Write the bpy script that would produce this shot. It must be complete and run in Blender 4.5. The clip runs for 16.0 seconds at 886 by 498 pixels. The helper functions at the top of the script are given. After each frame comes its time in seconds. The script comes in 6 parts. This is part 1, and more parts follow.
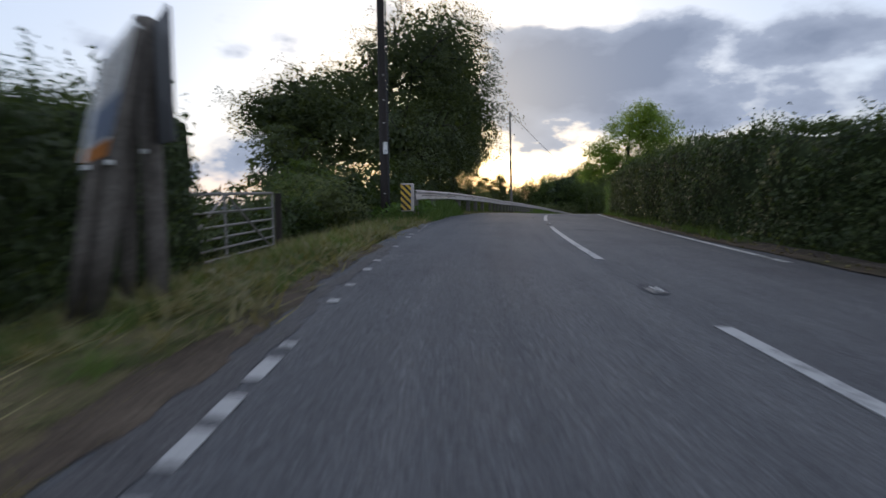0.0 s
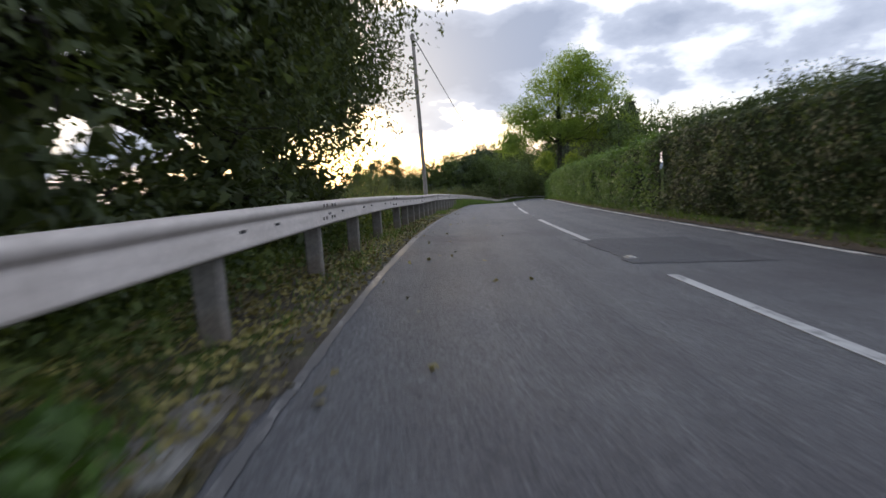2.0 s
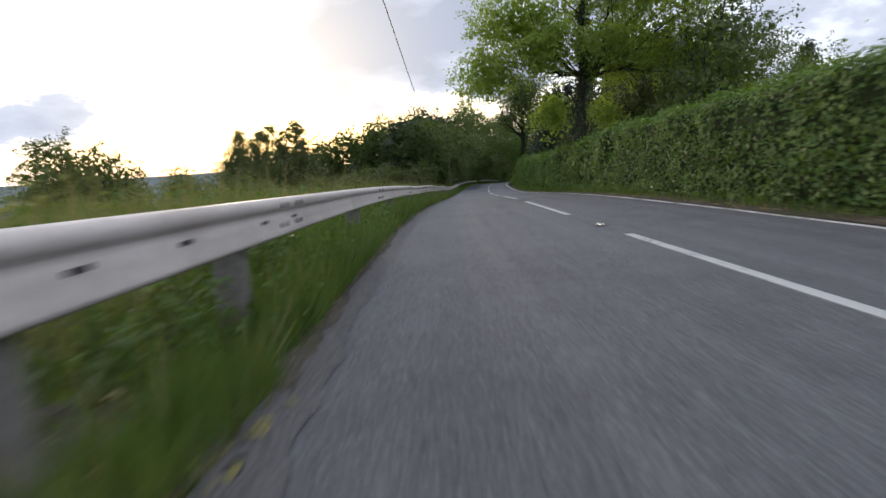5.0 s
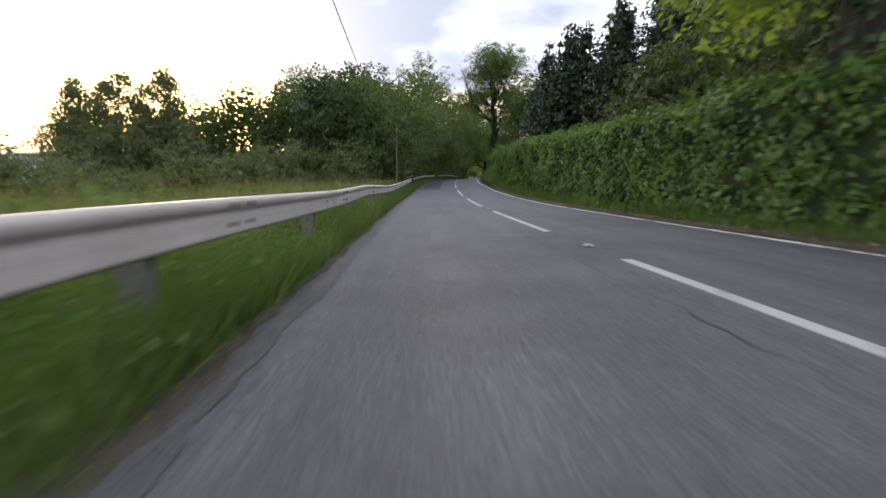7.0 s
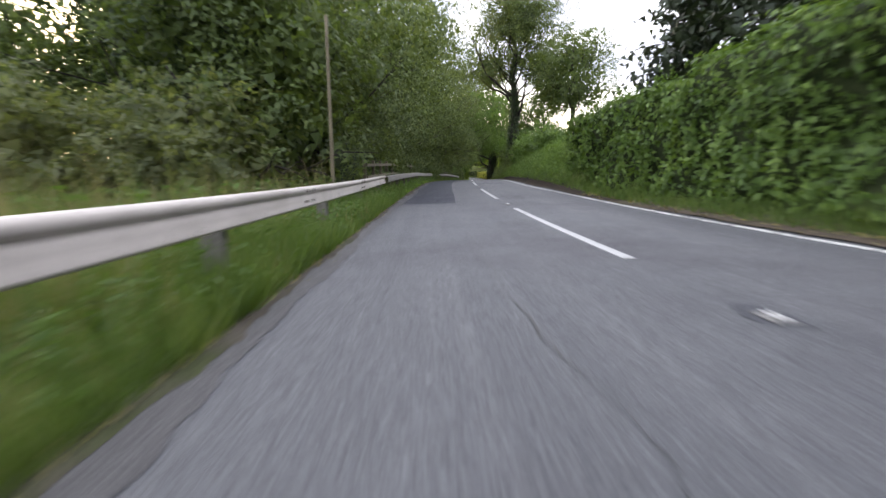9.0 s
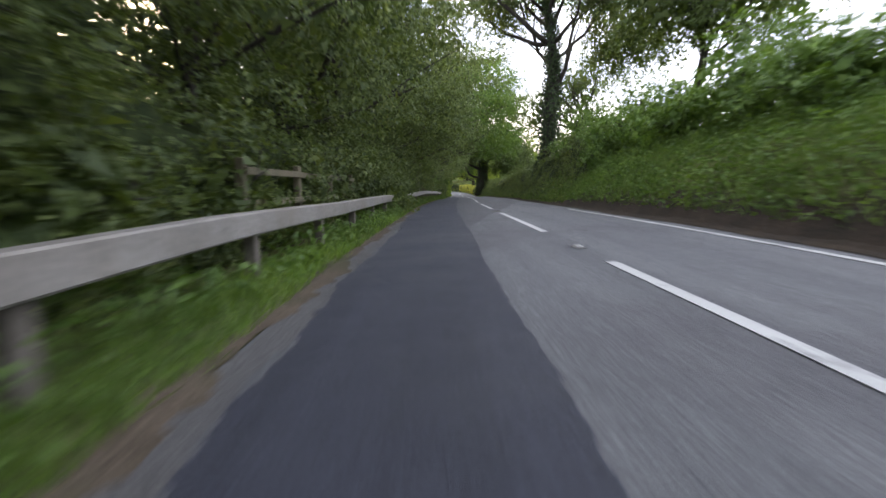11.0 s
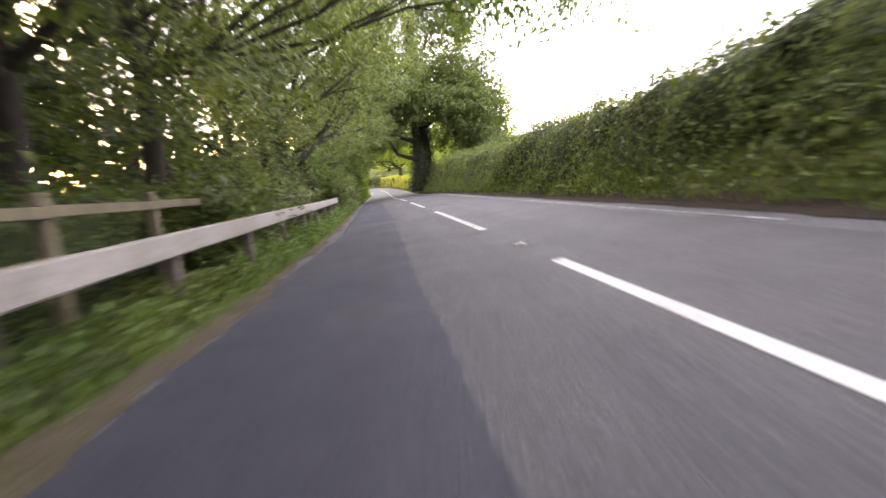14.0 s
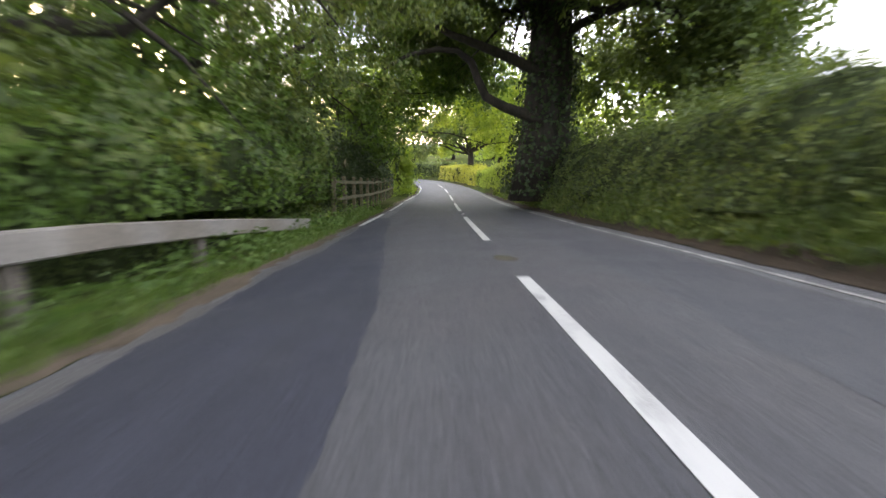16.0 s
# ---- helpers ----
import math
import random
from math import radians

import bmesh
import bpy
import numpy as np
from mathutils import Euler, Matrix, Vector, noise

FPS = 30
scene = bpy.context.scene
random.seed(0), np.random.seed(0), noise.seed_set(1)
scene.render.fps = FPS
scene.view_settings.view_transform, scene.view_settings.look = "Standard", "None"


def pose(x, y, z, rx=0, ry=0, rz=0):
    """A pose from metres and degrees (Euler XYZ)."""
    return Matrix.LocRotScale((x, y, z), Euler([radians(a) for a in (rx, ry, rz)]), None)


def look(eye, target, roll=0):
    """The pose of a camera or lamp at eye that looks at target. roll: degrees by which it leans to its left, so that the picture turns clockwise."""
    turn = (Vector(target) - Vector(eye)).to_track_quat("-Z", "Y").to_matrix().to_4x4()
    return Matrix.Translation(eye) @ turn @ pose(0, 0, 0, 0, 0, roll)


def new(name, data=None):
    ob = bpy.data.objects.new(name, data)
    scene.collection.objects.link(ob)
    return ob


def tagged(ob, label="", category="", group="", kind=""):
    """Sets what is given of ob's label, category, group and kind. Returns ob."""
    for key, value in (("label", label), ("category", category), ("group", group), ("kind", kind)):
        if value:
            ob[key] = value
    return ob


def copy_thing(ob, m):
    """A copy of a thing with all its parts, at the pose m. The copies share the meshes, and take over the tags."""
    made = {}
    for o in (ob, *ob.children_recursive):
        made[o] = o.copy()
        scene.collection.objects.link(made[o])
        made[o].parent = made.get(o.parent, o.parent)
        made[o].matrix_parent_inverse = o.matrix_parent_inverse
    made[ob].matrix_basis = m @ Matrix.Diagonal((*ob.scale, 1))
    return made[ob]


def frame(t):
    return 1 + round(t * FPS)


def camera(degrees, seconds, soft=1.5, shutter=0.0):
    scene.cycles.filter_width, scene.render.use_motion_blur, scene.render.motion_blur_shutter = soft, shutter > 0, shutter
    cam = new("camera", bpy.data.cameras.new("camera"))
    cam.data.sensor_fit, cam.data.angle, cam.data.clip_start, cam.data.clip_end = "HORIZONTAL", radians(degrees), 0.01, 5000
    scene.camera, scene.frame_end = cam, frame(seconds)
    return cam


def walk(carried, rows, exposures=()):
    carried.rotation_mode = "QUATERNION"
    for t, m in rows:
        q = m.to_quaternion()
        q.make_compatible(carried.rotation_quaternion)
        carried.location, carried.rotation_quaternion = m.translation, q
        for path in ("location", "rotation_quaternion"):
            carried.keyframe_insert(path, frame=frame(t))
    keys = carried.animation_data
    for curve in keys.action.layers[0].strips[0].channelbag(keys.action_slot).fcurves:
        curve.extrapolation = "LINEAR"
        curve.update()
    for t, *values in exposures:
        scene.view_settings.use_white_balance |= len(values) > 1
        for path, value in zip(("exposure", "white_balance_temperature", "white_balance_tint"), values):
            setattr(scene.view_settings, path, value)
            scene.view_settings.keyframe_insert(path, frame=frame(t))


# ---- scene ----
cam = camera(80.87, 16.0, soft=1.5, shutter=0.34)
PATH = [
    (0.000, (-2.088, 2.762, 0.901), (-3.261, 12.638, -0.147), -0.17),
    (0.500, (-2.577, 6.726, 1.003), (-3.303, 16.636, -0.120), -5.00),
    (1.000, (-2.830, 10.980, 1.050), (-3.390, 20.888, -0.182), -6.01),
    (1.500, (-2.714, 15.985, 0.987), (-2.138, 25.884, -0.306), -5.27),
    (2.000, (-2.783, 19.577, 1.036), (-2.015, 29.447, -0.374), -3.32),
    (2.500, (-2.630, 23.249, 0.981), (-1.681, 33.082, -0.576), -5.14),
    (3.000, (-2.113, 27.980, 0.790), (-0.440, 37.698, -0.872), -2.65),
    (3.500, (-1.429, 32.387, 0.632), (0.393, 42.076, -1.043), -3.41),
    (4.000, (-0.807, 36.799, 0.483), (0.745, 46.524, -1.257), -1.03),
    (4.200, (-0.507, 38.611, 0.364), (1.069, 48.322, -1.430), -3.33),
    (4.725, (0.344, 43.062, 0.198), (2.117, 52.737, -1.603), -2.98),
    (5.250, (1.216, 47.371, 0.021), (3.422, 56.954, -1.797), -2.22),
    (5.775, (2.168, 51.876, -0.168), (4.802, 61.347, -2.003), -1.46),
    (6.300, (3.344, 56.875, -0.457), (6.171, 66.288, -2.300), -1.11),
    (6.500, (3.972, 58.968, -0.608), (6.748, 68.385, -2.511), -0.80),
    (7.000, (5.292, 63.863, -0.908), (8.185, 73.238, -2.842), 0.65),
    (7.500, (6.622, 68.921, -1.247), (9.583, 78.254, -3.276), 1.57),
    (8.000, (7.915, 73.737, -1.566), (10.716, 83.104, -3.670), -0.06),
    (8.200, (8.460, 75.985, -1.723), (11.228, 85.372, -3.777), 0.25),
    (8.725, (10.033, 81.569, -2.155), (12.918, 90.939, -4.126), 0.03),
    (9.250, (11.827, 87.555, -2.488), (14.967, 96.879, -4.276), -0.44),
    (9.775, (13.724, 93.672, -2.746), (17.118, 102.941, -4.350), -0.91),
    (10.300, (15.609, 99.617, -3.013), (19.117, 108.857, -4.534), -1.12),
    (10.500, (16.326, 101.851, -3.053), (19.733, 111.117, -4.646), -0.19),
    (11.000, (18.147, 107.275, -3.211), (21.592, 116.514, -4.874), -0.56),
    (11.500, (20.157, 112.915, -3.418), (23.786, 122.053, -5.239), -2.34),
    (12.000, (22.179, 118.604, -3.751), (26.074, 127.580, -5.815), -0.07),
    (12.500, (24.231, 123.826, -4.075), (28.016, 132.866, -6.060), -0.61),
    (13.000, (26.682, 129.860, -4.429), (30.601, 138.857, -6.352), -3.79),
    (13.500, (29.045, 135.639, -4.739), (32.925, 144.649, -6.682), -7.01),
    (14.000, (31.793, 141.280, -5.121), (36.446, 149.924, -7.028), -7.18),
    (14.500, (34.826, 147.361, -5.479), (39.558, 155.974, -7.327), 5.05),
    (15.000, (37.418, 153.479, -5.876), (41.293, 162.491, -7.818), 4.70),
    (15.200, (38.406, 155.946, -6.113), (42.210, 164.977, -8.105), 3.19),
    (15.500, (39.880, 159.625, -6.339), (43.508, 168.731, -8.316), -2.25),
    (16.000, (42.291, 165.816, -6.759), (46.056, 174.883, -8.662), -0.34),
]
EXPOSURES = [(0.0, -1.03, 5850, 11), (0.5, -0.89, 5850, 11), (1.5, -0.72, 5850, 12), (2.0, -0.35, 6200, 12), (2.5, -0.01, 6400, 11), (3.0, 0.1, 6500, 11), (3.5, 0.03, 6500, 11), (4.0, -0.15, 6450, 11), (6.5, -0.08, 6400, 12), (7.0, 0.27, 6600, 13), (7.5, 0.55, 6750, 13), (8.0, 0.62, 6750, 13), (10.3, 1.6, 6750, 15), (11.0, 1.25, 6600, 13), (11.5, 0.92, 6600, 13), (12.0, 1.32, 6800, 14), (12.5, 2.0, 7100, 18), (13.0, 2.45, 7600, 25), (13.5, 2.42, 7500, 25), (14.0, 2.5, 7500, 25), (14.5, 2.42, 7250, 22), (15.0, 2.06, 6950, 16), (15.5, 1.9, 6800, 12), (16.0, 2.01, 7000, 13)]
walk(cam, [(t, look(eye, aim, roll)) for t, eye, aim, roll in PATH], exposures=EXPOSURES)

# ---- sky and sun ----
SUN_AZ, SUN_EL = radians(-6.0), radians(7.0)
SUN_DIR = Vector((math.sin(SUN_AZ) * math.cos(SUN_EL), math.cos(SUN_AZ) * math.cos(SUN_EL), math.sin(SUN_EL)))


def link(tree, a, out, b, inp):
    tree.links.new(a.outputs[out], b.inputs[inp])


def node(tree, kind, **values):
    n = tree.nodes.new(kind)
    for key, value in values.items():
        if key in n.inputs:
            n.inputs[key].default_value = value
    return n


def math_node(tree, op, a=0.5, b=0.5):
    n = tree.nodes.new("ShaderNodeMath")
    n.operation = op
    n.inputs[0].default_value, n.inputs[1].default_value = a, b
    return n


def ramp(tree, stops):
    n = tree.nodes.new("ShaderNodeValToRGB")
    el = n.color_ramp.elements
    while len(el) < len(stops):
        el.new(0.5)
    for e, (pos, col) in zip(el, stops):
        e.position, e.color = pos, (*col, 1.0)
    return n


def mix_rgb(tree, mode="MIX"):
    n = tree.nodes.new("ShaderNodeMix")
    n.data_type, n.blend_type = "RGBA", mode
    return n


def make_world():
    world = bpy.data.worlds.new("evening_sky")
    scene.world = world
    world.use_nodes = True
    t = world.node_tree
    t.nodes.clear()
    sky = t.nodes.new("ShaderNodeTexSky")
    sky.sky_type, sky.sun_disc = "NISHITA", False
    sky.sun_elevation, sky.sun_rotation = SUN_EL, SUN_AZ
    sky.dust_density, sky.ozone_density = 2.0, 1.5
    tint = mix_rgb(t, "MULTIPLY")
    tint.inputs[0].default_value = 1.0
    tint.inputs[7].default_value = (0.10, 0.10, 0.10, 1)
    link(t, sky, 0, tint, 6)
    # direction as bearing and height, in degrees
    co = t.nodes.new("ShaderNodeTexCoord")
    sep = t.nodes.new("ShaderNodeSeparateXYZ")
    link(t, co, "Generated", sep, 0)
    bearing, rise = math_node(t, "ARCTAN2"), math_node(t, "ARCSINE")
    link(t, sep, 0, bearing, 0), link(t, sep, 1, bearing, 1), link(t, sep, 2, rise, 0)
    az, el = math_node(t, "MULTIPLY", 0, 57.3), math_node(t, "MULTIPLY", 0, 57.3)
    link(t, bearing, 0, az, 0), link(t, rise, 0, el, 0)
    squash = t.nodes.new("ShaderNodeMapping")
    squash.inputs["Scale"].default_value = (1.0, 1.0, 2.1)
    link(t, co, "Generated", squash, 0)
    big = node(t, "ShaderNodeTexNoise", Scale=4.6, Detail=7.0, Roughness=0.52)
    link(t, squash, 0, big, "Vector")

    def span(source, lo, hi, a=0.0, b=1.0):
        n = t.nodes.new("ShaderNodeMapRange")
        n.interpolation_type = "SMOOTHSTEP"
        for key, value in (("From Min", lo), ("From Max", hi), ("To Min", a), ("To Max", b)):
            n.inputs[key].default_value = value
        link(t, source, 0, n, "Value")
        return n

    # a long bank of cloud: high on the right of the sun, low over the valley on its left
    centre, half = span(az, -14, -2, 5.0, 10.4), span(az, -14, -2, 4.2, 6.2)
    off, rel = math_node(t, "SUBTRACT"), math_node(t, "DIVIDE")
    link(t, el, 0, off, 0), link(t, centre, 0, off, 1), link(t, off, 0, rel, 0), link(t, half, 0, rel, 1)
    square, bank = math_node(t, "MULTIPLY"), math_node(t, "SUBTRACT", 1.0)
    link(t, rel, 0, square, 0), link(t, rel, 0, square, 1), link(t, square, 0, bank, 1)
    held = math_node(t, "MAXIMUM", 0, -0.55)
    link(t, bank, 0, held, 0)
    thick, thin = span(az, -8, 2), span(az, -26, -12, 0.62, 0.0)
    fray = span(az, 22, 42, 1.0, 0.45)
    right, gate = math_node(t, "MULTIPLY"), math_node(t, "ADD")
    link(t, thick, 0, right, 0), link(t, fray, 0, right, 1)
    link(t, right, 0, gate, 0), link(t, thin, 0, gate, 1)
    share = math_node(t, "MULTIPLY")
    link(t, held, 0, share, 0), link(t, gate, 0, share, 1)
    uneven = math_node(t, "MULTIPLY_ADD", 0, 3.4)
    uneven.inputs[2].default_value = -1.72
    link(t, big, "Fac", uneven, 0)
    total = math_node(t, "MULTIPLY_ADD", 0, 0.78)
    link(t, share, 0, total, 0), link(t, uneven, 0, total, 2)
    cover = ramp(t, [(0.10, (0, 0, 0)), (0.50, (1, 1, 1))])
    link(t, total, 0, cover, 0)
    # thickest parts are darkest
    cloud = ramp(t, [(0.18, (0.86, 0.89, 0.96)), (0.52, (0.58, 0.63, 0.74)), (0.95, (0.39, 0.44, 0.55))])
    link(t, total, 0, cloud, 0)
    # thin bright veil, strongest round the hidden sun
    dot = t.nodes.new("ShaderNodeVectorMath")
    dot.operation = "DOT_PRODUCT"
    dot.inputs[1].default_value = SUN_DIR
    link(t, co, "Generated", dot, 0)
    pos = math_node(t, "MAXIMUM", 0, 0.0)
    link(t, dot, "Value", pos, 0)
    glow = math_node(t, "POWER", 0, 40.0)
    link(t, pos, 0, glow, 0)
    veil = mix_rgb(t)
    veil.inputs[6].default_value, veil.inputs[7].default_value = (0.78, 0.82, 0.92, 1), (1.8, 1.5, 1.1, 1)
    link(t, glow, 0, veil, 0)
    base = mix_rgb(t, "ADD")
    base.inputs[0].default_value = 1.0
    link(t, tint, 2, base, 6), link(t, veil, 2, base, 7)
    lit = mix_rgb(t)
    lit.inputs[7].default_value = (1.6, 1.35, 1.0, 1)
    half = math_node(t, "MULTIPLY", 0, 0.5)
    link(t, glow, 0, half, 0), link(t, half, 0, lit, 0), link(t, cloud, 0, lit, 6)
    both = mix_rgb(t)
    link(t, cover, 0, both, 0), link(t, base, 2, both, 6), link(t, lit, 2, both, 7)
    bg = node(t, "ShaderNodeBackground", Strength=SKY_STRENGTH)
    out = t.nodes.new("ShaderNodeOutputWorld")
    link(t, both, 2, bg, "Color"), link(t, bg, 0, out, 0)


SKY_STRENGTH = 1.4
make_world()
sun_data = bpy.data.lights.new("sun", "SUN")
sun_data.energy, sun_data.angle, sun_data.color = 0.9, radians(6.0), (1.0, 0.80, 0.55)
sun = new("sun", sun_data)
sun.matrix_world = look((0, 0, 60), Vector((0, 0, 60)) - SUN_DIR)

# ---- the line of the road: heading, slope and crossfall every 10 m from -10 m, in degrees ----
HEAD = [-19.51, -10.69, -1.86, 4.02, 8.00, 10.54, 11.30, 14.84, 14.16, 15.15, 15.63, 17.19, 19.36, 20.83, 21.46, 22.85, 22.64, 21.77, 21.51, 21.82, 22.38, 21.9, 21.0, 18.0, 10.0, -2.0]
SLOPE = [2.54, 1.43, 0.32, -0.63, -1.95, -2.11, -2.09, -3.43, -4.21, -3.96, -2.60, -1.63, -1.92, -2.99, -3.23, -3.19, -3.65, -3.62, -3.39, -4.39, -4.04, -2.72, -2.0, -1.6, -1.6, -1.6]
FALL = [1.27, 1.90, 2.35, 2.22, 1.26, 0.36, -0.65, -1.41, -1.81, -1.57, -1.42, -1.34, -1.19, -1.37, -1.36, -1.32, -1.24, -1.41, -1.32, -0.86, -0.47, -0.19, -0.03, 0.05, 0.09, 0.11]

KNOTS_S = np.arange(len(HEAD)) * 10.0 - 10.0
LINE_S = np.arange(-60.0, 262.0, 1.0)
_h = np.radians(np.interp(LINE_S, KNOTS_S, HEAD))
_p = np.radians(np.interp(LINE_S, KNOTS_S, SLOPE))
LINE = np.cumsum(np.stack([np.sin(_h) * np.cos(_p), np.cos(_h) * np.cos(_p), np.sin(_p)], 1), 0)
LINE -= LINE[60]


def heading(s):
    return np.radians(np.interp(s, KNOTS_S, HEAD))


def place(s, d, u):
    """World places for metres along the road, right of its middle line, and up from its surface (arrays or numbers)."""
    s, d, u = np.broadcast_arrays(np.asarray(s, float), np.asarray(d, float), np.asarray(u, float))
    h = heading(s)
    fall = np.tan(np.radians(np.interp(s, KNOTS_S, FALL)))
    x = np.interp(s, LINE_S, LINE[:, 0]) + np.cos(h) * d
    y = np.interp(s, LINE_S, LINE[:, 1]) - np.sin(h) * d
    z = np.interp(s, LINE_S, LINE[:, 2]) + u - d * fall
    return np.stack([x, y, z], -1)


def step(s, a, b):
    k = np.clip((np.asarray(s, float) - a) / (b - a), 0, 1)
    return k * k * (3 - 2 * k)


LEFT_EDGE = ((-60, -2.6), (6, -2.72), (14, -2.85), (36, -2.82), (60, -2.86), (85, -2.86), (104, -2.5), (122, -2.5), (130, -2.6), (148, -2.6), (156, -2.42), (165, -2.4), (198, -2.45), (205, -2.1), (214, -1.95), (262, -2.0))
RIGHT_EDGE = ((-60, 3.2), (4, 3.2), (12, 2.7), (40, 2.6), (90, 2.45), (106, 2.25), (130, 2.3), (190, 2.25), (205, 2.3), (218, 2.0), (226, 1.75), (262, 1.8))


def left_edge(s):
    return np.interp(s, *np.array(LEFT_EDGE).T)


def right_edge(s):
    return np.interp(s, *np.array(RIGHT_EDGE).T)


def ground_u(s, d):
    """Height of the ground over the road's surface."""
    s, d = np.broadcast_arrays(np.asarray(s, float), np.asarray(d, float))
    lf, rt = left_edge(s) - d, d - right_edge(s)
    a = np.interp(lf, [0, 0.3, 0.9, 1.4, 1.9, 2.4, 6, 40], [-0.01, 0.0, -0.08, -0.22, -0.42, -0.58, -1.4, -8])
    b = np.interp(lf, [0, 0.3, 0.9, 2, 6, 12, 18, 28, 40], [-0.01, 0.0, 0.0, -0.05, -0.15, -0.6, -2.2, -6.0, -12])
    c = np.interp(lf, [0, 0.3, 0.8, 1.5, 3, 8, 40], [-0.01, 0.005, 0.02, -0.1, -0.6, -2.6, -9])
    w1, w2 = step(s, 14, 19), step(s, 92, 104)
    left = (a * (1 - w1) + b * w1) * (1 - w2) + c * w2
    e = np.interp(rt, [0, 0.4, 2, 6, 40], [-0.01, 0.005, 0.3, 0.5, 4])
    f = np.interp(rt, [0, 0.12, 0.5, 1.1, 1.8, 3, 10, 40], [-0.01, 0.03, 0.55, 1.12, 1.58, 1.85, 2.5, 6])
    g = np.interp(rt, [0, 0.12, 0.35, 0.8, 1.3, 2, 3, 10, 40], [-0.01, 0.02, 0.20, 0.66, 1.1, 1.4, 1.6, 2.4, 6])
    w3, w4 = step(s, 99, 107), step(s, 124, 130)
    right = e * (1 - w3) + (f * (1 - w4) + g * w4) * w3
    return np.where(lf > 0, left, np.where(rt > 0, right, -0.03))


# ---- mesh helpers ----
ORIGIN = {}


def thing(name, loc, label, category, group="", kind=""):
    ob = new(name)
    ob.location = Vector([float(v) for v in loc])
    ORIGIN[ob.name] = np.array(loc, float)
    return tagged(ob, label, category, group, kind)


class Buf:
    """Vertices and faces that become one mesh."""

    def __init__(self):
        self.v, self.f, self.n = [], [], 0

    def add(self, verts, faces):
        self.v.append(np.asarray(verts, float).reshape(-1, 3))
        self.f.extend([tuple(i + self.n for i in f) for f in faces])
        self.n += len(self.v[-1])
        return self

    def box(self, m, sx, sy, sz, bevel=0.0):
        """A box of that size round the pose m, with chamfered edges."""
        bm = bmesh.new()
        bmesh.ops.create_cube(bm, size=1.0, matrix=m @ Matrix.Diagonal((sx, sy, sz, 1)))
        if bevel:
            bmesh.ops.bevel(bm, geom=bm.edges[:], offset=bevel, segments=1, affect="EDGES")
        bm.verts.index_update()
        self.add([v.co[:] for v in bm.verts], [[v.index for v in f.verts] for f in bm.faces])
        bm.free()
        return self

    def tube(self, pts, radii, sides=8, cap=True, wob=0.0, seed=0):
        pts = np.asarray(pts, float)
        radii = np.broadcast_to(np.asarray(radii, float), (len(pts),))
        rng = np.random.default_rng(seed)
        tang = np.gradient(pts, axis=0)
        tang /= np.linalg.norm(tang, axis=1, keepdims=True) + 1e-9
        ref = np.array([0.0, 0, 1]) if abs(tang[0, 2]) < 0.9 else np.array([1.0, 0, 0])
        rings = []
        for p, r, tg in zip(pts, radii, tang):
            u = np.cross(tg, ref)
            u /= np.linalg.norm(u)
            w = np.cross(tg, u)
            a = np.arange(sides) * 2 * np.pi / sides
            rr = r * (1 + wob * rng.uniform(-1, 1, sides))
            rings.append(p + np.cos(a)[:, None] * u * rr[:, None] + np.sin(a)[:, None] * w * rr[:, None])
        k = len(pts)
        faces = [(i * sides + j, i * sides + (j + 1) % sides, (i + 1) * sides + (j + 1) % sides, (i + 1) * sides + j) for i in range(k - 1) for j in range(sides)]
        if cap:
            faces += [tuple(range(sides))[::-1], tuple((k - 1) * sides + j for j in range(sides))]
        return self.add(np.concatenate(rings), faces)

    def grid(self, pts):
        """pts: array rows x columns x 3."""
        r, c = pts.shape[:2]
        return self.add(pts.reshape(-1, 3), [(i * c + j, i * c + j + 1, (i + 1) * c + j + 1, (i + 1) * c + j) for i in range(r - 1) for j in range(c - 1)])

    def mesh(self, name, org=(0, 0, 0), smooth=False):
        me = bpy.data.meshes.new(name)
        me.from_pydata((np.concatenate(self.v) - np.asarray(org, float)).tolist(), [], self.f)
        if smooth:
            me.shade_smooth()
        me.update()
        return me


def part(name, buf, material, parent=None, label="", smooth=False):
    """One mesh object, under a thing or a part when a parent is given."""
    org = ORIGIN.get(parent.name, np.zeros(3)) if parent else np.zeros(3)
    me = buf if isinstance(buf, bpy.types.Mesh) else buf.mesh(name, org, smooth)
    if not me.materials:
        me.materials.append(material)
    ob = new(name, me)
    if parent:
        ob.parent = parent
        ORIGIN[ob.name] = org
    return tagged(ob, label)


def solo(name, buf, material, label, category, group="", kind="", smooth=False):
    """A thing of a single mesh, in world places."""
    return tagged(part(name, buf, material, None, "", smooth), label, category, group, kind)


def quads_mesh(name, verts, org=(0, 0, 0)):
    """A mesh from many loose pieces of three or four corners (n x corners x 3)."""
    n, c = verts.shape[:2]
    me = bpy.data.meshes.new(name)
    me.vertices.add(n * c)
    me.vertices.foreach_set("co", (verts.reshape(-1, 3) - np.asarray(org, float)).astype(np.float32).ravel())
    me.loops.add(n * c)
    me.loops.foreach_set("vertex_index", np.arange(n * c, dtype=np.int32))
    me.polygons.add(n)
    me.polygons.foreach_set("loop_start", np.arange(0, n * c, c, dtype=np.int32))
    me.update(calc_edges=True)
    return me


def unit(v):
    return v / (np.linalg.norm(v, axis=-1, keepdims=True) + 1e-9)


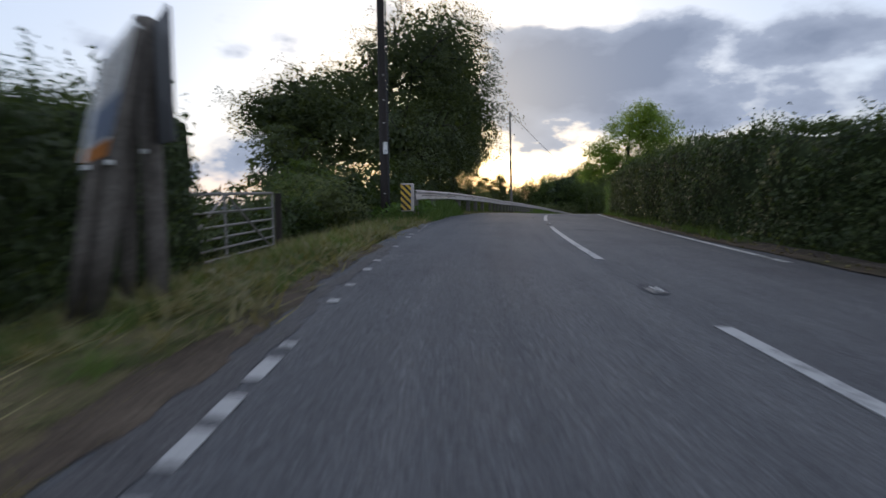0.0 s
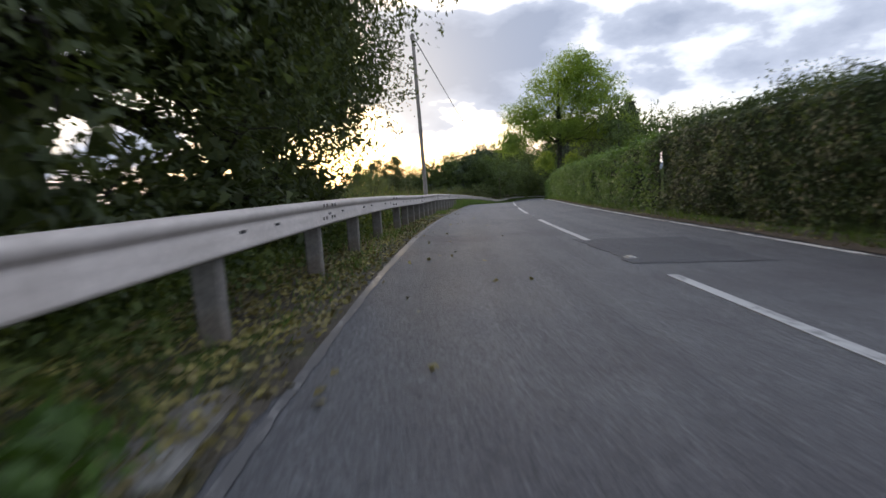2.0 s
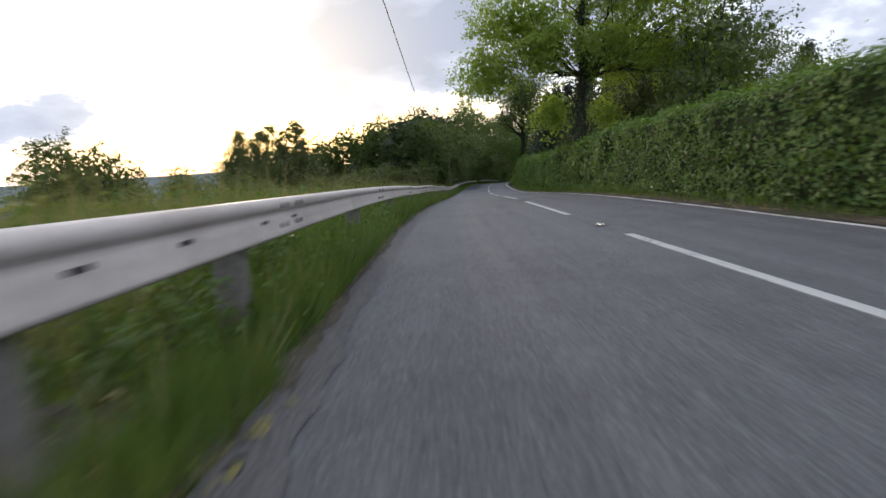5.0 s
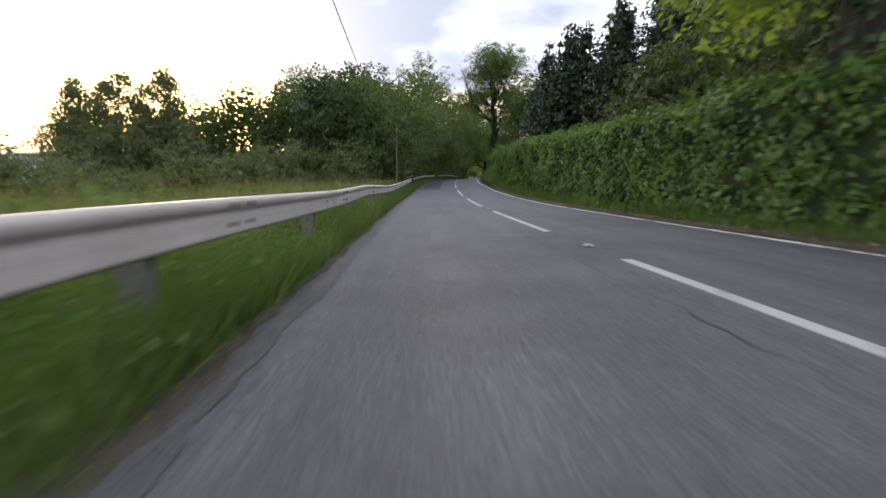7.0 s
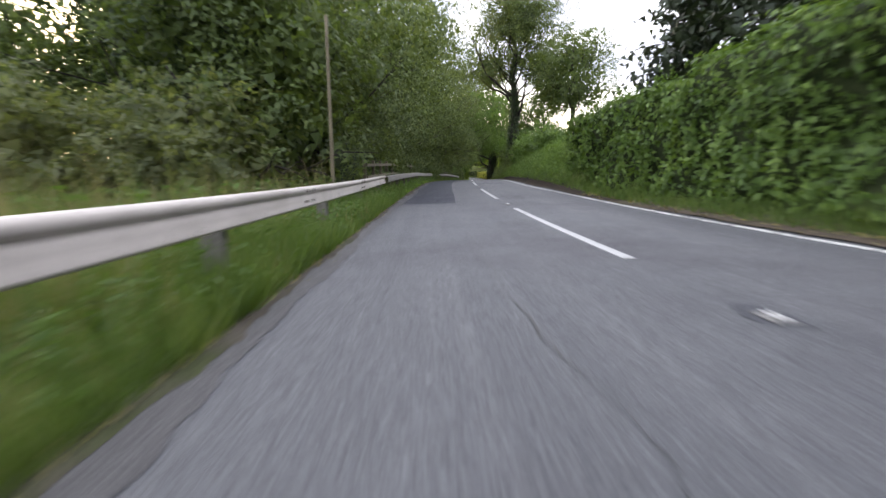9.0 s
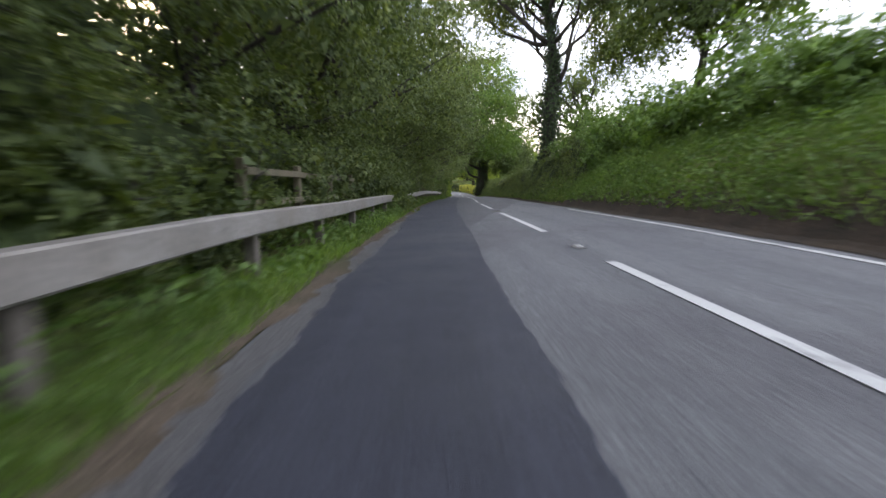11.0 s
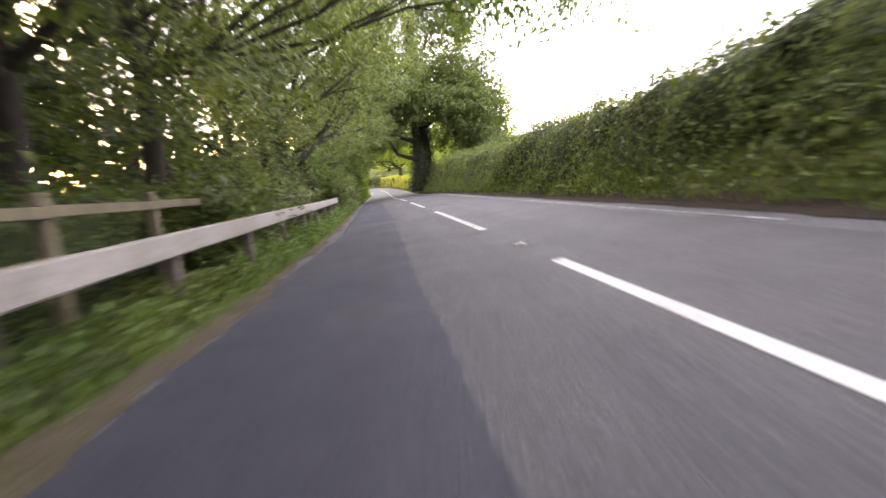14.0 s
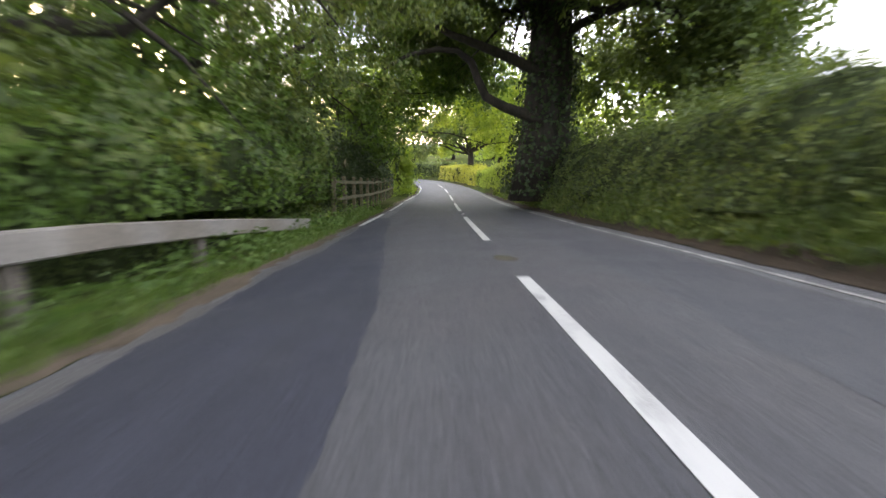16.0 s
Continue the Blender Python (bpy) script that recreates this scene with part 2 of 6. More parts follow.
def soft_noise(x, y, z, seed=0):
    """Smooth lumps between -1 and 1, one to a metre of the places given."""
    p = np.stack(np.broadcast_arrays(np.asarray(x, float), y, z), -1)
    i = np.floor(p).astype(np.int64)
    f = p - i
    f = f * f * (3 - 2 * f)
    out = 0.0
    for a in (0, 1):
        for b in (0, 1):
            for c in (0, 1):
                h = ((i[..., 0] + a) * 73856093) ^ ((i[..., 1] + b) * 19349663) ^ ((i[..., 2] + c) * 83492791) ^ (seed * 40503 + 977)
                h = ((h ^ (h >> 13)) * 1274126177) & 0xFFFFFFFF
                h = ((h ^ (h >> 15)) * 668265263) & 0xFFFFFFFF
                w = (f[..., 0] if a else 1 - f[..., 0]) * (f[..., 1] if b else 1 - f[..., 1]) * (f[..., 2] if c else 1 - f[..., 2])
                out = out + w * (h / 2.0 ** 31 - 1)
    return out


def leaf_quads(c, n, size, rng, wide=0.55, spread=0.8, droop=0.3):
    """Folded, pointed leaves at the places c, facing about n."""
    k = len(c)
    n = unit(n + spread * rng.normal(size=(k, 3)) * 0.6)
    t = unit(np.cross(n, rng.normal(size=(k, 3))))
    t = unit(t + np.array([0, 0, -droop]))
    b = unit(np.cross(n, t))
    n = np.cross(t, b)
    sz = size * rng.uniform(0.65, 1.3, (k, 1))
    out = np.empty((k, 4, 3))
    out[:, 0] = c - t * sz * 0.5
    out[:, 1] = c + b * sz * wide * 0.5 + n * sz * 0.12 - t * sz * 0.05
    out[:, 2] = c + t * sz * 0.55
    out[:, 3] = c - b * sz * wide * 0.5 + n * sz * 0.12 - t * sz * 0.05
    return out


def blade_quads(base, height, width, rng, lean=0.35):
    """Bent grass blades from the ground."""
    k = len(base)
    a = rng.uniform(0, 2 * np.pi, k)
    side = np.stack([np.cos(a), np.sin(a), 0 * a], -1)
    tip = rng.normal(size=(k, 3)) * lean
    tip[:, 2] = 1.0
    h = height * rng.uniform(0.45, 1.25, (k, 1))
    w = width * rng.uniform(0.7, 1.4, (k, 1))
    out = np.empty((k, 3, 3))
    out[:, 0] = base - side * w * 0.55
    out[:, 1] = base + side * w * 0.55
    out[:, 2] = base + unit(tip) * h
    return out


# ---- materials ----
def new_mat(name):
    m = bpy.data.materials.new(name)
    m.use_nodes = True
    t = m.node_tree
    return m, t, t.nodes["Principled BSDF"]


def surface(name, a, b, scale=4.0, rough=0.8, bump=0.3, fine=60.0, metal=0.0, spec=0.4, c=None, stain=None, stretch=None, rvar=0.1, grain=0.26):
    """Two colours mixed by coarse noise, a third by stains, fine grain in colour and relief."""
    m, t, p = new_mat(name)
    co = t.nodes.new("ShaderNodeTexCoord")
    src = co
    out = "Object"
    if stretch:
        mp = t.nodes.new("ShaderNodeMapping")
        mp.inputs["Scale"].default_value = stretch
        link(t, co, "Object", mp, 0)
        src, out = mp, 0
    n1 = node(t, "ShaderNodeTexNoise", Scale=scale, Detail=6.0, Roughness=0.6)
    n2 = node(t, "ShaderNodeTexNoise", Scale=fine, Detail=3.0, Roughness=0.6)
    link(t, src, out, n1, "Vector"), link(t, src, out, n2, "Vector")
    r1 = ramp(t, [(0.32, a), (0.68, b)])
    link(t, n1, "Fac", r1, 0)
    col = r1
    sock = 0
    if stain:
        n3 = node(t, "ShaderNodeTexNoise", Scale=scale * 0.23, Detail=8.0, Roughness=0.65)
        link(t, src, out, n3, "Vector")
        r3 = ramp(t, [(0.50, (0, 0, 0)), (0.64, (1, 1, 1))])
        link(t, n3, "Fac", r3, 0)
        mx = mix_rgb(t)
        mx.inputs[7].default_value = (*stain, 1)
        link(t, r3, 0, mx, 0), link(t, r1, 0, mx, 6)
        col, sock = mx, 2
    g = ramp(t, [(0.3, (1 - grain,) * 3), (0.7, (1 + grain,) * 3)])
    link(t, n2, "Fac", g, 0)
    mul = mix_rgb(t, "MULTIPLY")
    mul.inputs[0].default_value = 1.0
    link(t, col, sock, mul, 6), link(t, g, 0, mul, 7)
    link(t, mul, 2, p, "Base Color")
    rr = ramp(t, [(0.3, (rough - rvar,) * 3), (0.7, (min(1, rough + rvar),) * 3)])
    link(t, n1, "Fac", rr, 0), link(t, rr, 0, p, "Roughness")
    p.inputs["Metallic"].default_value = metal
    p.inputs["Specular IOR Level"].default_value = spec
    bp = node(t, "ShaderNodeBump", Strength=bump, Distance=0.01)
    link(t, n2, "Fac", bp, "Height"), link(t, bp, 0, p, "Normal")
    return m


def road_surface(name, a, b, stain, grain=0.95, fine=52.0, spec=0.4):
    """Rolled asphalt: stones of mixed shade, patches, and faint bands along the lanes (from the mesh's own across and along)."""
    m, t, p = new_mat(name)
    co = t.nodes.new("ShaderNodeTexCoord")
    lane = t.nodes.new("ShaderNodeAttribute")
    lane.attribute_name = "lane"
    band = t.nodes.new("ShaderNodeMapping")
    band.inputs["Scale"].default_value = (2.6, 0.05, 1.0)
    link(t, lane, "Vector", band, 0)
    n0 = node(t, "ShaderNodeTexNoise", Scale=1.0, Detail=5.0, Roughness=0.65)
    link(t, band, 0, n0, "Vector")
    n1 = node(t, "ShaderNodeTexNoise", Scale=1.1, Detail=8.0, Roughness=0.7)
    n2 = node(t, "ShaderNodeTexNoise", Scale=fine, Detail=4.0, Roughness=0.75)
    n3 = node(t, "ShaderNodeTexNoise", Scale=0.33, Detail=7.0, Roughness=0.65)
    vor = node(t, "ShaderNodeTexVoronoi", Scale=75.0)
    for n in (n1, n2, n3, vor):
        link(t, co, "Object", n, "Vector")
    s = math_node(t, "MULTIPLY_ADD", 0.5, 0.75)
    link(t, n0, "Fac", s, 0)
    h = math_node(t, "MULTIPLY", 0.5, 0.35)
    link(t, n1, "Fac", h, 0), link(t, h, 0, s, 2)
    r1 = ramp(t, [(0.40, a), (0.70, b)])
    link(t, s, 0, r1, 0)
    r3 = ramp(t, [(0.50, (0, 0, 0)), (0.66, (0.8, 0.8, 0.8))])
    link(t, n3, "Fac", r3, 0)
    mx = mix_rgb(t)
    mx.inputs[7].default_value = (*stain, 1)
    link(t, r3, 0, mx, 0), link(t, r1, 0, mx, 6)
    g = ramp(t, [(0.30, (1 - grain * 0.8,) * 3), (0.50, (1.0,) * 3), (0.72, (1 + grain,) * 3)])
    link(t, n2, "Fac", g, 0)
    stones = ramp(t, [(0.0, (0.72, 0.70, 0.70)), (0.55, (1.0, 1.0, 1.0)), (1.0, (1.5, 1.47, 1.42))])
    link(t, vor, "Color", stones, 0)
    m1, m2 = mix_rgb(t, "MULTIPLY"), mix_rgb(t, "MULTIPLY")
    m1.inputs[0].default_value = m2.inputs[0].default_value = 1.0
    link(t, mx, 2, m1, 6), link(t, g, 0, m1, 7), link(t, m1, 2, m2, 6), link(t, stones, 0, m2, 7)
    link(t, m2, 2, p, "Base Color")
    rr = ramp(t, [(0.3, (0.60,) * 3), (0.7, (0.80,) * 3)])
    link(t, n1, "Fac", rr, 0), link(t, rr, 0, p, "Roughness")
    p.inputs["Specular IOR Level"].default_value = spec
    bp = node(t, "ShaderNodeBump", Strength=1.0, Distance=0.012)
    link(t, n2, "Fac", bp, "Height"), link(t, bp, 0, p, "Normal")
    return m


def foliage(name, dark, mid, light, through_=0.35, rough=0.55):
    """Leaves: each its own shade, light shining through."""
    m, t, p = new_mat(name)
    geo = t.nodes.new("ShaderNodeNewGeometry")
    co = t.nodes.new("ShaderNodeTexCoord")
    n1 = node(t, "ShaderNodeTexNoise", Scale=1.5, Detail=4.0)
    link(t, co, "Object", n1, "Vector")
    add = math_node(t, "MULTIPLY_ADD", 0.5, 0.36)
    add.inputs[2].default_value = -0.17
    link(t, geo, "Random Per Island", add, 0)
    sm = math_node(t, "MULTIPLY_ADD", 0.5, 1.0)
    link(t, n1, "Fac", sm, 0), link(t, add, 0, sm, 2)
    r = ramp(t, [(0.12, dark), (0.5, mid), (0.88, light)])
    link(t, sm, 0, r, 0), link(t, r, 0, p, "Base Color")
    p.inputs["Roughness"].default_value = rough
    p.inputs["Specular IOR Level"].default_value = 0.35
    tr = t.nodes.new("ShaderNodeBsdfTranslucent")
    warm = mix_rgb(t, "MULTIPLY")
    warm.inputs[0].default_value = 1.0
    warm.inputs[7].default_value = (1.42, 1.40, 0.6, 1)
    link(t, r, 0, warm, 6), link(t, warm, 2, tr, "Color")
    mx = t.nodes.new("ShaderNodeMixShader")
    mx.inputs[0].default_value = through_
    link(t, p, 0, mx, 1), link(t, tr, 0, mx, 2)
    link(t, mx, 0, t.nodes["Material Output"], "Surface")
    return m


def paint_worn(name, col, under, amount=0.5, scale=14.0):
    """White road paint rubbed through to the asphalt."""
    m, t, p = new_mat(name)
    co = t.nodes.new("ShaderNodeTexCoord")
    n1 = node(t, "ShaderNodeTexNoise", Scale=scale, Detail=8.0, Roughness=0.7)
    n2 = node(t, "ShaderNodeTexNoise", Scale=1.3, Detail=3.0)
    link(t, co, "Object", n1, "Vector"), link(t, co, "Object", n2, "Vector")
    s = math_node(t, "ADD")
    h = math_node(t, "MULTIPLY", 0, 0.6)
    link(t, n2, "Fac", h, 0), link(t, n1, "Fac", s, 0), link(t, h, 0, s, 1)
    r = ramp(t, [(amount - 0.05 + 0.30, col), (amount + 0.06 + 0.30, under)])
    link(t, s, 0, r, 0), link(t, r, 0, p, "Base Color")
    p.inputs["Roughness"].default_value = 0.6
    bp = node(t, "ShaderNodeBump", Strength=0.25, Distance=0.004)
    link(t, n1, "Fac", bp, "Height"), link(t, bp, 0, p, "Normal")
    return m


ASPHALT = road_surface("asphalt", (0.064, 0.066, 0.074), (0.108, 0.109, 0.116), (0.056, 0.054, 0.062))
ASPHALT_NEW = road_surface("asphalt_patch", (0.021, 0.0228, 0.034), (0.031, 0.0333, 0.049), (0.035, 0.037, 0.048), 0.6, 60.0, 0.35)
ASPHALT_EDGE = road_surface("asphalt_worn", (0.058, 0.056, 0.060), (0.092, 0.088, 0.089), (0.056, 0.050, 0.046), 1.0)
MOWN = surface("mown_verge", (0.040, 0.044, 0.017), (0.115, 0.105, 0.046), scale=7.0, rough=0.95, bump=1.0, fine=45.0, spec=0.15, stain=(0.120, 0.098, 0.055), grain=0.5)
PAINT = paint_worn("road_paint", (0.375, 0.37, 0.365), (0.16, 0.16, 0.16), 0.60)
PAINT_EDGE = paint_worn("edge_paint", (0.56, 0.55, 0.53), (0.12, 0.12, 0.12), 0.54, 8.0)
PAINT_OLD = paint_worn("road_paint_old", (0.36, 0.35, 0.34), (0.11, 0.105, 0.105), 0.46, 11.0)
PAINT_SCRAP = paint_worn("road_paint_scraps", (0.27, 0.26, 0.255), (0.090, 0.088, 0.090), 0.37, 17.0)
GRASS_GROUND = surface("grass_ground", (0.036, 0.050, 0.016), (0.072, 0.086, 0.030), scale=0.6, rough=0.95, bump=0.8, fine=28.0, stain=(0.060, 0.056, 0.030), spec=0.0)
EARTH = surface("bare_earth", (0.060, 0.046, 0.034), (0.108, 0.085, 0.064), scale=2.5, rough=0.95, bump=1.0, fine=40.0, spec=0.15, stain=(0.052, 0.050, 0.028), grain=0.5)
STEEL = surface("galvanised_steel", (0.46, 0.41, 0.38), (0.57, 0.51, 0.475), scale=2.2, rough=0.56, bump=0.06, fine=30.0, metal=0.12, stain=(0.40, 0.345, 0.31), grain=0.12)
STEEL_OLD = surface("weathered_steel", (0.195, 0.178, 0.165), (0.290, 0.268, 0.250), scale=2.0, rough=0.6, bump=0.1, fine=26.0, metal=0.25, stain=(0.20, 0.175, 0.15))
STEEL_POST = surface("post_steel", (0.14, 0.128, 0.115), (0.235, 0.215, 0.195), scale=5.0, rough=0.65, bump=0.15, fine=34.0, metal=0.2, stain=(0.15, 0.115, 0.085))
WOOD = surface("weathered_wood", (0.095, 0.080, 0.050), (0.170, 0.142, 0.092), scale=3.0, rough=0.85, bump=0.5, fine=30.0, stretch=(4, 4, 0.6), stain=(0.09, 0.085, 0.05))
POLE_DARK = surface("creosoted_wood", (0.018, 0.014, 0.013), (0.040, 0.032, 0.028), scale=3.0, rough=0.8, bump=0.5, fine=24.0, stretch=(5, 5, 0.4))
POLE_GREY = surface("silvered_wood", (0.17, 0.15, 0.13), (0.28, 0.25, 0.22), scale=3.0, rough=0.8, bump=0.5, fine=24.0, stretch=(5, 5, 0.4))
BARK = surface("bark", (0.017, 0.014, 0.011), (0.045, 0.037, 0.029), scale=5.0, rough=0.95, bump=1.0, fine=22.0, stretch=(1, 1, 0.3))
# Filler inside hedges: twig colour darkened to stand for the inner shade.
HEDGE_FILLER = surface("twigs", (0.014, 0.022, 0.008), (0.040, 0.052, 0.020), scale=6.0, rough=0.95, bump=1.0, fine=30.0, spec=0.1)
BLACK = surface("black_film", (0.012, 0.012, 0.012), (0.022, 0.022, 0.022), scale=6.0, rough=0.5, bump=0.05)
YELLOW = surface("yellow_film", (0.55, 0.34, 0.03), (0.66, 0.42, 0.05), scale=6.0, rough=0.45, bump=0.05, stain=(0.40, 0.26, 0.05))
WHITE = surface("white_plate", (0.62, 0.61, 0.58), (0.74, 0.73, 0.70), scale=6.0, rough=0.5, bump=0.05, stain=(0.48, 0.47, 0.42))
BLUE = surface("faded_blue_film", (0.17, 0.21, 0.30), (0.26, 0.30, 0.38), scale=6.0, rough=0.5, bump=0.05, stain=(0.40, 0.42, 0.45))
ORANGE = surface("orange_film", (0.45, 0.15, 0.03), (0.52, 0.19, 0.04), scale=6.0, rough=0.5, bump=0.05)
GREY_BACK = surface("sign_back", (0.05, 0.05, 0.052), (0.08, 0.08, 0.082), scale=5.0, rough=0.6, bump=0.05)
ASPHALT_DARK = road_surface("asphalt_repair", (0.036, 0.037, 0.046), (0.052, 0.054, 0.064), (0.060, 0.060, 0.068), 0.7, 56.0)
ASPHALT_MID = road_surface("asphalt_mid_grey", (0.038, 0.039, 0.047), (0.062, 0.062, 0.069), (0.053, 0.049, 0.054))
# Haze over the distance is painted into this pale blue-grey.
FAR_FIELD = surface("far_fields_haze", (0.140, 0.165, 0.185), (0.190, 0.215, 0.235), scale=0.02, rough=0.95, bump=0.0, fine=0.3, spec=0.0, stain=(0.130, 0.155, 0.170))
IRON = surface("cast_iron", (0.13, 0.125, 0.12), (0.24, 0.23, 0.22), scale=20.0, rough=0.6, bump=0.2, metal=0.4)
GLASS_EYE = surface("reflector", (0.55, 0.56, 0.56), (0.75, 0.75, 0.75), scale=30.0, rough=0.2, bump=0.0)
WIRE = surface("cable_sheath", (0.02, 0.02, 0.02), (0.04, 0.04, 0.04), scale=8.0, rough=0.6, bump=0.0)
POST_DARK = surface("dark_post", (0.085, 0.072, 0.060), (0.15, 0.13, 0.11), scale=5.0, rough=0.8, bump=0.4, fine=30.0, stain=(0.06, 0.05, 0.04))
EARTH_MID = surface("leafy_soil", (0.050, 0.043, 0.034), (0.094, 0.082, 0.066), scale=4.0, rough=0.95, bump=1.0, fine=38.0, spec=0.15, stain=(0.045, 0.052, 0.022), grain=0.5)
# Brown soil, with the shade under the overhang painted in as extra darkness.
EARTH_DARK = surface("shaded_earth", (0.020, 0.015, 0.011), (0.045, 0.033, 0.024), scale=2.5, rough=0.95, bump=1.0, fine=34.0, spec=0.15, stain=(0.016, 0.014, 0.010), grain=0.5)
CONCRETE = surface("old_concrete", (0.13, 0.125, 0.115), (0.22, 0.21, 0.195), scale=5.0, rough=0.9, bump=0.6, fine=50.0, stain=(0.085, 0.072, 0.055), grain=0.4)
LEAF_HEDGE = foliage("hedge_leaf", (0.034, 0.064, 0.014), (0.086, 0.150, 0.028), (0.165, 0.245, 0.052))
LEAF_HEDGE_DARK = foliage("dark_hedge_leaf", (0.020, 0.033, 0.012), (0.050, 0.074, 0.023), (0.098, 0.125, 0.040), 0.4)
LEAF_OAK = foliage("oak_leaf", (0.026, 0.038, 0.015), (0.062, 0.082, 0.030), (0.125, 0.142, 0.052), 0.42)
# Pale leaf of the ash; beyond the oak it also carries painted sunlight.
LEAF_LIME = foliage("lime_green_leaf", (0.110, 0.165, 0.032), (0.205, 0.280, 0.065), (0.300, 0.370, 0.105), 0.62)
LEAF_WOOD = foliage("wood_leaf", (0.034, 0.052, 0.018), (0.078, 0.112, 0.034), (0.135, 0.172, 0.056), 0.48)
LEAF_LANE = foliage("lane_leaf", (0.022, 0.040, 0.016), (0.078, 0.110, 0.031), (0.182, 0.216, 0.064), 0.36)
LEAF_PALE = foliage("pale_leaf", (0.060, 0.076, 0.034), (0.115, 0.135, 0.060), (0.180, 0.198, 0.095), 0.5)
LEAF_FIR = foliage("fir_needle", (0.012, 0.020, 0.012), (0.026, 0.038, 0.020), (0.045, 0.060, 0.030), 0.15)
LEAF_IVY = foliage("ivy_and_filler_leaf", (0.012, 0.024, 0.009), (0.028, 0.048, 0.015), (0.056, 0.082, 0.026), 0.2, 0.55)
# Evening sunlight on the far hedge is painted into this yellow leaf colour.
LEAF_SUNLIT = foliage("sunlit_hedge_leaf", (0.20, 0.22, 0.03), (0.32, 0.33, 0.05), (0.46, 0.44, 0.08), 0.4)
LEAF_WEED = foliage("weed_leaf", (0.045, 0.085, 0.018), (0.085, 0.150, 0.032), (0.145, 0.215, 0.060), 0.35)
LEAF_MEADOW = foliage("meadow_leaf", (0.085, 0.105, 0.030), (0.150, 0.170, 0.052), (0.235, 0.245, 0.090), 0.45)
GRASS_BLADE = foliage("grass_blade", (0.048, 0.086, 0.017), (0.092, 0.150, 0.032), (0.170, 0.205, 0.068), 0.35)
GRASS_FRESH = foliage("fresh_grass", (0.080, 0.150, 0.022), (0.140, 0.235, 0.040), (0.220, 0.310, 0.075), 0.4)
GRASS_DRY = foliage("dry_grass", (0.110, 0.104, 0.045), (0.190, 0.172, 0.078), (0.300, 0.255, 0.130), 0.3)
LITTER = foliage("fallen_leaf", (0.070, 0.055, 0.028), (0.150, 0.125, 0.045), (0.300, 0.260, 0.070), 0.1)

# ---- ground, road and markings ----
def make_ground():
    rng = np.random.default_rng(3)
    ss = np.arange(-50.0, 256.0, 1.0)
    dd = np.array([-40, -32, -25, -20, -16, -13, -10.5, -8.5, -7, -6, -5.3, -4.8, -4.4, -4.0, -3.7, -3.4, -3.1, -2.95, -2.8, -2.6, -2.3, -2.0, -1.8, 1.5, 1.7, 1.9, 2.1, 2.25, 2.32, 2.4, 2.5, 2.6, 2.7, 2.8, 2.9, 3.1, 3.4, 3.7, 4.0, 4.4, 5, 6, 7.5, 9.5, 12, 16, 21, 28, 38])
    S, D = np.meshgrid(ss, dd, indexing="ij")
    rough = rng.normal(size=S.shape) * 0.025 * (np.abs(D) > 2.9)
    U = ground_u(S, D) + rough
    near = place(S, D, U)
    r, c = S.shape
    verts = [near.reshape(-1, 3)]
    faces = [(i * c + j, i * c + j + 1, (i + 1) * c + j + 1, (i + 1) * c + j) for i in range(r - 1) for j in range(c - 1)]
    # rings that carry the sheet on to the horizon
    loop = [i * c for i in range(r)] + [(r - 1) * c + j for j in range(1, c)] + [i * c + c - 1 for i in range(r - 2, -1, -1)] + [j for j in range(c - 2, 0, -1)]
    edge = verts[0][loop]
    mid = place(105, 0, 0)
    prev, total = loop, r * c
    for k in (1.35, 2.2, 4.5, 12.0, 32.0):
        ring = mid + (edge - mid) * k
        away = np.linalg.norm((ring - mid)[:, :2], axis=1)
        side = (ring - mid)[:, 0] / away
        low = np.where(side < 0.25, -26.0 - 0.004 * away, -2.0)
        w = min(1.0, (k - 1) / 3.5)
        ring[:, 2] = edge[:, 2] * (1 - w) + low * w + rng.normal(size=len(ring)) * 0.4
        verts.append(ring)
        now = list(range(total, total + len(loop)))
        n = len(loop)
        faces += [(prev[i], prev[(i + 1) % n], now[(i + 1) % n], now[i]) for i in range(n)]
        prev, total = now, total + n
    ob = solo("ground", Buf().add(np.concatenate(verts), faces), GRASS_GROUND, "rough grassy ground falling away into a valley", "ground", kind="structure", smooth=True)
    # The outer rings take the haze-coloured material.
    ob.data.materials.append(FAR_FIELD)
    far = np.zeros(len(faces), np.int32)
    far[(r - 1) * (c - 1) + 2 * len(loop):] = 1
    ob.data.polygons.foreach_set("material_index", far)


def ribbon(s0, s1, d_in, d_out, lift, ds=0.5, thick=0.0, lie=False):
    """A strip along the road between two side lines (numbers or functions of s); lie lays it on the ground's slope."""
    ss = np.linspace(s0, s1, max(2, int((s1 - s0) / ds) + 1))
    a = d_in(ss) if callable(d_in) else np.full_like(ss, d_in)
    b = d_out(ss) if callable(d_out) else np.full_like(ss, d_out)
    k = 2 if thick else 9 if lie or ds > 0.2 else 3
    cols = np.linspace(0, 1, k)
    D = a[:, None] * (1 - cols) + b[:, None] * cols
    under = ground_u(ss[:, None], D)
    buf = Buf().grid(place(ss[:, None], D, np.where(under < -0.035, under, np.maximum(under, -0.006)) + lift if lie else lift))
    buf.lane = [np.stack([D, ss[:, None] + 0 * D, 0 * D], -1).reshape(-1, 3)]
    if thick:
        for col in (a, b):
            buf.grid(place(ss[:, None], col[:, None] + np.zeros(2), np.array([lift, lift - thick])))
            buf.lane.append(np.repeat(np.stack([col, ss, 0 * ss], -1), 2, 0))
    return buf


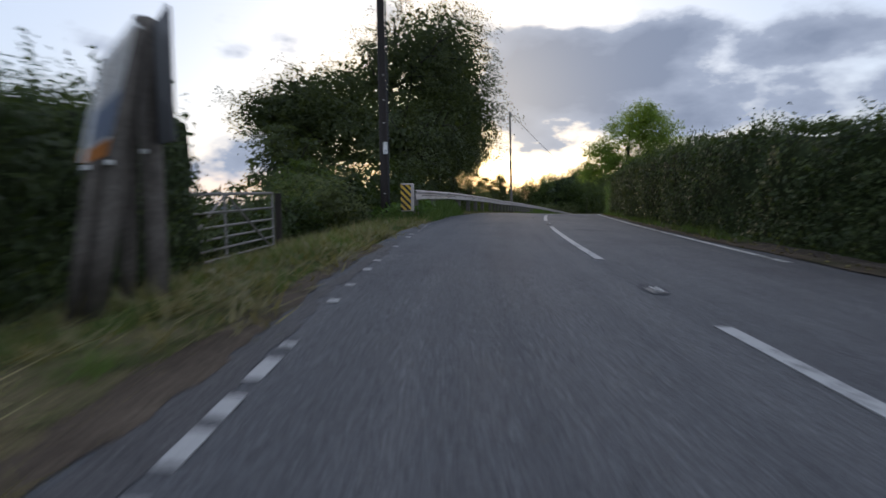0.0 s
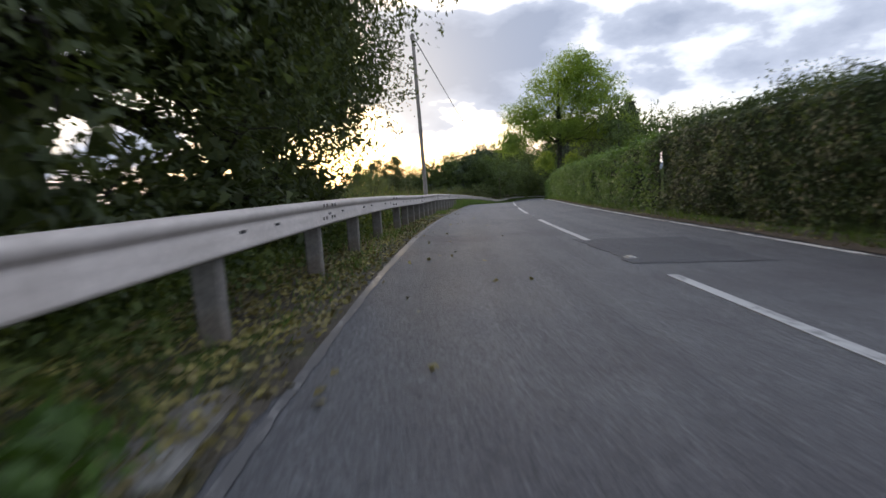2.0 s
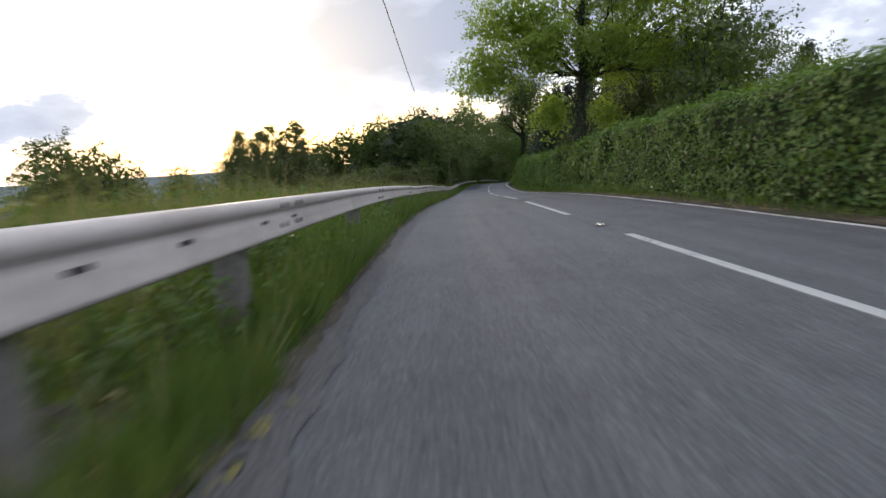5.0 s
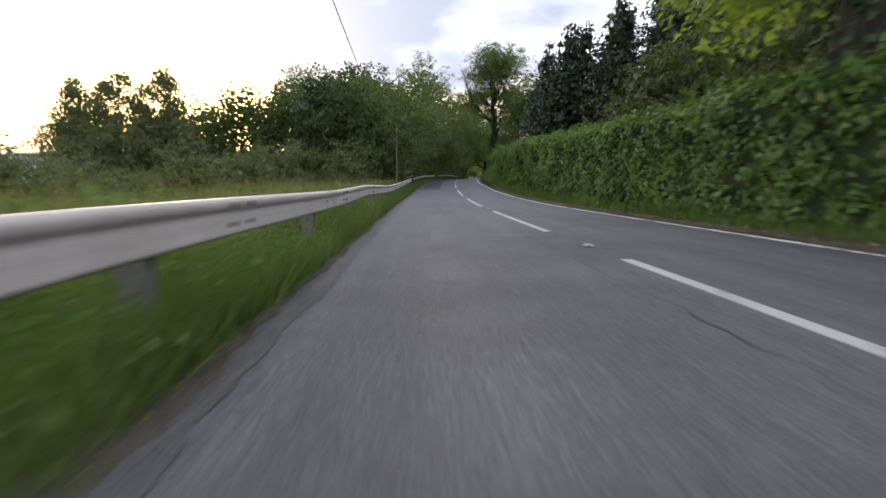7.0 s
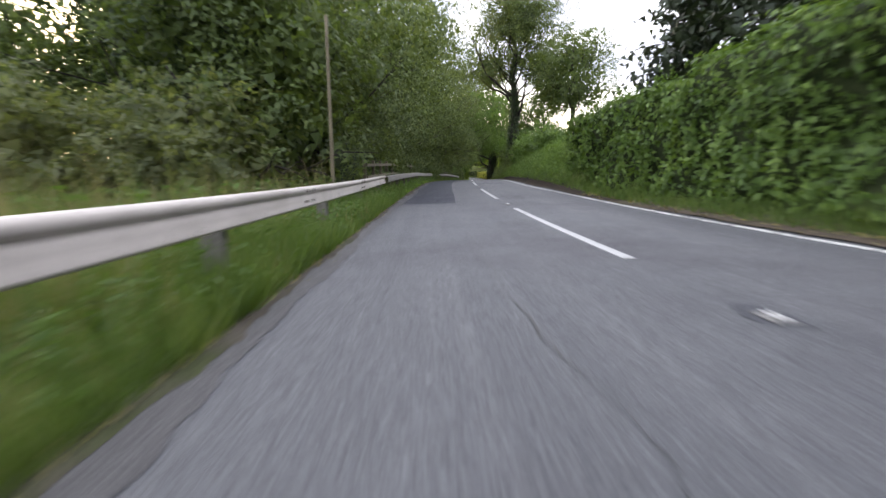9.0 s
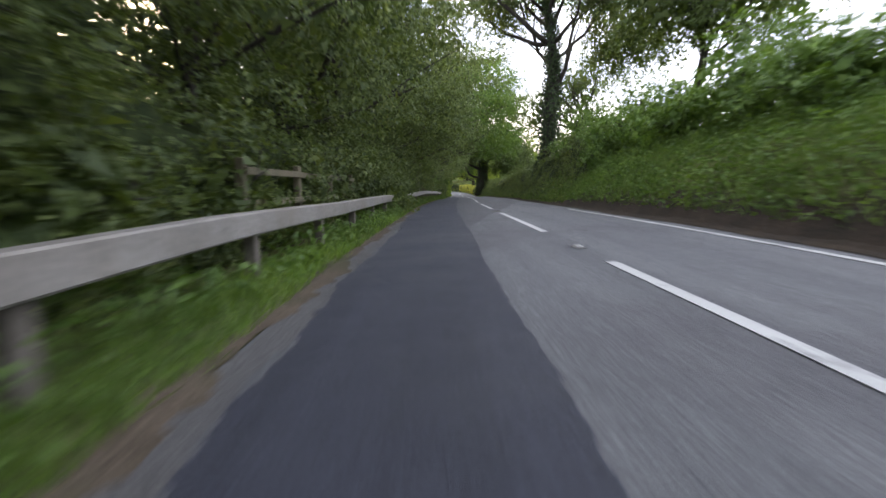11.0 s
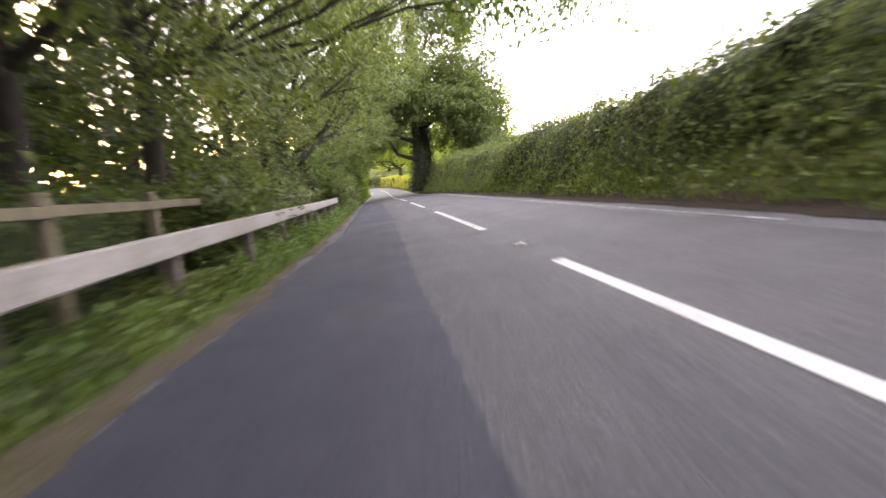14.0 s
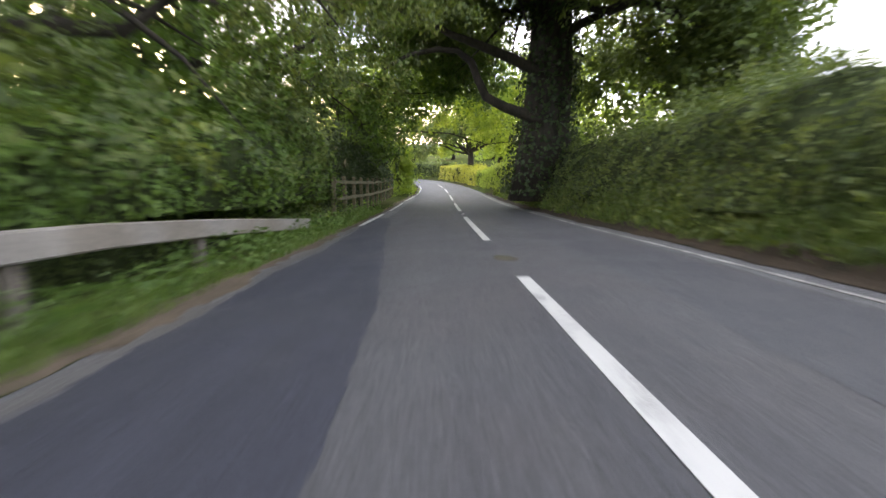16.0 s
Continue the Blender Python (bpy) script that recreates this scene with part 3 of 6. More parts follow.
def ragged(base, amp, scale, seed):
    """A side line that wanders."""
    def line(s):
        b = base(s) if callable(base) else base
        s = np.asarray(s, float)
        return b + amp * (np.sin(s * scale + seed) * 0.5 + np.sin(s * scale * 2.7 + seed * 2.1) * 0.3 + np.sin(s * scale * 7.1 + seed * 0.7) * 0.2
                          + np.sin(s * 19.7 + seed * 3.1) * np.sin(s * 5.3 + seed) * 0.28 + np.sin(s * 37.0 + seed * 1.3) * np.sin(s * 8.9) * 0.22)
    return line


make_ground()


def with_lane(ob, buf):
    """Stores each corner's across and along on the mesh, for bands along the lane."""
    at = ob.data.attributes.new("lane", "FLOAT_VECTOR", "POINT")
    at.data.foreach_set("vector", np.concatenate(buf.lane).astype(np.float32).ravel())
    return ob


def paving(name, buf, material, label, category):
    return with_lane(solo(name, buf, material, label, category, kind="structure"), buf)


paving("road", ribbon(-50, 250, ragged(left_edge, 0.05, 1.3, 1), ragged(right_edge, 0.05, 1.1, 4), 0.0), ASPHALT, "grey worn asphalt of a two-lane country road", "road")
paving("road_patch", ribbon(98, 186, ragged(lambda s: left_edge(s) + np.interp(s, [98, 118, 126, 148, 156], [0.25, 0.25, 0.08, 0.08, 0.25]), 0.07, 0.8, 2), ragged(lambda s: np.interp(s, [98, 176, 186], [-1.08, -1.10, -1.9]), 0.04, 0.45, 5), 0.006, 0.08, thick=0.008), ASPHALT_NEW, "strip of darker newer asphalt along the lane", "asphalt patch")
paving("road_patch", ribbon(24.7, 27.2, ragged(-0.12, 0.06, 2, 1), ragged(1.4, 0.10, 1.4, 2), 0.005, 0.08, thick=0.006), ASPHALT_DARK, "dark repair patch across the middle of the road", "asphalt patch")
# A mid-grey sheet darkens the road from 118 m on.
paving("road_patch", ribbon(118, 250, ragged(lambda s: np.interp(s, [118, 176, 186], [-1.2, -1.4, -2.0]), 0.07, 0.45, 5), ragged(lambda s: np.interp(s, [118, 134], [-1.1, 1.84]), 0.05, 0.6, 1), 0.0035, 0.12), ASPHALT_MID, "darker stretch of asphalt across the lane", "asphalt patch")
paving("road_patch", ribbon(164, 204, ragged(lambda s: np.interp(s, [164, 172, 204], [1.15, 0.78, 0.8]), 0.08, 0.5, 7), ragged(lambda s: np.interp(s, [164, 170, 204], [1.40, 1.72, 1.72]), 0.05, 0.6, 3), 0.006, 0.12), ASPHALT_DARK, "dark resurfaced band along the far lane", "asphalt patch")
paving("road_patch", ribbon(140.5, 143.2, ragged(1.1, 0.1, 2, 1), ragged(1.75, 0.12, 1.4, 2), 0.005, 0.2, thick=0.01), ASPHALT_EDGE, "pale mended trench in the asphalt", "asphalt patch")
LINES = (("dirt_margin", 100, 215, -0.13, 0.09, 0.10, 1, EARTH, "strip of brown dirt and dead grass at the road's edge", "earth"),
         ("gravel_margin", 98, 125, 0.06, 0.24, 0.05, 2, ASPHALT_EDGE, "pale crumbling edge of the asphalt", "road edge"),
         ("gravel_margin", 150, 200, 0.06, 0.22, 0.05, 2, ASPHALT_EDGE, "pale crumbling edge of the asphalt", "road edge"),
         ("dirt_margin", -10, 9.5, -0.10, 0.12, 0.06, 3, EARTH, "dark crumbling soil at the road's edge", "earth"),
         ("gravel_margin", -10, 10, 0.14, 0.28, 0.06, 4, ASPHALT_EDGE, "pale crumbling edge of the asphalt", "road edge"),
         ("dirt_margin", 124, 151, -0.20, 0.12, 0.08, 8, EARTH, "brown dirt and straw beside the dark asphalt", "earth"),
         ("dirt_margin", 37, 47, -0.95, 0.0, 0.09, 5, EARTH_MID, "bare soil under the guard rail", "earth"),
         ("dirt_margin", 20, 37, -0.95, 0.18, 0.05, 5, EARTH_MID, "leaf-strewn earth under the guard rail", "earth"),
         ("dirt_margin", 47, 99, -0.14, 0.05, 0.05, 7, EARTH_MID, "thin line of soil along the road's edge", "earth"),
         ("gravel_margin", 46, 99, 0.0, 0.20, 0.05, 9, ASPHALT_EDGE, "gritty crumbling edge of the asphalt", "road edge"))
for name, s0, s1, e0, e1, amp, k, mat, label, cat in LINES:
    solo(name, ribbon(s0, s1, ragged(lambda s: left_edge(s) + e0, amp, 0.9, 3 + k), ragged(lambda s: left_edge(s) + e1, amp, 1.7, 2 + k), (0.003 if name == "gravel_margin" else 0.0055) + 0.0003 * k, 0.06), mat, label, cat, kind="structure")
solo("verge", ribbon(-12, 17, ragged(lambda s: left_edge(s) - 0.06, 0.10, 0.9, 6), ragged(lambda s: left_edge(s) - 2.4, 0.3, 0.7, 2), 0.014, 0.1, lie=True), MOWN, "mown yellow-green turf of the verge", "verge", kind="structure")
solo("bank_foot", ribbon(97, 206, ragged(lambda s: right_edge(s) - 0.06, 0.07, 0.9, 3), ragged(lambda s: right_edge(s) + np.interp(s, [122, 130], [0.42, 0.20]), 0.10, 1.7, 2), 0.014, 0.12, lie=True), EARTH_DARK, "brown earth at the bank's foot, overhang's shade painted into its colour", "earth", kind="structure")
solo("dirt_margin", ribbon(-20, 97, ragged(lambda s: right_edge(s) - 0.10, 0.08, 0.7, 6), ragged(lambda s: right_edge(s) + 0.6, 0.05, 1.7, 2), 0.022, 0.4, lie=True), EARTH, "brown earth and litter at the foot of the hedge", "earth", kind="structure")


def make_cracks():
    """Tarry joints and open cracks that wander along the lanes."""
    for k, (s0, s1, d0, d1, w, mat) in enumerate(((76.5, 82.5, -1.95, -1.6, 0.006, BLACK), (63, 74, -0.5, -0.42, 0.005, ASPHALT_NEW), (28, 33, 0.75, 0.9, 0.006, BLACK), (122, 128, 1.1, 1.25, 0.007, ASPHALT_NEW), (150, 165, 1.34, 1.40, 0.035, ASPHALT_DARK), (158, 168, -0.95, -0.98, 0.008, ASPHALT_NEW), (86, 91, -1.15, -1.3, 0.006, BLACK))):
        mid = lambda s: np.interp(s, [s0, s1], [d0, d1])
        wide = lambda s: w * (0.6 + 0.4 * np.sin(s * 3.3 + k)) * np.clip((s - s0) / 1.0, 0.02, 1) * np.clip((s1 - s) / 1.0, 0.02, 1)
        line = ragged(mid, 0.06, 1.9, k)
        buf = ribbon(s0, s1, lambda s: line(s) - wide(s), lambda s: line(s) + wide(s), 0.0075, 0.12)
        with_lane(solo("crack", buf, mat, "dark wandering crack in the asphalt", "crack", "cracks in the road", "structure"), buf)


make_cracks()


def make_slabs():
    """Broken concrete footing that shows through the soil under the rail."""
    rng = np.random.default_rng(6)
    for s, d, ln, w in ((21.2, -2.92, 0.75, 0.26), (34.3, -3.12, 1.4, 0.30), (36.2, -3.12, 0.7, 0.26), (39.6, -3.06, 1.5, 0.36), (41.5, -3.08, 0.9, 0.30), (42.7, -2.92, 1.3, 0.30), (44.4, -3.05, 0.7, 0.25)):
        a = np.arange(11) * 2 * np.pi / 11
        rad = rng.uniform(0.78, 1.12, 11)
        q = np.sign(np.cos(a)) * np.abs(np.cos(a)) ** 0.6 * ln / 2 * rad, np.sign(np.sin(a)) * np.abs(np.sin(a)) ** 0.6 * w / 2 * rad
        top, low = place(s + q[0], d + q[1], 0.022), place(s + q[0] * 1.03, d + q[1] * 1.05, -0.03)
        solo("concrete_slab", Buf().add(np.concatenate([top, low]), [tuple(range(11))] + [(i, (i + 1) % 11, 11 + (i + 1) % 11, 11 + i) for i in range(11)]), CONCRETE, "pale broken concrete footing under the guard rail", "concrete slab", "broken concrete under the rail", "structure")


make_slabs()


def make_markings():
    for n in range(-2, 25):
        a, b = 9.0 * n, 9.0 * n + 6.0
        if n == 3:
            b -= 0.5
        if n == 11:
            b -= 0.5
        solo("centre_dash", ribbon(a, b, -0.052, 0.052, 0.008, 0.5, 0.007), PAINT, "white painted dash of the road's centre line", "road marking", "centre line", "structure")
    rng = np.random.default_rng(5)
    s = 3.0
    while s < 11.5:   # broken remains of the edge line
        k = rng.uniform(0.10, 0.26) if s < 5.3 else rng.uniform(0.05, 0.11)
        d = np.interp(s, [3, 6, 10, 12.4], [-2.36, -2.38, -2.48, -2.6])
        solo("edge_line_piece", ribbon(s, s + k, d - 0.04, d + 0.03, 0.008, 0.1, 0.006), PAINT, "broken piece of white edge line", "road marking", "broken edge line", "structure")
        s += k + (rng.uniform(0.05, 0.16) if s < 5.3 else rng.uniform(0.4, 1.3))
    solo("edge_line", ribbon(20.2, 37.5, ragged(-2.662, 0.006, 5, 1), ragged(lambda s: np.interp(s, [20, 24, 26, 34, 37.5], [-2.62, -2.60, -2.575, -2.59, -2.63]), 0.010, 6, 2), 0.0085, 0.05), PAINT_SCRAP, "worn white line along the railed edge of the road", "road marking", kind="structure")
    for a, b in ((37.62, 37.71), (37.84, 38.0), (38.08, 38.12), (38.3, 38.42), (38.5, 38.55), (38.86, 38.98), (39.5, 39.57), (40.3, 40.42)):
        solo("edge_line_piece", ribbon(a, b, ragged(-2.69 + 0.02 * math.sin(a * 9), 0.016, 15, a), ragged(-2.666 + 0.02 * math.sin(a * 9), 0.02, 14, a + 1), 0.0095, 0.02, 0.002), PAINT_OLD, "last worn scraps of the white edge line", "road marking", "broken edge line", "structure")
    for a, b in ((11.75, 12.0), (12.12, 12.55), (12.7, 12.84), (13.02, 13.5), (13.62, 13.75), (14.0, 14.6), (14.8, 15.2)):
        solo("edge_line_piece", ribbon(a, b, ragged(lambda s: np.interp(s, [12, 13.7, 15.4], [-2.55, -2.68, -2.68]), 0.006, 9, a), ragged(lambda s: np.interp(s, [12, 13.7, 15.4], [-2.52, -2.652, -2.655]), 0.010, 8, a + 2), 0.0095, 0.03, 0.002), PAINT_OLD, "worn piece of a white edge line", "road marking", "broken edge line", "structure")
    solo("edge_line", ribbon(9.6, 99, lambda s: np.interp(s, [9, 30, 60, 99], [2.42, 2.42, 2.36, 2.15]) - 0.045, lambda s: np.interp(s, [9, 30, 60, 99], [2.42, 2.42, 2.36, 2.15]) + 0.045, 0.008, 0.5, 0.006), PAINT_EDGE, "worn white line along the hedge side of the road", "road marking", kind="structure")
    solo("edge_line", ribbon(99, 124, lambda s: np.interp(s, [99, 106, 124], [2.15, 1.95, 1.98]) - 0.045, lambda s: np.interp(s, [99, 106, 124], [2.15, 1.95, 1.98]) + 0.045, 0.008, 0.5, 0.006), PAINT, "white line along the hedge side of the road", "road marking", kind="structure")
    solo("edge_line", ribbon(150, 205, 1.95, 2.005, 0.006, 0.5, 0.002), PAINT_OLD, "faded white line along the hedge side of the road", "road marking", kind="structure")
    for a, b in ((183.5, 188), (190, 196), (198, 203), (205, 220)):
        solo("edge_line", ribbon(a, b, lambda s: left_edge(s) + 0.10, lambda s: left_edge(s) + 0.19, 0.008, 0.5, 0.006), PAINT, "white piece of line along the railed edge of the road", "road marking", kind="structure")


make_markings()


RUBBER_PALE = surface("pale_rubber", (0.22, 0.21, 0.20), (0.36, 0.35, 0.33), scale=20.0, rough=0.7, bump=0.1)


def make_studs():
    """Reflecting studs let into the middle of each gap."""
    stud = thing("road_stud", (0, 0, 0), "cast-iron reflecting road stud with white rubber insert", "road stud", "studs of the centre line")
    part("casting", Buf().box(pose(0, 0, 0.003), 0.125, 0.19, 0.012, 0.005), IRON, stud)
    insert = part("insert", Buf().box(pose(0, 0, 0.012), 0.065, 0.10, 0.014, 0.005), RUBBER_PALE, stud, "pale rubber insert")
    for y in (-0.045, 0.045):
        for x in (-0.022, 0.022):
            part("reflector", Buf().tube([(x, y, 0.018), (x, y * 1.35, 0.018)], 0.008, 8), GLASS_EYE, insert, "small glass reflector")
    rng = np.random.default_rng(8)
    for n in range(0, 23):
        s = 9.0 * n + 7.1
        # worn, darker hollow round the stud
        a = np.arange(14) * 2 * np.pi / 14
        rad = rng.uniform(0.75, 1.25, 14)
        rim = place(s + 0.05 + np.sin(a) * 0.24 * rad, np.cos(a) * 0.12 * rad, 0.004)
        lost = n in (6, 13, 18, 19)
        solo("worn_hollow", Buf().add(rim, [tuple(range(14))]), EARTH_MID if lost else ASPHALT_EDGE if n == 15 else ASPHALT_DARK, "brown broken hollow where a stud has come out" if lost else "pale mended hollow in the asphalt round a stud" if n == 15 else "dark worn hollow in the asphalt round a stud", "asphalt patch", "worn hollows", "structure")
        if lost:
            continue
        at = place(s, 0.0, 0.004)
        m = Matrix.Translation(at) @ pose(0, 0, 0, degrees_slope(s), 0, -math.degrees(heading(s)))
        if n == 0:
            stud.matrix_world = m
        else:
            copy_thing(stud, m)


def degrees_slope(s):
    return float(np.interp(s, KNOTS_S, SLOPE))


def upright(s, d, u=0.0, turn=0.0):
    """A pose that stands upright at a place, x to the right of the road."""
    return Matrix.Translation(place(s, d, u)) @ pose(0, 0, 0, 0, 0, -math.degrees(float(heading(s))) + turn)


make_studs()


# ---- guard rails ----
def lin(*pts):
    a = np.array(pts, float)
    return lambda s: np.interp(s, a[:, 0], a[:, 1])


def sweep(profile, s0, s1, d, lift, ds=0.6, closed=False):
    """A rail profile (sideways, up) carried along the road; lift(s) raises it."""
    ss = np.linspace(s0, s1, max(2, int((s1 - s0) / ds) + 1))
    prof = np.array(profile, float)
    if closed:
        prof = np.concatenate([prof, prof[:1]])
    dd = d(ss) if callable(d) else np.full_like(ss, d)
    return Buf().grid(place(ss[:, None], dd[:, None] + prof[None, :, 0], lift(ss)[:, None] + prof[None, :, 1]))


def rail_one():
    """Steel beam rail on closely set posts, from the striped end plate."""
    side = lambda s: np.interp(s, [14.6, 17, 104], [-3.12, -3.10, -3.10])
    top = lin((14, 0.73), (30, 0.73), (34, 0.715), (38, 0.755), (45, 0.735), (52, 0.69), (60.5, 0.645), (62, 0.665), (66, 0.70), (72, 0.71), (76, 0.775), (78, 0.76), (82, 0.72), (100, 0.65), (104, 0.62))
    rail = thing("guard_rail", place(15, -3.1, 0), "galvanised steel crash barrier on steel posts beside the road", "guard rail")
    face = [(-0.085, -0.014), (-0.060, -0.003), (-0.030, 0.0), (-0.008, -0.010), (0.004, -0.030), (0.006, -0.052), (-0.004, -0.070), (-0.024, -0.082), (-0.026, -0.092), (-0.016, -0.110), (-0.008, -0.150), (-0.004, -0.190), (0.004, -0.208), (0.002, -0.222), (-0.014, -0.233), (-0.060, -0.238), (-0.085, -0.236)]
    prof = face + [(x - 0.005, z + (0.004 if z < -0.2 else -0.004 if z > -0.03 else 0.0)) for x, z in face[::-1]]
    s = 14.85
    beams = []
    while s < 101.0:
        e = min(s + 4.8, 101.6)
        beam = part("beam", sweep(prof, s, e + 0.05, lambda q, o=0.002 * (int(s) % 2): side(q) + o, top, 0.4, True), STEEL, rail, smooth=True)
        for k in (-0.22, -0.11, 0.11, 0.22):
            for h in (-0.045, -0.165):
                m = upright(min(e + k, 101.5), float(side(e)) + (0.006 if h > -0.1 else -0.006), float(top(e)) + h)
                part("bolt", Buf().tube([m @ Vector((-0.004, 0, 0)), m @ Vector((0.010, 0, 0))], 0.016, 8), STEEL_POST, beam)
        beams.append((s, e, beam))
        s = e
    for k in range(42):   # slots all along the first panel: black boxes for the dark holes
        q = 15.6 + k * 0.125
        part("slot", Buf().box(upright(q, float(side(q)) - 0.010, float(top(q)) - 0.128), 0.010, 0.09, 0.016, 0.0), BLACK, [x for a, e, x in beams if a <= q][-1])
    post = Buf().box(pose(0, 0, 0.0), 0.15, 0.10, 1.0, 0.014).mesh("post")
    post.materials.append(STEEL_POST)
    stations = [15.4, 17.7, 20.0, 22.2, 24.3, 26.15, 28.0, 30.25, 31.5, 32.67] + [33.84 + 1.13 * k for k in range(12)] + [47.75 + 3.77 * k for k in range(15)]
    for s in stations:
        ob = part("post", post, STEEL_POST, rail)
        m = upright(s, float(side(s)) - 0.14, float(top(s)) - 0.56)
        ob.matrix_local = Matrix.Translation(Vector(m.translation) - rail.location) @ m.to_3x3().to_4x4()
        # slots by the posts, again black boxes in place of dark holes
        for k in (0.2, 0.785) if 20.2 < s < 50 else (0.5,) if int(s) % 5 == 0 else ():
            slot = upright(s + k, float(side(s + k)) - 0.010, float(top(s + k)) - 0.128)
            part("slot", Buf().box(slot, 0.010, 0.085, 0.018, 0.0), BLACK, [x for a, e, x in beams if a <= s + k][-1])


def rail_two():
    """Box-section rail of the wooded stretch, ramped down to the ground at its end."""
    side = lambda s: np.interp(s, [101, 106, 160, 172, 183], [-3.02, -2.92, -2.90, -2.92, -3.0])
    top = lin((101, 0.62), (106, 0.61), (110, 0.575), (113, 0.58), (117, 0.535), (123, 0.565), (127, 0.525), (134, 0.60), (141, 0.67), (147, 0.66), (156, 0.69), (166, 0.69), (171, 0.66), (174, 0.62), (176.4, 0.57), (178.3, 0.48), (182.2, 0.25))
    rail = thing("guard_rail", place(102, -2.9, 0), "dull grey box-section crash barrier along the wooded lane", "guard rail")
    prof = [(-0.15, -0.010), (-0.14, 0.0), (-0.012, 0.0), (0.0, -0.012), (0.0, -0.165), (-0.012, -0.178), (-0.04, -0.178), (-0.04, -0.17), (-0.010, -0.166), (-0.008, -0.014), (-0.14, -0.008)]
    s = 101.2
    while s < 182.0:
        e = min(s + 4.8, 182.2)
        part("beam", sweep(prof, s, e + 0.04, lambda q, o=0.002 * (int(s) % 2): side(q) + o, top, 0.5, True), STEEL_OLD, rail)
        s = e
    post = Buf().box(pose(0, 0, 0), 0.10, 0.10, 1.0, 0.01).mesh("post")
    post.materials.append(POST_DARK)
    s = 102.0
    while s < 178.5:
        ob = part("post", post, POST_DARK, rail)
        m = upright(s, float(side(s)) - 0.085, float(top(s)) - 0.52)
        ob.matrix_local = Matrix.Translation(Vector(m.translation) - rail.location) @ m.to_3x3().to_4x4()
        s += 2.3


rail_one()
rail_two()


def end_plate():
    """Striped plate in a deep steel frame at the rail's end."""
    m = upright(14.62, -3.30, 0.55, 4.0)
    sign = thing("hazard_marker", m.translation, "black and yellow striped hazard plate on the guard rail's end", "road sign")
    part("frame", Buf().box(m @ pose(0.015, 0.03, 0), 0.295, 0.055, 0.64, 0.016), STEEL, sign)
    face = part("face", Buf().box(m @ pose(-0.02, -0.0145, 0), 0.235, 0.005, 0.585, 0.0), BLACK, sign, "black reflective face")
    lo, hi, x0, x1, rise = -0.29, 0.29, -0.137, 0.097, 0.235
    for k in range(6):
        z = -0.44 + k * 0.149
        # slanting band, cut off at the face's lower and upper edges
        band = []
        for t in np.linspace(0, 1, 13):
            y = z + rise * (1 - t)
            a, b = max(lo, min(hi, y)), max(lo, min(hi, y + 0.074))
            if b - a > 0.004:
                band.append((x0 + (x1 - x0) * t, a, b))
        if len(band) < 2:
            continue
        v = [m @ Vector((x, -0.0182, y)) for x, a, b in band for y in (a, b)]
        part("stripe", Buf().add([p[:] for p in v], [(2 * i, 2 * i + 2, 2 * i + 3, 2 * i + 1) for i in range(len(band) - 1)]), YELLOW, face, "yellow slanting stripe")
    part("bracket", Buf().box(m @ pose(0.10, 0.12, 0.02), 0.07, 0.16, 0.30, 0.015), STEEL, sign, "bent steel bracket")


end_plate()


# ---- trees, hedges, plants ----
FILL = 0.17


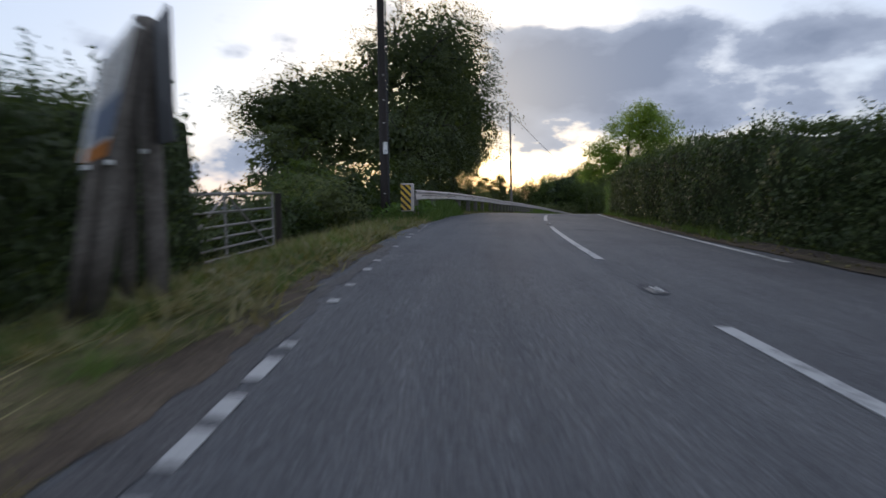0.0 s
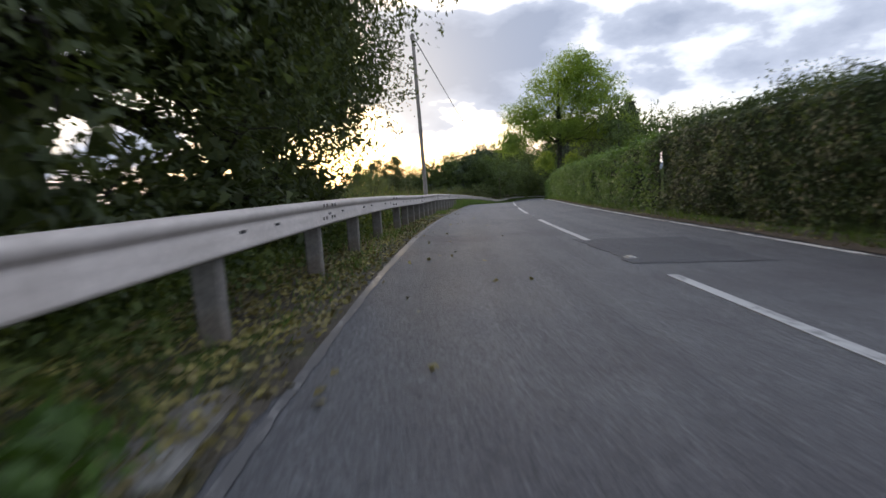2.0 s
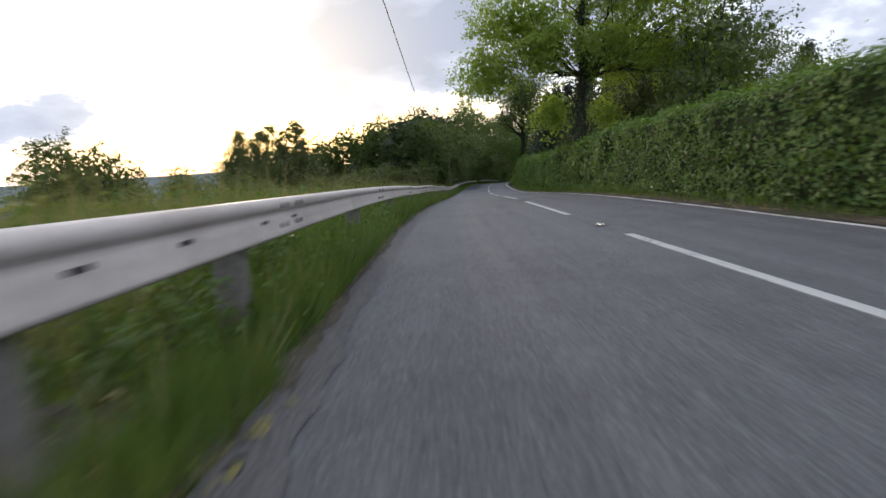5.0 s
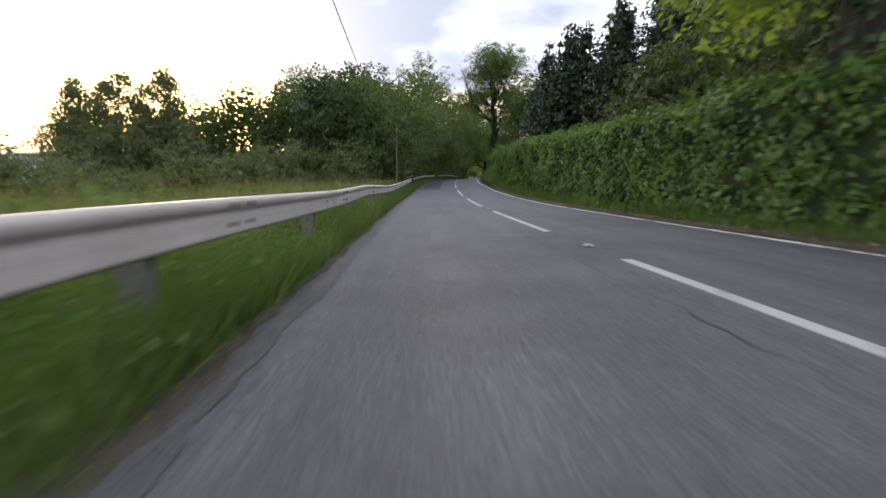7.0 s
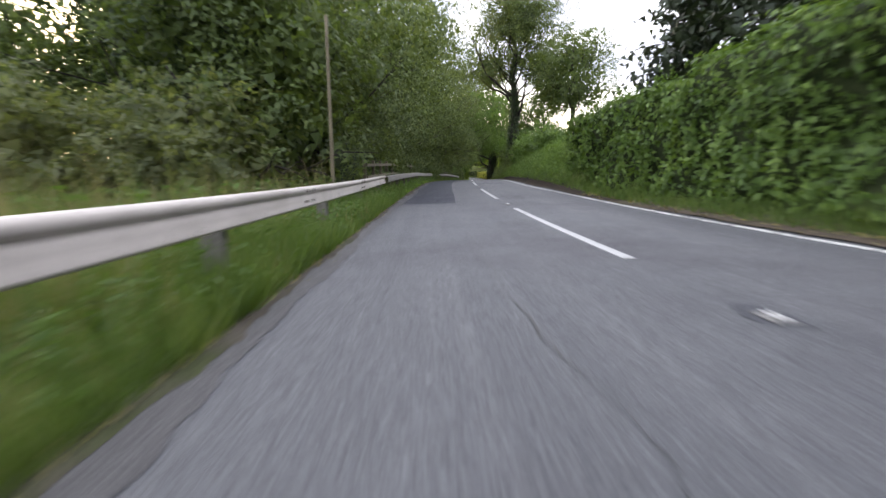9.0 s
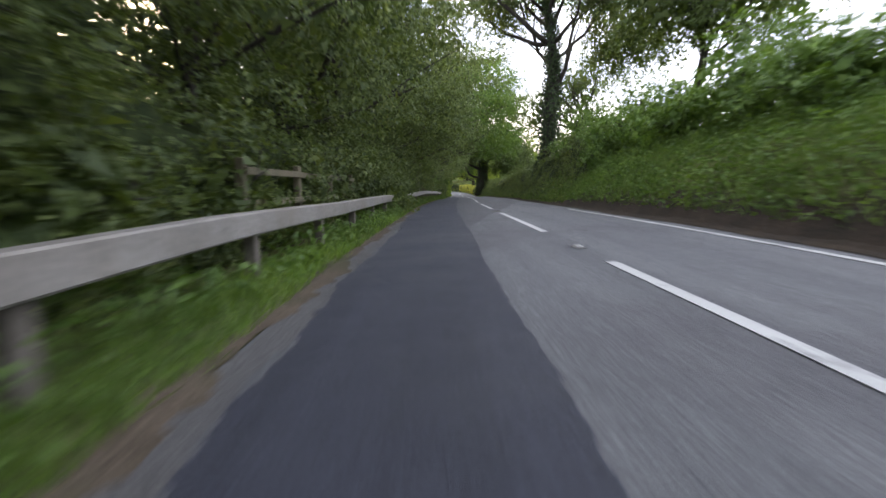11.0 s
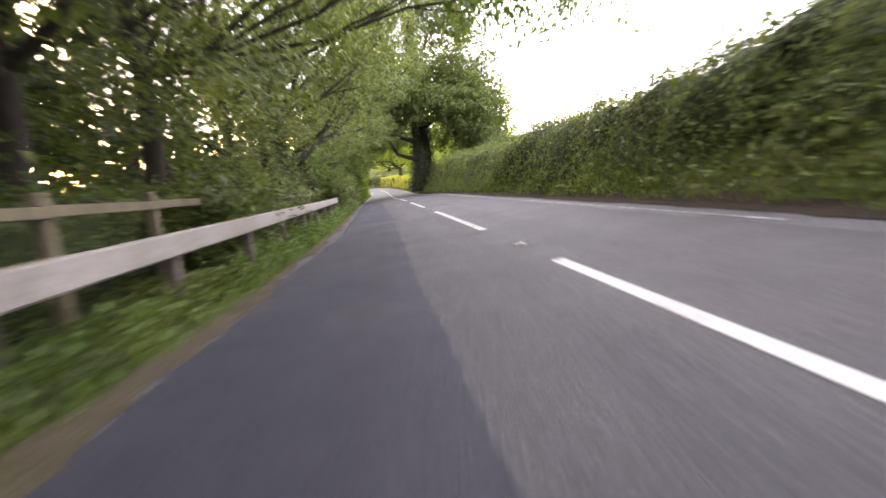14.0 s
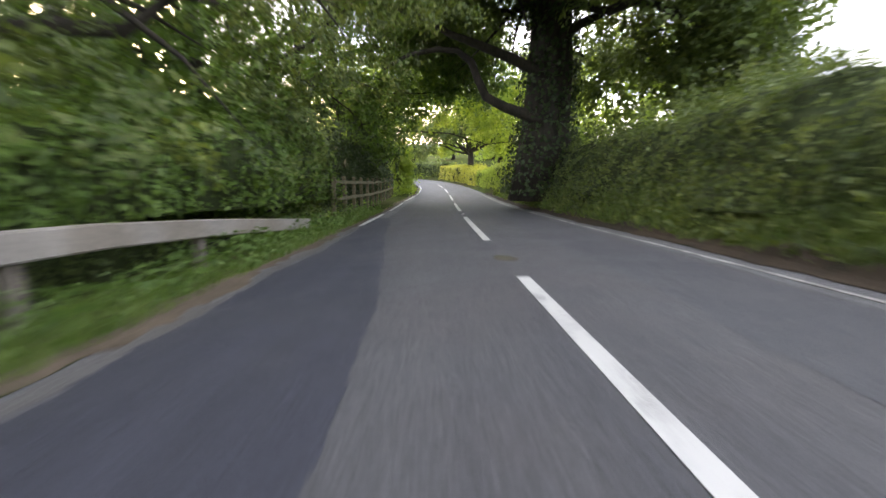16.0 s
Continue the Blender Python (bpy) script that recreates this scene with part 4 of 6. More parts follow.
def crown_leaves(blobs, leaf, per, rng, clump=0.55, hollow=0.55, up=0.35, droop=0.3, wide=0.55, seed=0, core=0.6, bunch=1.4):
    """Leaves in flat sprays over egg-shaped masses, bunched into boughs with hollows between:
    blobs of (centre, radii, number of sprays, leaf scale)."""
    out = []
    tops = []
    for c, r, n, f in blobs:
        big = 0.62 / max(0.6, float(np.mean(r)) ** 0.5)
        v = unit(rng.normal(size=(int(n * bunch), 3)))
        lump = soft_noise(*((c + v * r) * big).T, seed)
        order = np.argsort(-(lump + rng.normal(size=len(v)) * 0.28))[:n]   # the fullest places only
        v, lump = v[order], lump[order][:, None]
        k = rng.uniform(hollow, 1.02, (n, 1)) ** 0.55 * (1 + 0.20 * lump)
        cc = c + v * k * r
        tops.append(cc)
        cnt = rng.poisson(per / f ** 2, n) + 4
        idx = np.repeat(np.arange(n), cnt)
        size = clump * rng.uniform(0.65, 1.45, (n, 1))
        # each spray fans out from its twig and hangs a little
        way = unit(v * np.array([1, 1, 0.55]) + rng.normal(size=(n, 3)) * 0.45 + np.array([0, 0, -0.55 * droop]))
        side = unit(np.cross(way, rng.normal(size=(n, 3)) * 0.35 + np.array([0, 0, 1.0])))
        lift = np.cross(side, way)
        m = len(idx)
        along = rng.uniform(-0.9, 1.0, (m, 1))
        across = rng.normal(size=(m, 1)) * 0.48 * (1.15 - 0.6 * np.abs(along))
        high = rng.normal(size=(m, 1)) * 0.15 - 0.22 * along ** 2
        at = cc[idx] + size[idx] * (way[idx] * along * 1.05 + side[idx] * across + lift[idx] * high)
        nrm = lift[idx] * 0.9 + v[idx] * 0.45 + np.array([0, 0, up])
        out.append(leaf_quads(at, unit(nrm), leaf * f, rng, wide, 0.6, droop))
        # broad shaded leaves that close the heart of the mass
        girth = float(np.mean(r))
        broad = min(0.34, 0.14 + 0.08 * girth, max(0.21, leaf * f * 2.2))
        m = int(core * (40 + 60 * girth ** 1.5) * (0.34 / broad) ** 1.3)
        w = unit(rng.normal(size=(m, 3)))
        out.append(leaf_quads(c + w * rng.uniform(0.30, 0.74, (m, 1)) * r, w + rng.normal(size=(m, 3)) * 0.3, broad, rng, 0.85, 0.5, 0.3))
        m = int(len(idx) * FILL * f)   # larger overlapping leaves inside the mass
        j = rng.integers(0, n, m)
        inner = c + (cc[j] - c) * rng.uniform(0.2, 0.8, (m, 1)) + np.clip(rng.normal(size=(m, 3)), -1.3, 1.3) * clump * 0.6
        out.append(leaf_quads(inner, unit(cc[j] - c) + rng.normal(size=(m, 3)) * 0.5, leaf * (1.5 if f >= 1 else 1.35 * f), rng, 0.7, 0.9, droop))
    return np.concatenate(out), np.concatenate(tops)


def tree(name, s, d, height, blobs, trunk_r, leaf, per, leaf_mat, label, seed, bark=BARK, limbs=14, clump=0.55, hollow=0.55, lean=(0.0, 0.0), fork=0.45, category="tree", group="", ivy=0, droop=0.3, wide=0.55, distant=True, core=0.6, stout=1.0, bunch=1.4):
    """A tree at a place of the road: trunk with limbs to its leaf masses, and the crown.
    blobs: (along, across, up, radius along, across, up, clumps) from the foot."""
    rng = np.random.default_rng(seed)
    foot_u = float(ground_u(s, d)) - 0.1
    foot = place(s, d, foot_u)
    h = float(heading(s))
    ax, ay = np.array([math.sin(h), math.cos(h), 0]), np.array([math.cos(h), -math.sin(h), 0])
    world = [(foot + ax * b[0] + ay * b[1] + np.array([0, 0, b[2]]), np.array([max(b[3], b[4]) * 0.5 + min(b[3], b[4]) * 0.5] * 2 + [b[5]]) if abs(b[3] - b[4]) < 0.01 else np.abs(ax) * b[3] + np.abs(ay) * b[4] + np.array([0, 0, b[5]]), b[6], b[7] if len(b) > 7 else 1.0) for b in blobs]
    ob = thing(name, foot, label, category, group)
    quads, tops = crown_leaves(world, leaf, per, rng, clump, hollow, 0.35, droop, wide, seed, core, bunch)
    if distant:
        quads = np.stack([quads[:, 1] + (quads[:, 0] - quads[:, 2]) * 0.3, quads[:, 2], quads[:, 3] + (quads[:, 0] - quads[:, 2]) * 0.3], 1)
    wood = Buf()
    head = foot + ax * lean[0] + ay * lean[1] + np.array([0, 0, height * 0.86])
    k = np.linspace(0, 1, 9)[:, None]
    wob = rng.normal(size=(9, 3)) * np.array([0.12, 0.12, 0]) * np.sin(k * np.pi) * min(1.5, height / 8)
    spine = foot * (1 - k) + head * k + wob
    rad = trunk_r * (1 - 0.88 * k[:, 0] ** 0.9)
    rad[0] *= 1.35
    wood.tube(spine, rad, 12, True, 0.06, seed)
    bole, boughs = wood, []
    pick = tops[rng.choice(len(tops), min(limbs, len(tops)), replace=False)]
    for q in pick:
        z = np.clip((q[2] - foot[2]) / (height * 0.86) * rng.uniform(0.45, 0.75), fork * 0.6, 0.85)
        j = z * 8
        a = spine[int(j)] * (1 - j % 1) + spine[min(8, int(j) + 1)] * (j % 1)
        r0 = min(0.17, trunk_r * (1 - 0.88 * z ** 0.9) * rng.uniform(0.4, 0.65)) * stout
        w = np.linspace(0, 1, 7)[:, None]
        reach = float(np.linalg.norm(q - a))
        # out from the trunk first, then rising, with kinks
        knee = a + (q - a) * np.array([0.58, 0.58, 0.30]) + rng.normal(size=3) * 0.10 * reach
        limb = a * (1 - w) ** 2 + knee * 2 * w * (1 - w) + q * w ** 2 + rng.normal(size=(7, 3)) * 0.018 * reach * np.sin(w * np.pi)
        if trunk_r >= 0.3:   # heavy limbs are parts of their own
            wood = Buf()
            boughs.append(wood)
        wood.tube(limb, r0 * (1 - 0.85 * w[:, 0]) + 0.008, 6, False, 0.05, seed)
        for _ in range(3):
            b0 = limb[rng.integers(2, 6)]
            q2 = b0 + (q - b0) * rng.uniform(0.5, 1.0) + rng.normal(size=3) * clump * (1.4 if fork > 0.2 else 0.4)
            wood.tube([b0, (b0 + q2) / 2 + rng.normal(size=3) * 0.1, q2], [r0 * 0.35 + 0.006, r0 * 0.2 + 0.005, 0.005], 5, False)
    stem = part("trunk", bole, bark, ob, smooth=True)
    for bough in boughs:
        part("limb", bough, bark, stem, smooth=True)
    part("crown", quads_mesh("crown", quads, foot), leaf_mat, ob)
    if ivy:
        z = rng.uniform(0.0, 0.8, ivy) ** 1.2
        j = np.clip(z * 8, 0, 7.99)
        i = j.astype(int)
        c = spine[i] * (1 - (j - i))[:, None] + spine[i + 1] * (j - i)[:, None]
        a = rng.uniform(0, 2 * np.pi, ivy)
        nrm = np.stack([np.cos(a), np.sin(a), 0.2 + 0 * a], -1)
        rr = np.interp(z, k[:, 0], rad) + rng.uniform(0.0, 0.28, ivy)
        part("ivy", quads_mesh("ivy", leaf_quads(c + nrm * rr[:, None], nrm, 0.13, rng, 0.8, 0.7, 0.5), foot), LEAF_IVY, stem, "dark ivy climbing the trunk")
    return ob


def hedge(name, s0, s1, face, depth, top, leaf, density, leaf_mat, label, seed, rag=0.1, sprigs=0, flip=1, foot=0.1, low=None, round_=0.3, category="hedge", bare=0.0, lean=0.0, thin=False):
    """A clipped hedge along the road: dark filler sheet and a shell of leaves. face, top: functions of s. flip -1 for
    one left of the road; lean: metres back for each metre up.
    """
    rng = np.random.default_rng(seed)
    mid = (s0 + s1) / 2
    org = place(mid, float(face(mid)), 0)
    ob = thing(name, org, label, category)
    ss = np.arange(s0, s1 + 0.3, 0.5)

    def profile(s, v):
        """v 0..1 up the face and over the top: side, height, outward side, outward height."""
        f, t = face(s), top(s)
        lo = ground_u(s, f) + foot if low is None else np.full_like(f, low)
        run = (t - lo - round_) / ((t - lo - round_) + 1.57 * round_ + depth)
        arc = 1.57 * round_ / ((t - lo - round_) + 1.57 * round_ + depth)
        a = np.clip((v - run) / arc, 0, 1) * np.pi / 2
        k = np.clip((v - run - arc) / (1 - run - arc), 0, 1)
        up = lo + np.clip(v / run, 0, 1) * (t - lo - round_) + np.sin(a) * round_
        side = round_ * (1 - np.cos(a)) + k * depth + lean * (up - lo)
        return f + flip * side, up, -flip * np.cos(a), np.sin(a)

    def bumps(s, d, u, amp):
        return amp * (soft_noise(s * 0.55, d * 0.8, u * 0.8, seed) * 0.75 + soft_noise(s * 1.5, d * 1.6, u * 1.6, seed + 5) * 0.55 + soft_noise(s * 3.6, d * 3.6, u * 3.6, seed + 9) * 0.3)

    vv = np.linspace(0, 1, 12)
    S, V = np.meshgrid(ss, vv, indexing="ij")
    d, u, nd, nu = profile(S, V)
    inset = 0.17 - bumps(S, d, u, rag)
    part("dark_filler", Buf().grid(place(S, d - nd * inset, u - nu * inset)), HEDGE_FILLER, ob, "dark filler sheet for the twigs, hedge's inner shade in its colour", smooth=True)
    n = int((s1 - s0) * density * (float(np.mean(top(ss))) + depth))
    s = rng.uniform(s0, s1, n)
    v = rng.uniform(0, 1, n)
    d, u, nd, nu = profile(s, v)
    # leaves sit in bunches a hand or two across, with the dark filler between
    bunch = soft_noise(s * 4.2, d * 4.2, u * 4.2, seed + 3) * 0.7 + soft_noise(s * 1.3, d * 1.3, u * 1.3, seed + 4) * 0.5
    keep = bunch + rng.normal(size=n) * 0.30 > -0.42 + bare
    s, d, u, nd, nu, bunch = s[keep], d[keep], u[keep], nd[keep], nu[keep], bunch[keep]
    out = bumps(s, d, u, rag) + rng.exponential(0.055, len(s)) - 0.12 + 0.11 * bunch
    c = place(s, d + nd * out, u + nu * out)
    tip = place(s, d + nd * (out + 0.1), u + nu * (out + 0.1)) - c
    q = [leaf_quads(c, unit(tip) + np.array([0, 0, 0.25]), leaf, rng, 0.6, 0.9, 0.2)]
    if sprigs:
        # shoots that stand up over the clipped top
        s = rng.uniform(s0, s1, sprigs)
        k = rng.uniform(0, 1, sprigs)
        ln = rng.uniform(0.12, 0.5, sprigs) * (0.6 + 0.4 * np.sin(s * 1.7 + seed))
        base = place(s, face(s) + flip * (round_ * 0.6 + k * depth * 0.8), top(s) - 0.05)
        lean = np.stack([rng.normal(size=sprigs) * 0.3, rng.normal(size=sprigs) * 0.3, np.ones(sprigs)], -1)
        for j in np.linspace(0.05, 1, 9):
            q.append(leaf_quads(base + lean * (ln * j)[:, None] + rng.normal(size=(sprigs, 3)) * 0.02, rng.normal(size=(sprigs, 3)), leaf * 0.75, rng, 0.5, 0.8, 0.0))
    q = np.concatenate(q)
    if thin:
        q = np.stack([q[:, 1] + (q[:, 0] - q[:, 2]) * 0.3, q[:, 2], q[:, 3] + (q[:, 0] - q[:, 2]) * 0.3], 1)
    part("leaves", quads_mesh("leaves", q, org), leaf_mat, ob)
    return ob


def stuff_leaves(name, s, d, u, size, mat, label, category, rng, droop=0.3, wide=0.6, up=0.6):
    """Low broad-leaved plants as one mass."""
    c = place(s, d, u)
    n = rng.normal(size=(len(s), 3)) * 0.5 + np.array([0, 0, up])
    me = quads_mesh(name, leaf_quads(c, unit(n), size, rng, wide, 0.8, droop))
    return tagged(part(name, me, mat), label, category, "", "stuff")


def grass(name, s0, s1, d0, d1, per_m2, height, mat, label, seed, width=0.011, lean=0.35):
    """Grass over a strip; d0, d1: functions of s."""
    rng = np.random.default_rng(seed)
    span = abs(float(np.mean(d1(np.linspace(s0, s1, 9)) - d0(np.linspace(s0, s1, 9)))))
    n = int((s1 - s0) * span * per_m2)
    s = rng.uniform(s0, s1, n)
    k = rng.uniform(0, 1, n)
    # tufts
    keep = (np.sin(s * 3.1 + seed) + np.sin(s * 1.3 + k * 7) + rng.normal(size=n)) > -1.0
    s, k = s[keep], k[keep]
    d = d0(s) * (1 - k) + d1(s) * k
    me = quads_mesh(name, blade_quads(place(s, d, ground_u(s, d) - 0.01), height * (0.75 + 0.25 * np.sin(s * 1.1 + seed))[:, None], width, rng, lean))
    return tagged(part(name, me, mat), label, "grass", "", "stuff")


# ---- right side: clipped hedge, trees behind it ----
hedge("hedge", 4.5, 33, lin((4, 3.35), (14, 3.05), (33, 2.95)), 0.8, lin((4, 1.75), (10, 1.85), (16, 2.05), (24, 2.12), (33, 2.15)), 0.08, 560, LEAF_HEDGE_DARK, "tall dark green field hedge with stray shoots on top", 11, 0.17, 1300, bare=0.1, thin=True)
hedge("hedge", 33, 62, lin((33, 2.98), (62, 2.95)), 0.8, lin((33, 2.1), (42, 1.98), (50, 2.0), (62, 2.08)), 0.083, 560, LEAF_HEDGE, "closely clipped bright green hedge beside the road", 12, 0.08, 0)
hedge("hedge", 62, 105, lin((62, 3.05), (104, 3.1), (112, 3.3)), 0.9, lin((62, 2.12), (72, 2.2), (80, 2.42), (88, 2.62), (96, 2.6), (112, 2.45)), 0.13, 300, LEAF_HEDGE, "green leafy hedge grown out over the verge", 13, 0.30, 260)

tree("ash_tree", 71.5, 4.0, 13.0, [(0, 0.6, 10.4, 3.3, 3.3, 2.7, 190), (0, 3.9, 9.2, 2.9, 2.9, 2.4, 140), (0.5, -3.0, 8.0, 2.3, 2.3, 1.9, 110), (0, -4.3, 5.6, 1.7, 1.7, 1.3, 64), (0, 5.2, 6.4, 2.1, 2.1, 1.7, 80), (0, 2.0, 12.3, 2.5, 2.5, 1.4, 90), (-0.6, -1.8, 6.6, 2.0, 2.0, 1.0, 70), (-1.0, 0.8, 6.6, 1.8, 1.8, 0.9, 50), (0.5, -1.4, 3.8, 0.9, 0.9, 0.8, 26), (0.6, 1.3, 3.6, 0.8, 0.8, 0.6, 16), (0, 2.2, 6.6, 2.4, 2.4, 1.5, 80)], 0.36, 0.16, 60, LEAF_LIME, "tall ash tree with open pale green crown behind the hedge", 21, limbs=24, clump=0.66, hollow=0.4, fork=0.8, ivy=1500, core=0.0, stout=0.5)

for k, (s, d, h, r) in enumerate(((68, 9.0, 8.0, 2.6), (74, 8.4, 6.4, 2.4), (77, 7.4, 5.6, 2.1), (82, 9.0, 8.8, 2.8), (79, 14, 9.0, 3.2), (88, 20, 9.0, 3.4), (93, 27, 9.5, 3.5), (70, 24, 7.0, 3.0), (84, 6.8, 5.4, 1.9))):
    tree("broadleaf_tree", s, d, h, [(0, 0, h * 0.62, r, r, h * 0.36, 75), (0.6, -0.8, h * 0.36, r * 0.8, r * 0.8, h * 0.24, 34)], 0.2, 0.17, 40, LEAF_OAK if d < 8.5 else LEAF_WOOD, "dark green broadleaf tree standing behind the hedge", 30 + k, limbs=8, clump=0.6, core=1.0, group="trees behind the hedge")


def fir(s, d, h, r, seed):
    """Conifer: straight trunk with tiers of drooping needle sprays."""
    rng = np.random.default_rng(seed)
    foot = place(s, d, float(ground_u(s, d)) - 0.1)
    ob = thing("fir_tree", foot, "tall dark conifer standing behind the hedge", "tree", "conifers behind the hedge")
    wood = Buf().tube([foot, foot + np.array([0, 0, h * 0.5]), foot + np.array([0, 0, h])], [0.22, 0.13, 0.02], 8, True, 0.05, seed)
    out = []
    for z in np.arange(h * 0.08, h * 0.99, 0.38):
        reach = r * (1 - z / h) ** 0.62 + 0.15
        n = max(6, int(8 * reach))
        for a in rng.uniform(0, 2 * np.pi, n):
            ln = reach * rng.uniform(0.6, 1.12)
            way = np.array([math.cos(a), math.sin(a), -0.22 + 0.35 * z / h])
            p0 = foot + np.array([0, 0, z + rng.uniform(-0.15, 0.15)])
            if rng.uniform() < 0.25:
                wood.tube([p0, p0 + way * ln * 0.9], [0.022, 0.006], 4, False)
            k = rng.uniform(0.15, 1.0, int(9 * ln + 4))
            c = p0 + way * (k * ln)[:, None] + rng.normal(size=(len(k), 3)) * 0.10
            out.append(leaf_quads(c, np.array([0, 0, 1.0]) + rng.normal(size=(len(k), 3)) * 0.4, 0.40, rng, 0.42, 0.5, 0.5))
    z = rng.uniform(0.05, 0.92, 620)   # dense shaded growth round the trunk
    a = rng.uniform(0, 2 * np.pi, 620)
    way = np.stack([np.cos(a), np.sin(a), 0 * a], -1)
    out.append(leaf_quads(foot + way * (r * (1 - z) ** 0.62 * rng.uniform(0.25, 0.7, 620))[:, None] + np.array([0, 0, 1.0]) * (z * h)[:, None], way + rng.normal(size=(620, 3)) * 0.3, 0.52, rng, 0.7, 0.5, 0.8))
    part("trunk", wood, BARK, ob)
    quads = np.concatenate(out)
    part("crown", quads_mesh("crown", np.stack([quads[:, 1], quads[:, 2], quads[:, 3]], 1), foot), LEAF_FIR, ob)


for k, (s, d, h, r) in enumerate(((97, 6.6, 9.4, 2.3), (99, 8.0, 10.0, 2.3), (98, 9.8, 10.8, 2.4), (96, 11.8, 11.4, 2.6), (95, 14.2, 12.2, 2.7), (91, 10.6, 10.8, 2.6), (89, 13.4, 11.4, 2.7), (99, 30, 9.6, 2.6), (87, 10.6, 10.0, 2.5), (101.5, 6.2, 8.8, 2.2), (93, 8.4, 9.6, 2.3), (84, 12.5, 10.5, 2.6), (76.5, 11.0, 7.8, 2.1))):
    fir(s, d, h, r * 1.22, 60 + k)

# ---- left side, first stretch: sign, hedge, gate, bushes, poles, big dark tree ----
hedge("hedge", -8, 9.0, lin((-8, -4.3), (6, -4.5), (9.0, -4.8)), 1.2, lin((-8, 1.45), (5, 1.4), (7, 1.45), (7.8, 1.62), (8.9, 1.6)), 0.085, 480, LEAF_HEDGE_DARK, "overgrown dark hedge behind the wooden sign posts", 14, 0.2, 420, flip=-1, thin=True)


def field_gate():
    """Seven-bar steel gate hung between posts."""
    a, b = place(8.35, -5.0, 0), place(11.7, -5.12, 0)
    ob = thing("field_gate", (a + b) / 2, "galvanised seven-bar steel field gate, shut", "gate")
    lo, hi = -0.46, 0.57
    zs = [lo, lo + 0.13, lo + 0.27, lo + 0.42, lo + 0.58, lo + 0.78, hi]
    up = np.array([0, 0, 1.0])
    for z in zs:
        part("bar", Buf().tube([a + up * z, b + up * z], 0.024 if z in (lo, hi) else 0.018, 8), STEEL_OLD, ob)
    for k in (0.0, 0.5, 1.0):
        c = a * (1 - k) + b * k
        part("upright", Buf().tube([c + up * (lo - 0.02), c + up * (hi + 0.01)], 0.020, 8), STEEL_OLD, ob)
    mid = (a + b) / 2
    for c in (a, b):
        part("brace", Buf().tube([mid + up * hi + np.array([0.02, 0, 0]), c + up * lo + np.array([0.02, 0, 0])], 0.017, 8), STEEL_OLD, ob)
    for c, s in ((a, 8.2), (b, 11.86)):
        m = upright(s, -5.1, 0.15)
        solo("gate_post", Buf().tube([m @ Vector((0, 0, -0.75)), m @ Vector((0.01, 0, 0.42))], 0.06, 10, True, 0.04), BARK, "weathered round wooden gate post", "gate post", "gate posts")


field_gate()


def old_sign():
    """Two panels set in a V on four leaning round posts."""
    spots = ((5.95, -3.88, 6.10, -3.65, 1.45, 0.05), (5.94, -3.76, 6.22, -3.54, 1.66, 0.062), (6.37, -3.83, 6.45, -3.78, 1.30, 0.05), (6.30, -3.57, 6.52, -3.69, 1.82, 0.068))
    ob = thing("wooden_sign", place(6.2, -3.8, 0.05), "two-faced sign board on four leaning weathered wooden posts", "sign")
    foot = []
    for s, d, s2, d2, h, r in spots:
        a, b = place(s, d, -0.15), place(s2, d2, h)
        k = np.linspace(0, 1, 5)[:, None]
        part("post", Buf().tube(a * (1 - k) + b * k, r, 12, True, 0.03, int(s * 100)), POST_DARK, ob, smooth=True)
        foot.append((a, b))

    def panel(name, c, thick, mat, label, under=None):
        n = unit(np.cross(c[1] - c[0], c[3] - c[0])) * thick
        return part(name, Buf().add(list(c) + [p + n for p in c], [(0, 1, 2, 3), (7, 6, 5, 4), (0, 4, 5, 1), (1, 5, 6, 2), (2, 6, 7, 3), (3, 7, 4, 0)]), mat, under or ob, label)

    front = [place(5.70, -3.429, 0.877), place(5.419, -3.333, 0.823), place(5.467, -3.242, 1.297), place(5.739, -3.241, 1.572)]
    sheet = panel("front_panel", front, 0.018, WHITE, "pale faded front panel")
    out = unit(np.cross(front[1] - front[0], front[3] - front[0]))

    def band(z0, z1, side):
        lo = [front[0] * (1 - z) + front[3] * z for z in (z0, z1)]
        hi = [front[1] * (1 - z) + front[2] * z for z in (z0, z1)]
        return [p + out * side for p in (lo[0], hi[0], hi[1], lo[1])]

    for side in (-0.004, 0.022):
        panel("blue_band", band(0.16, 0.5, side), 0.002, BLUE, "faded blue printed band", sheet)
        panel("orange_band", band(0.0, 0.13, side), 0.002, ORANGE, "orange printed band", sheet)
    panel("back_panel", [place(6.53, -3.65, 0.99), place(5.97, -3.20, 0.98), place(6.04, -3.23, 1.76), place(6.61, -3.69, 1.79)], 0.018, GREY_BACK, "dark back of the second panel")
    for (a, b), zs in zip(foot, ((0.6, 0.9), (0.55, 0.95), (0.6,), (0.55, 0.96))):
        for z in zs:
            c = a * (1 - z) + b * z
            m = Matrix.Translation(c) @ pose(0, 0, 0, 0, 0, 8)
            part("clip", Buf().box(m @ pose(0.0, -0.085, 0), 0.05, 0.012, 0.03, 0.003), WHITE, ob, "small metal clip")


old_sign()


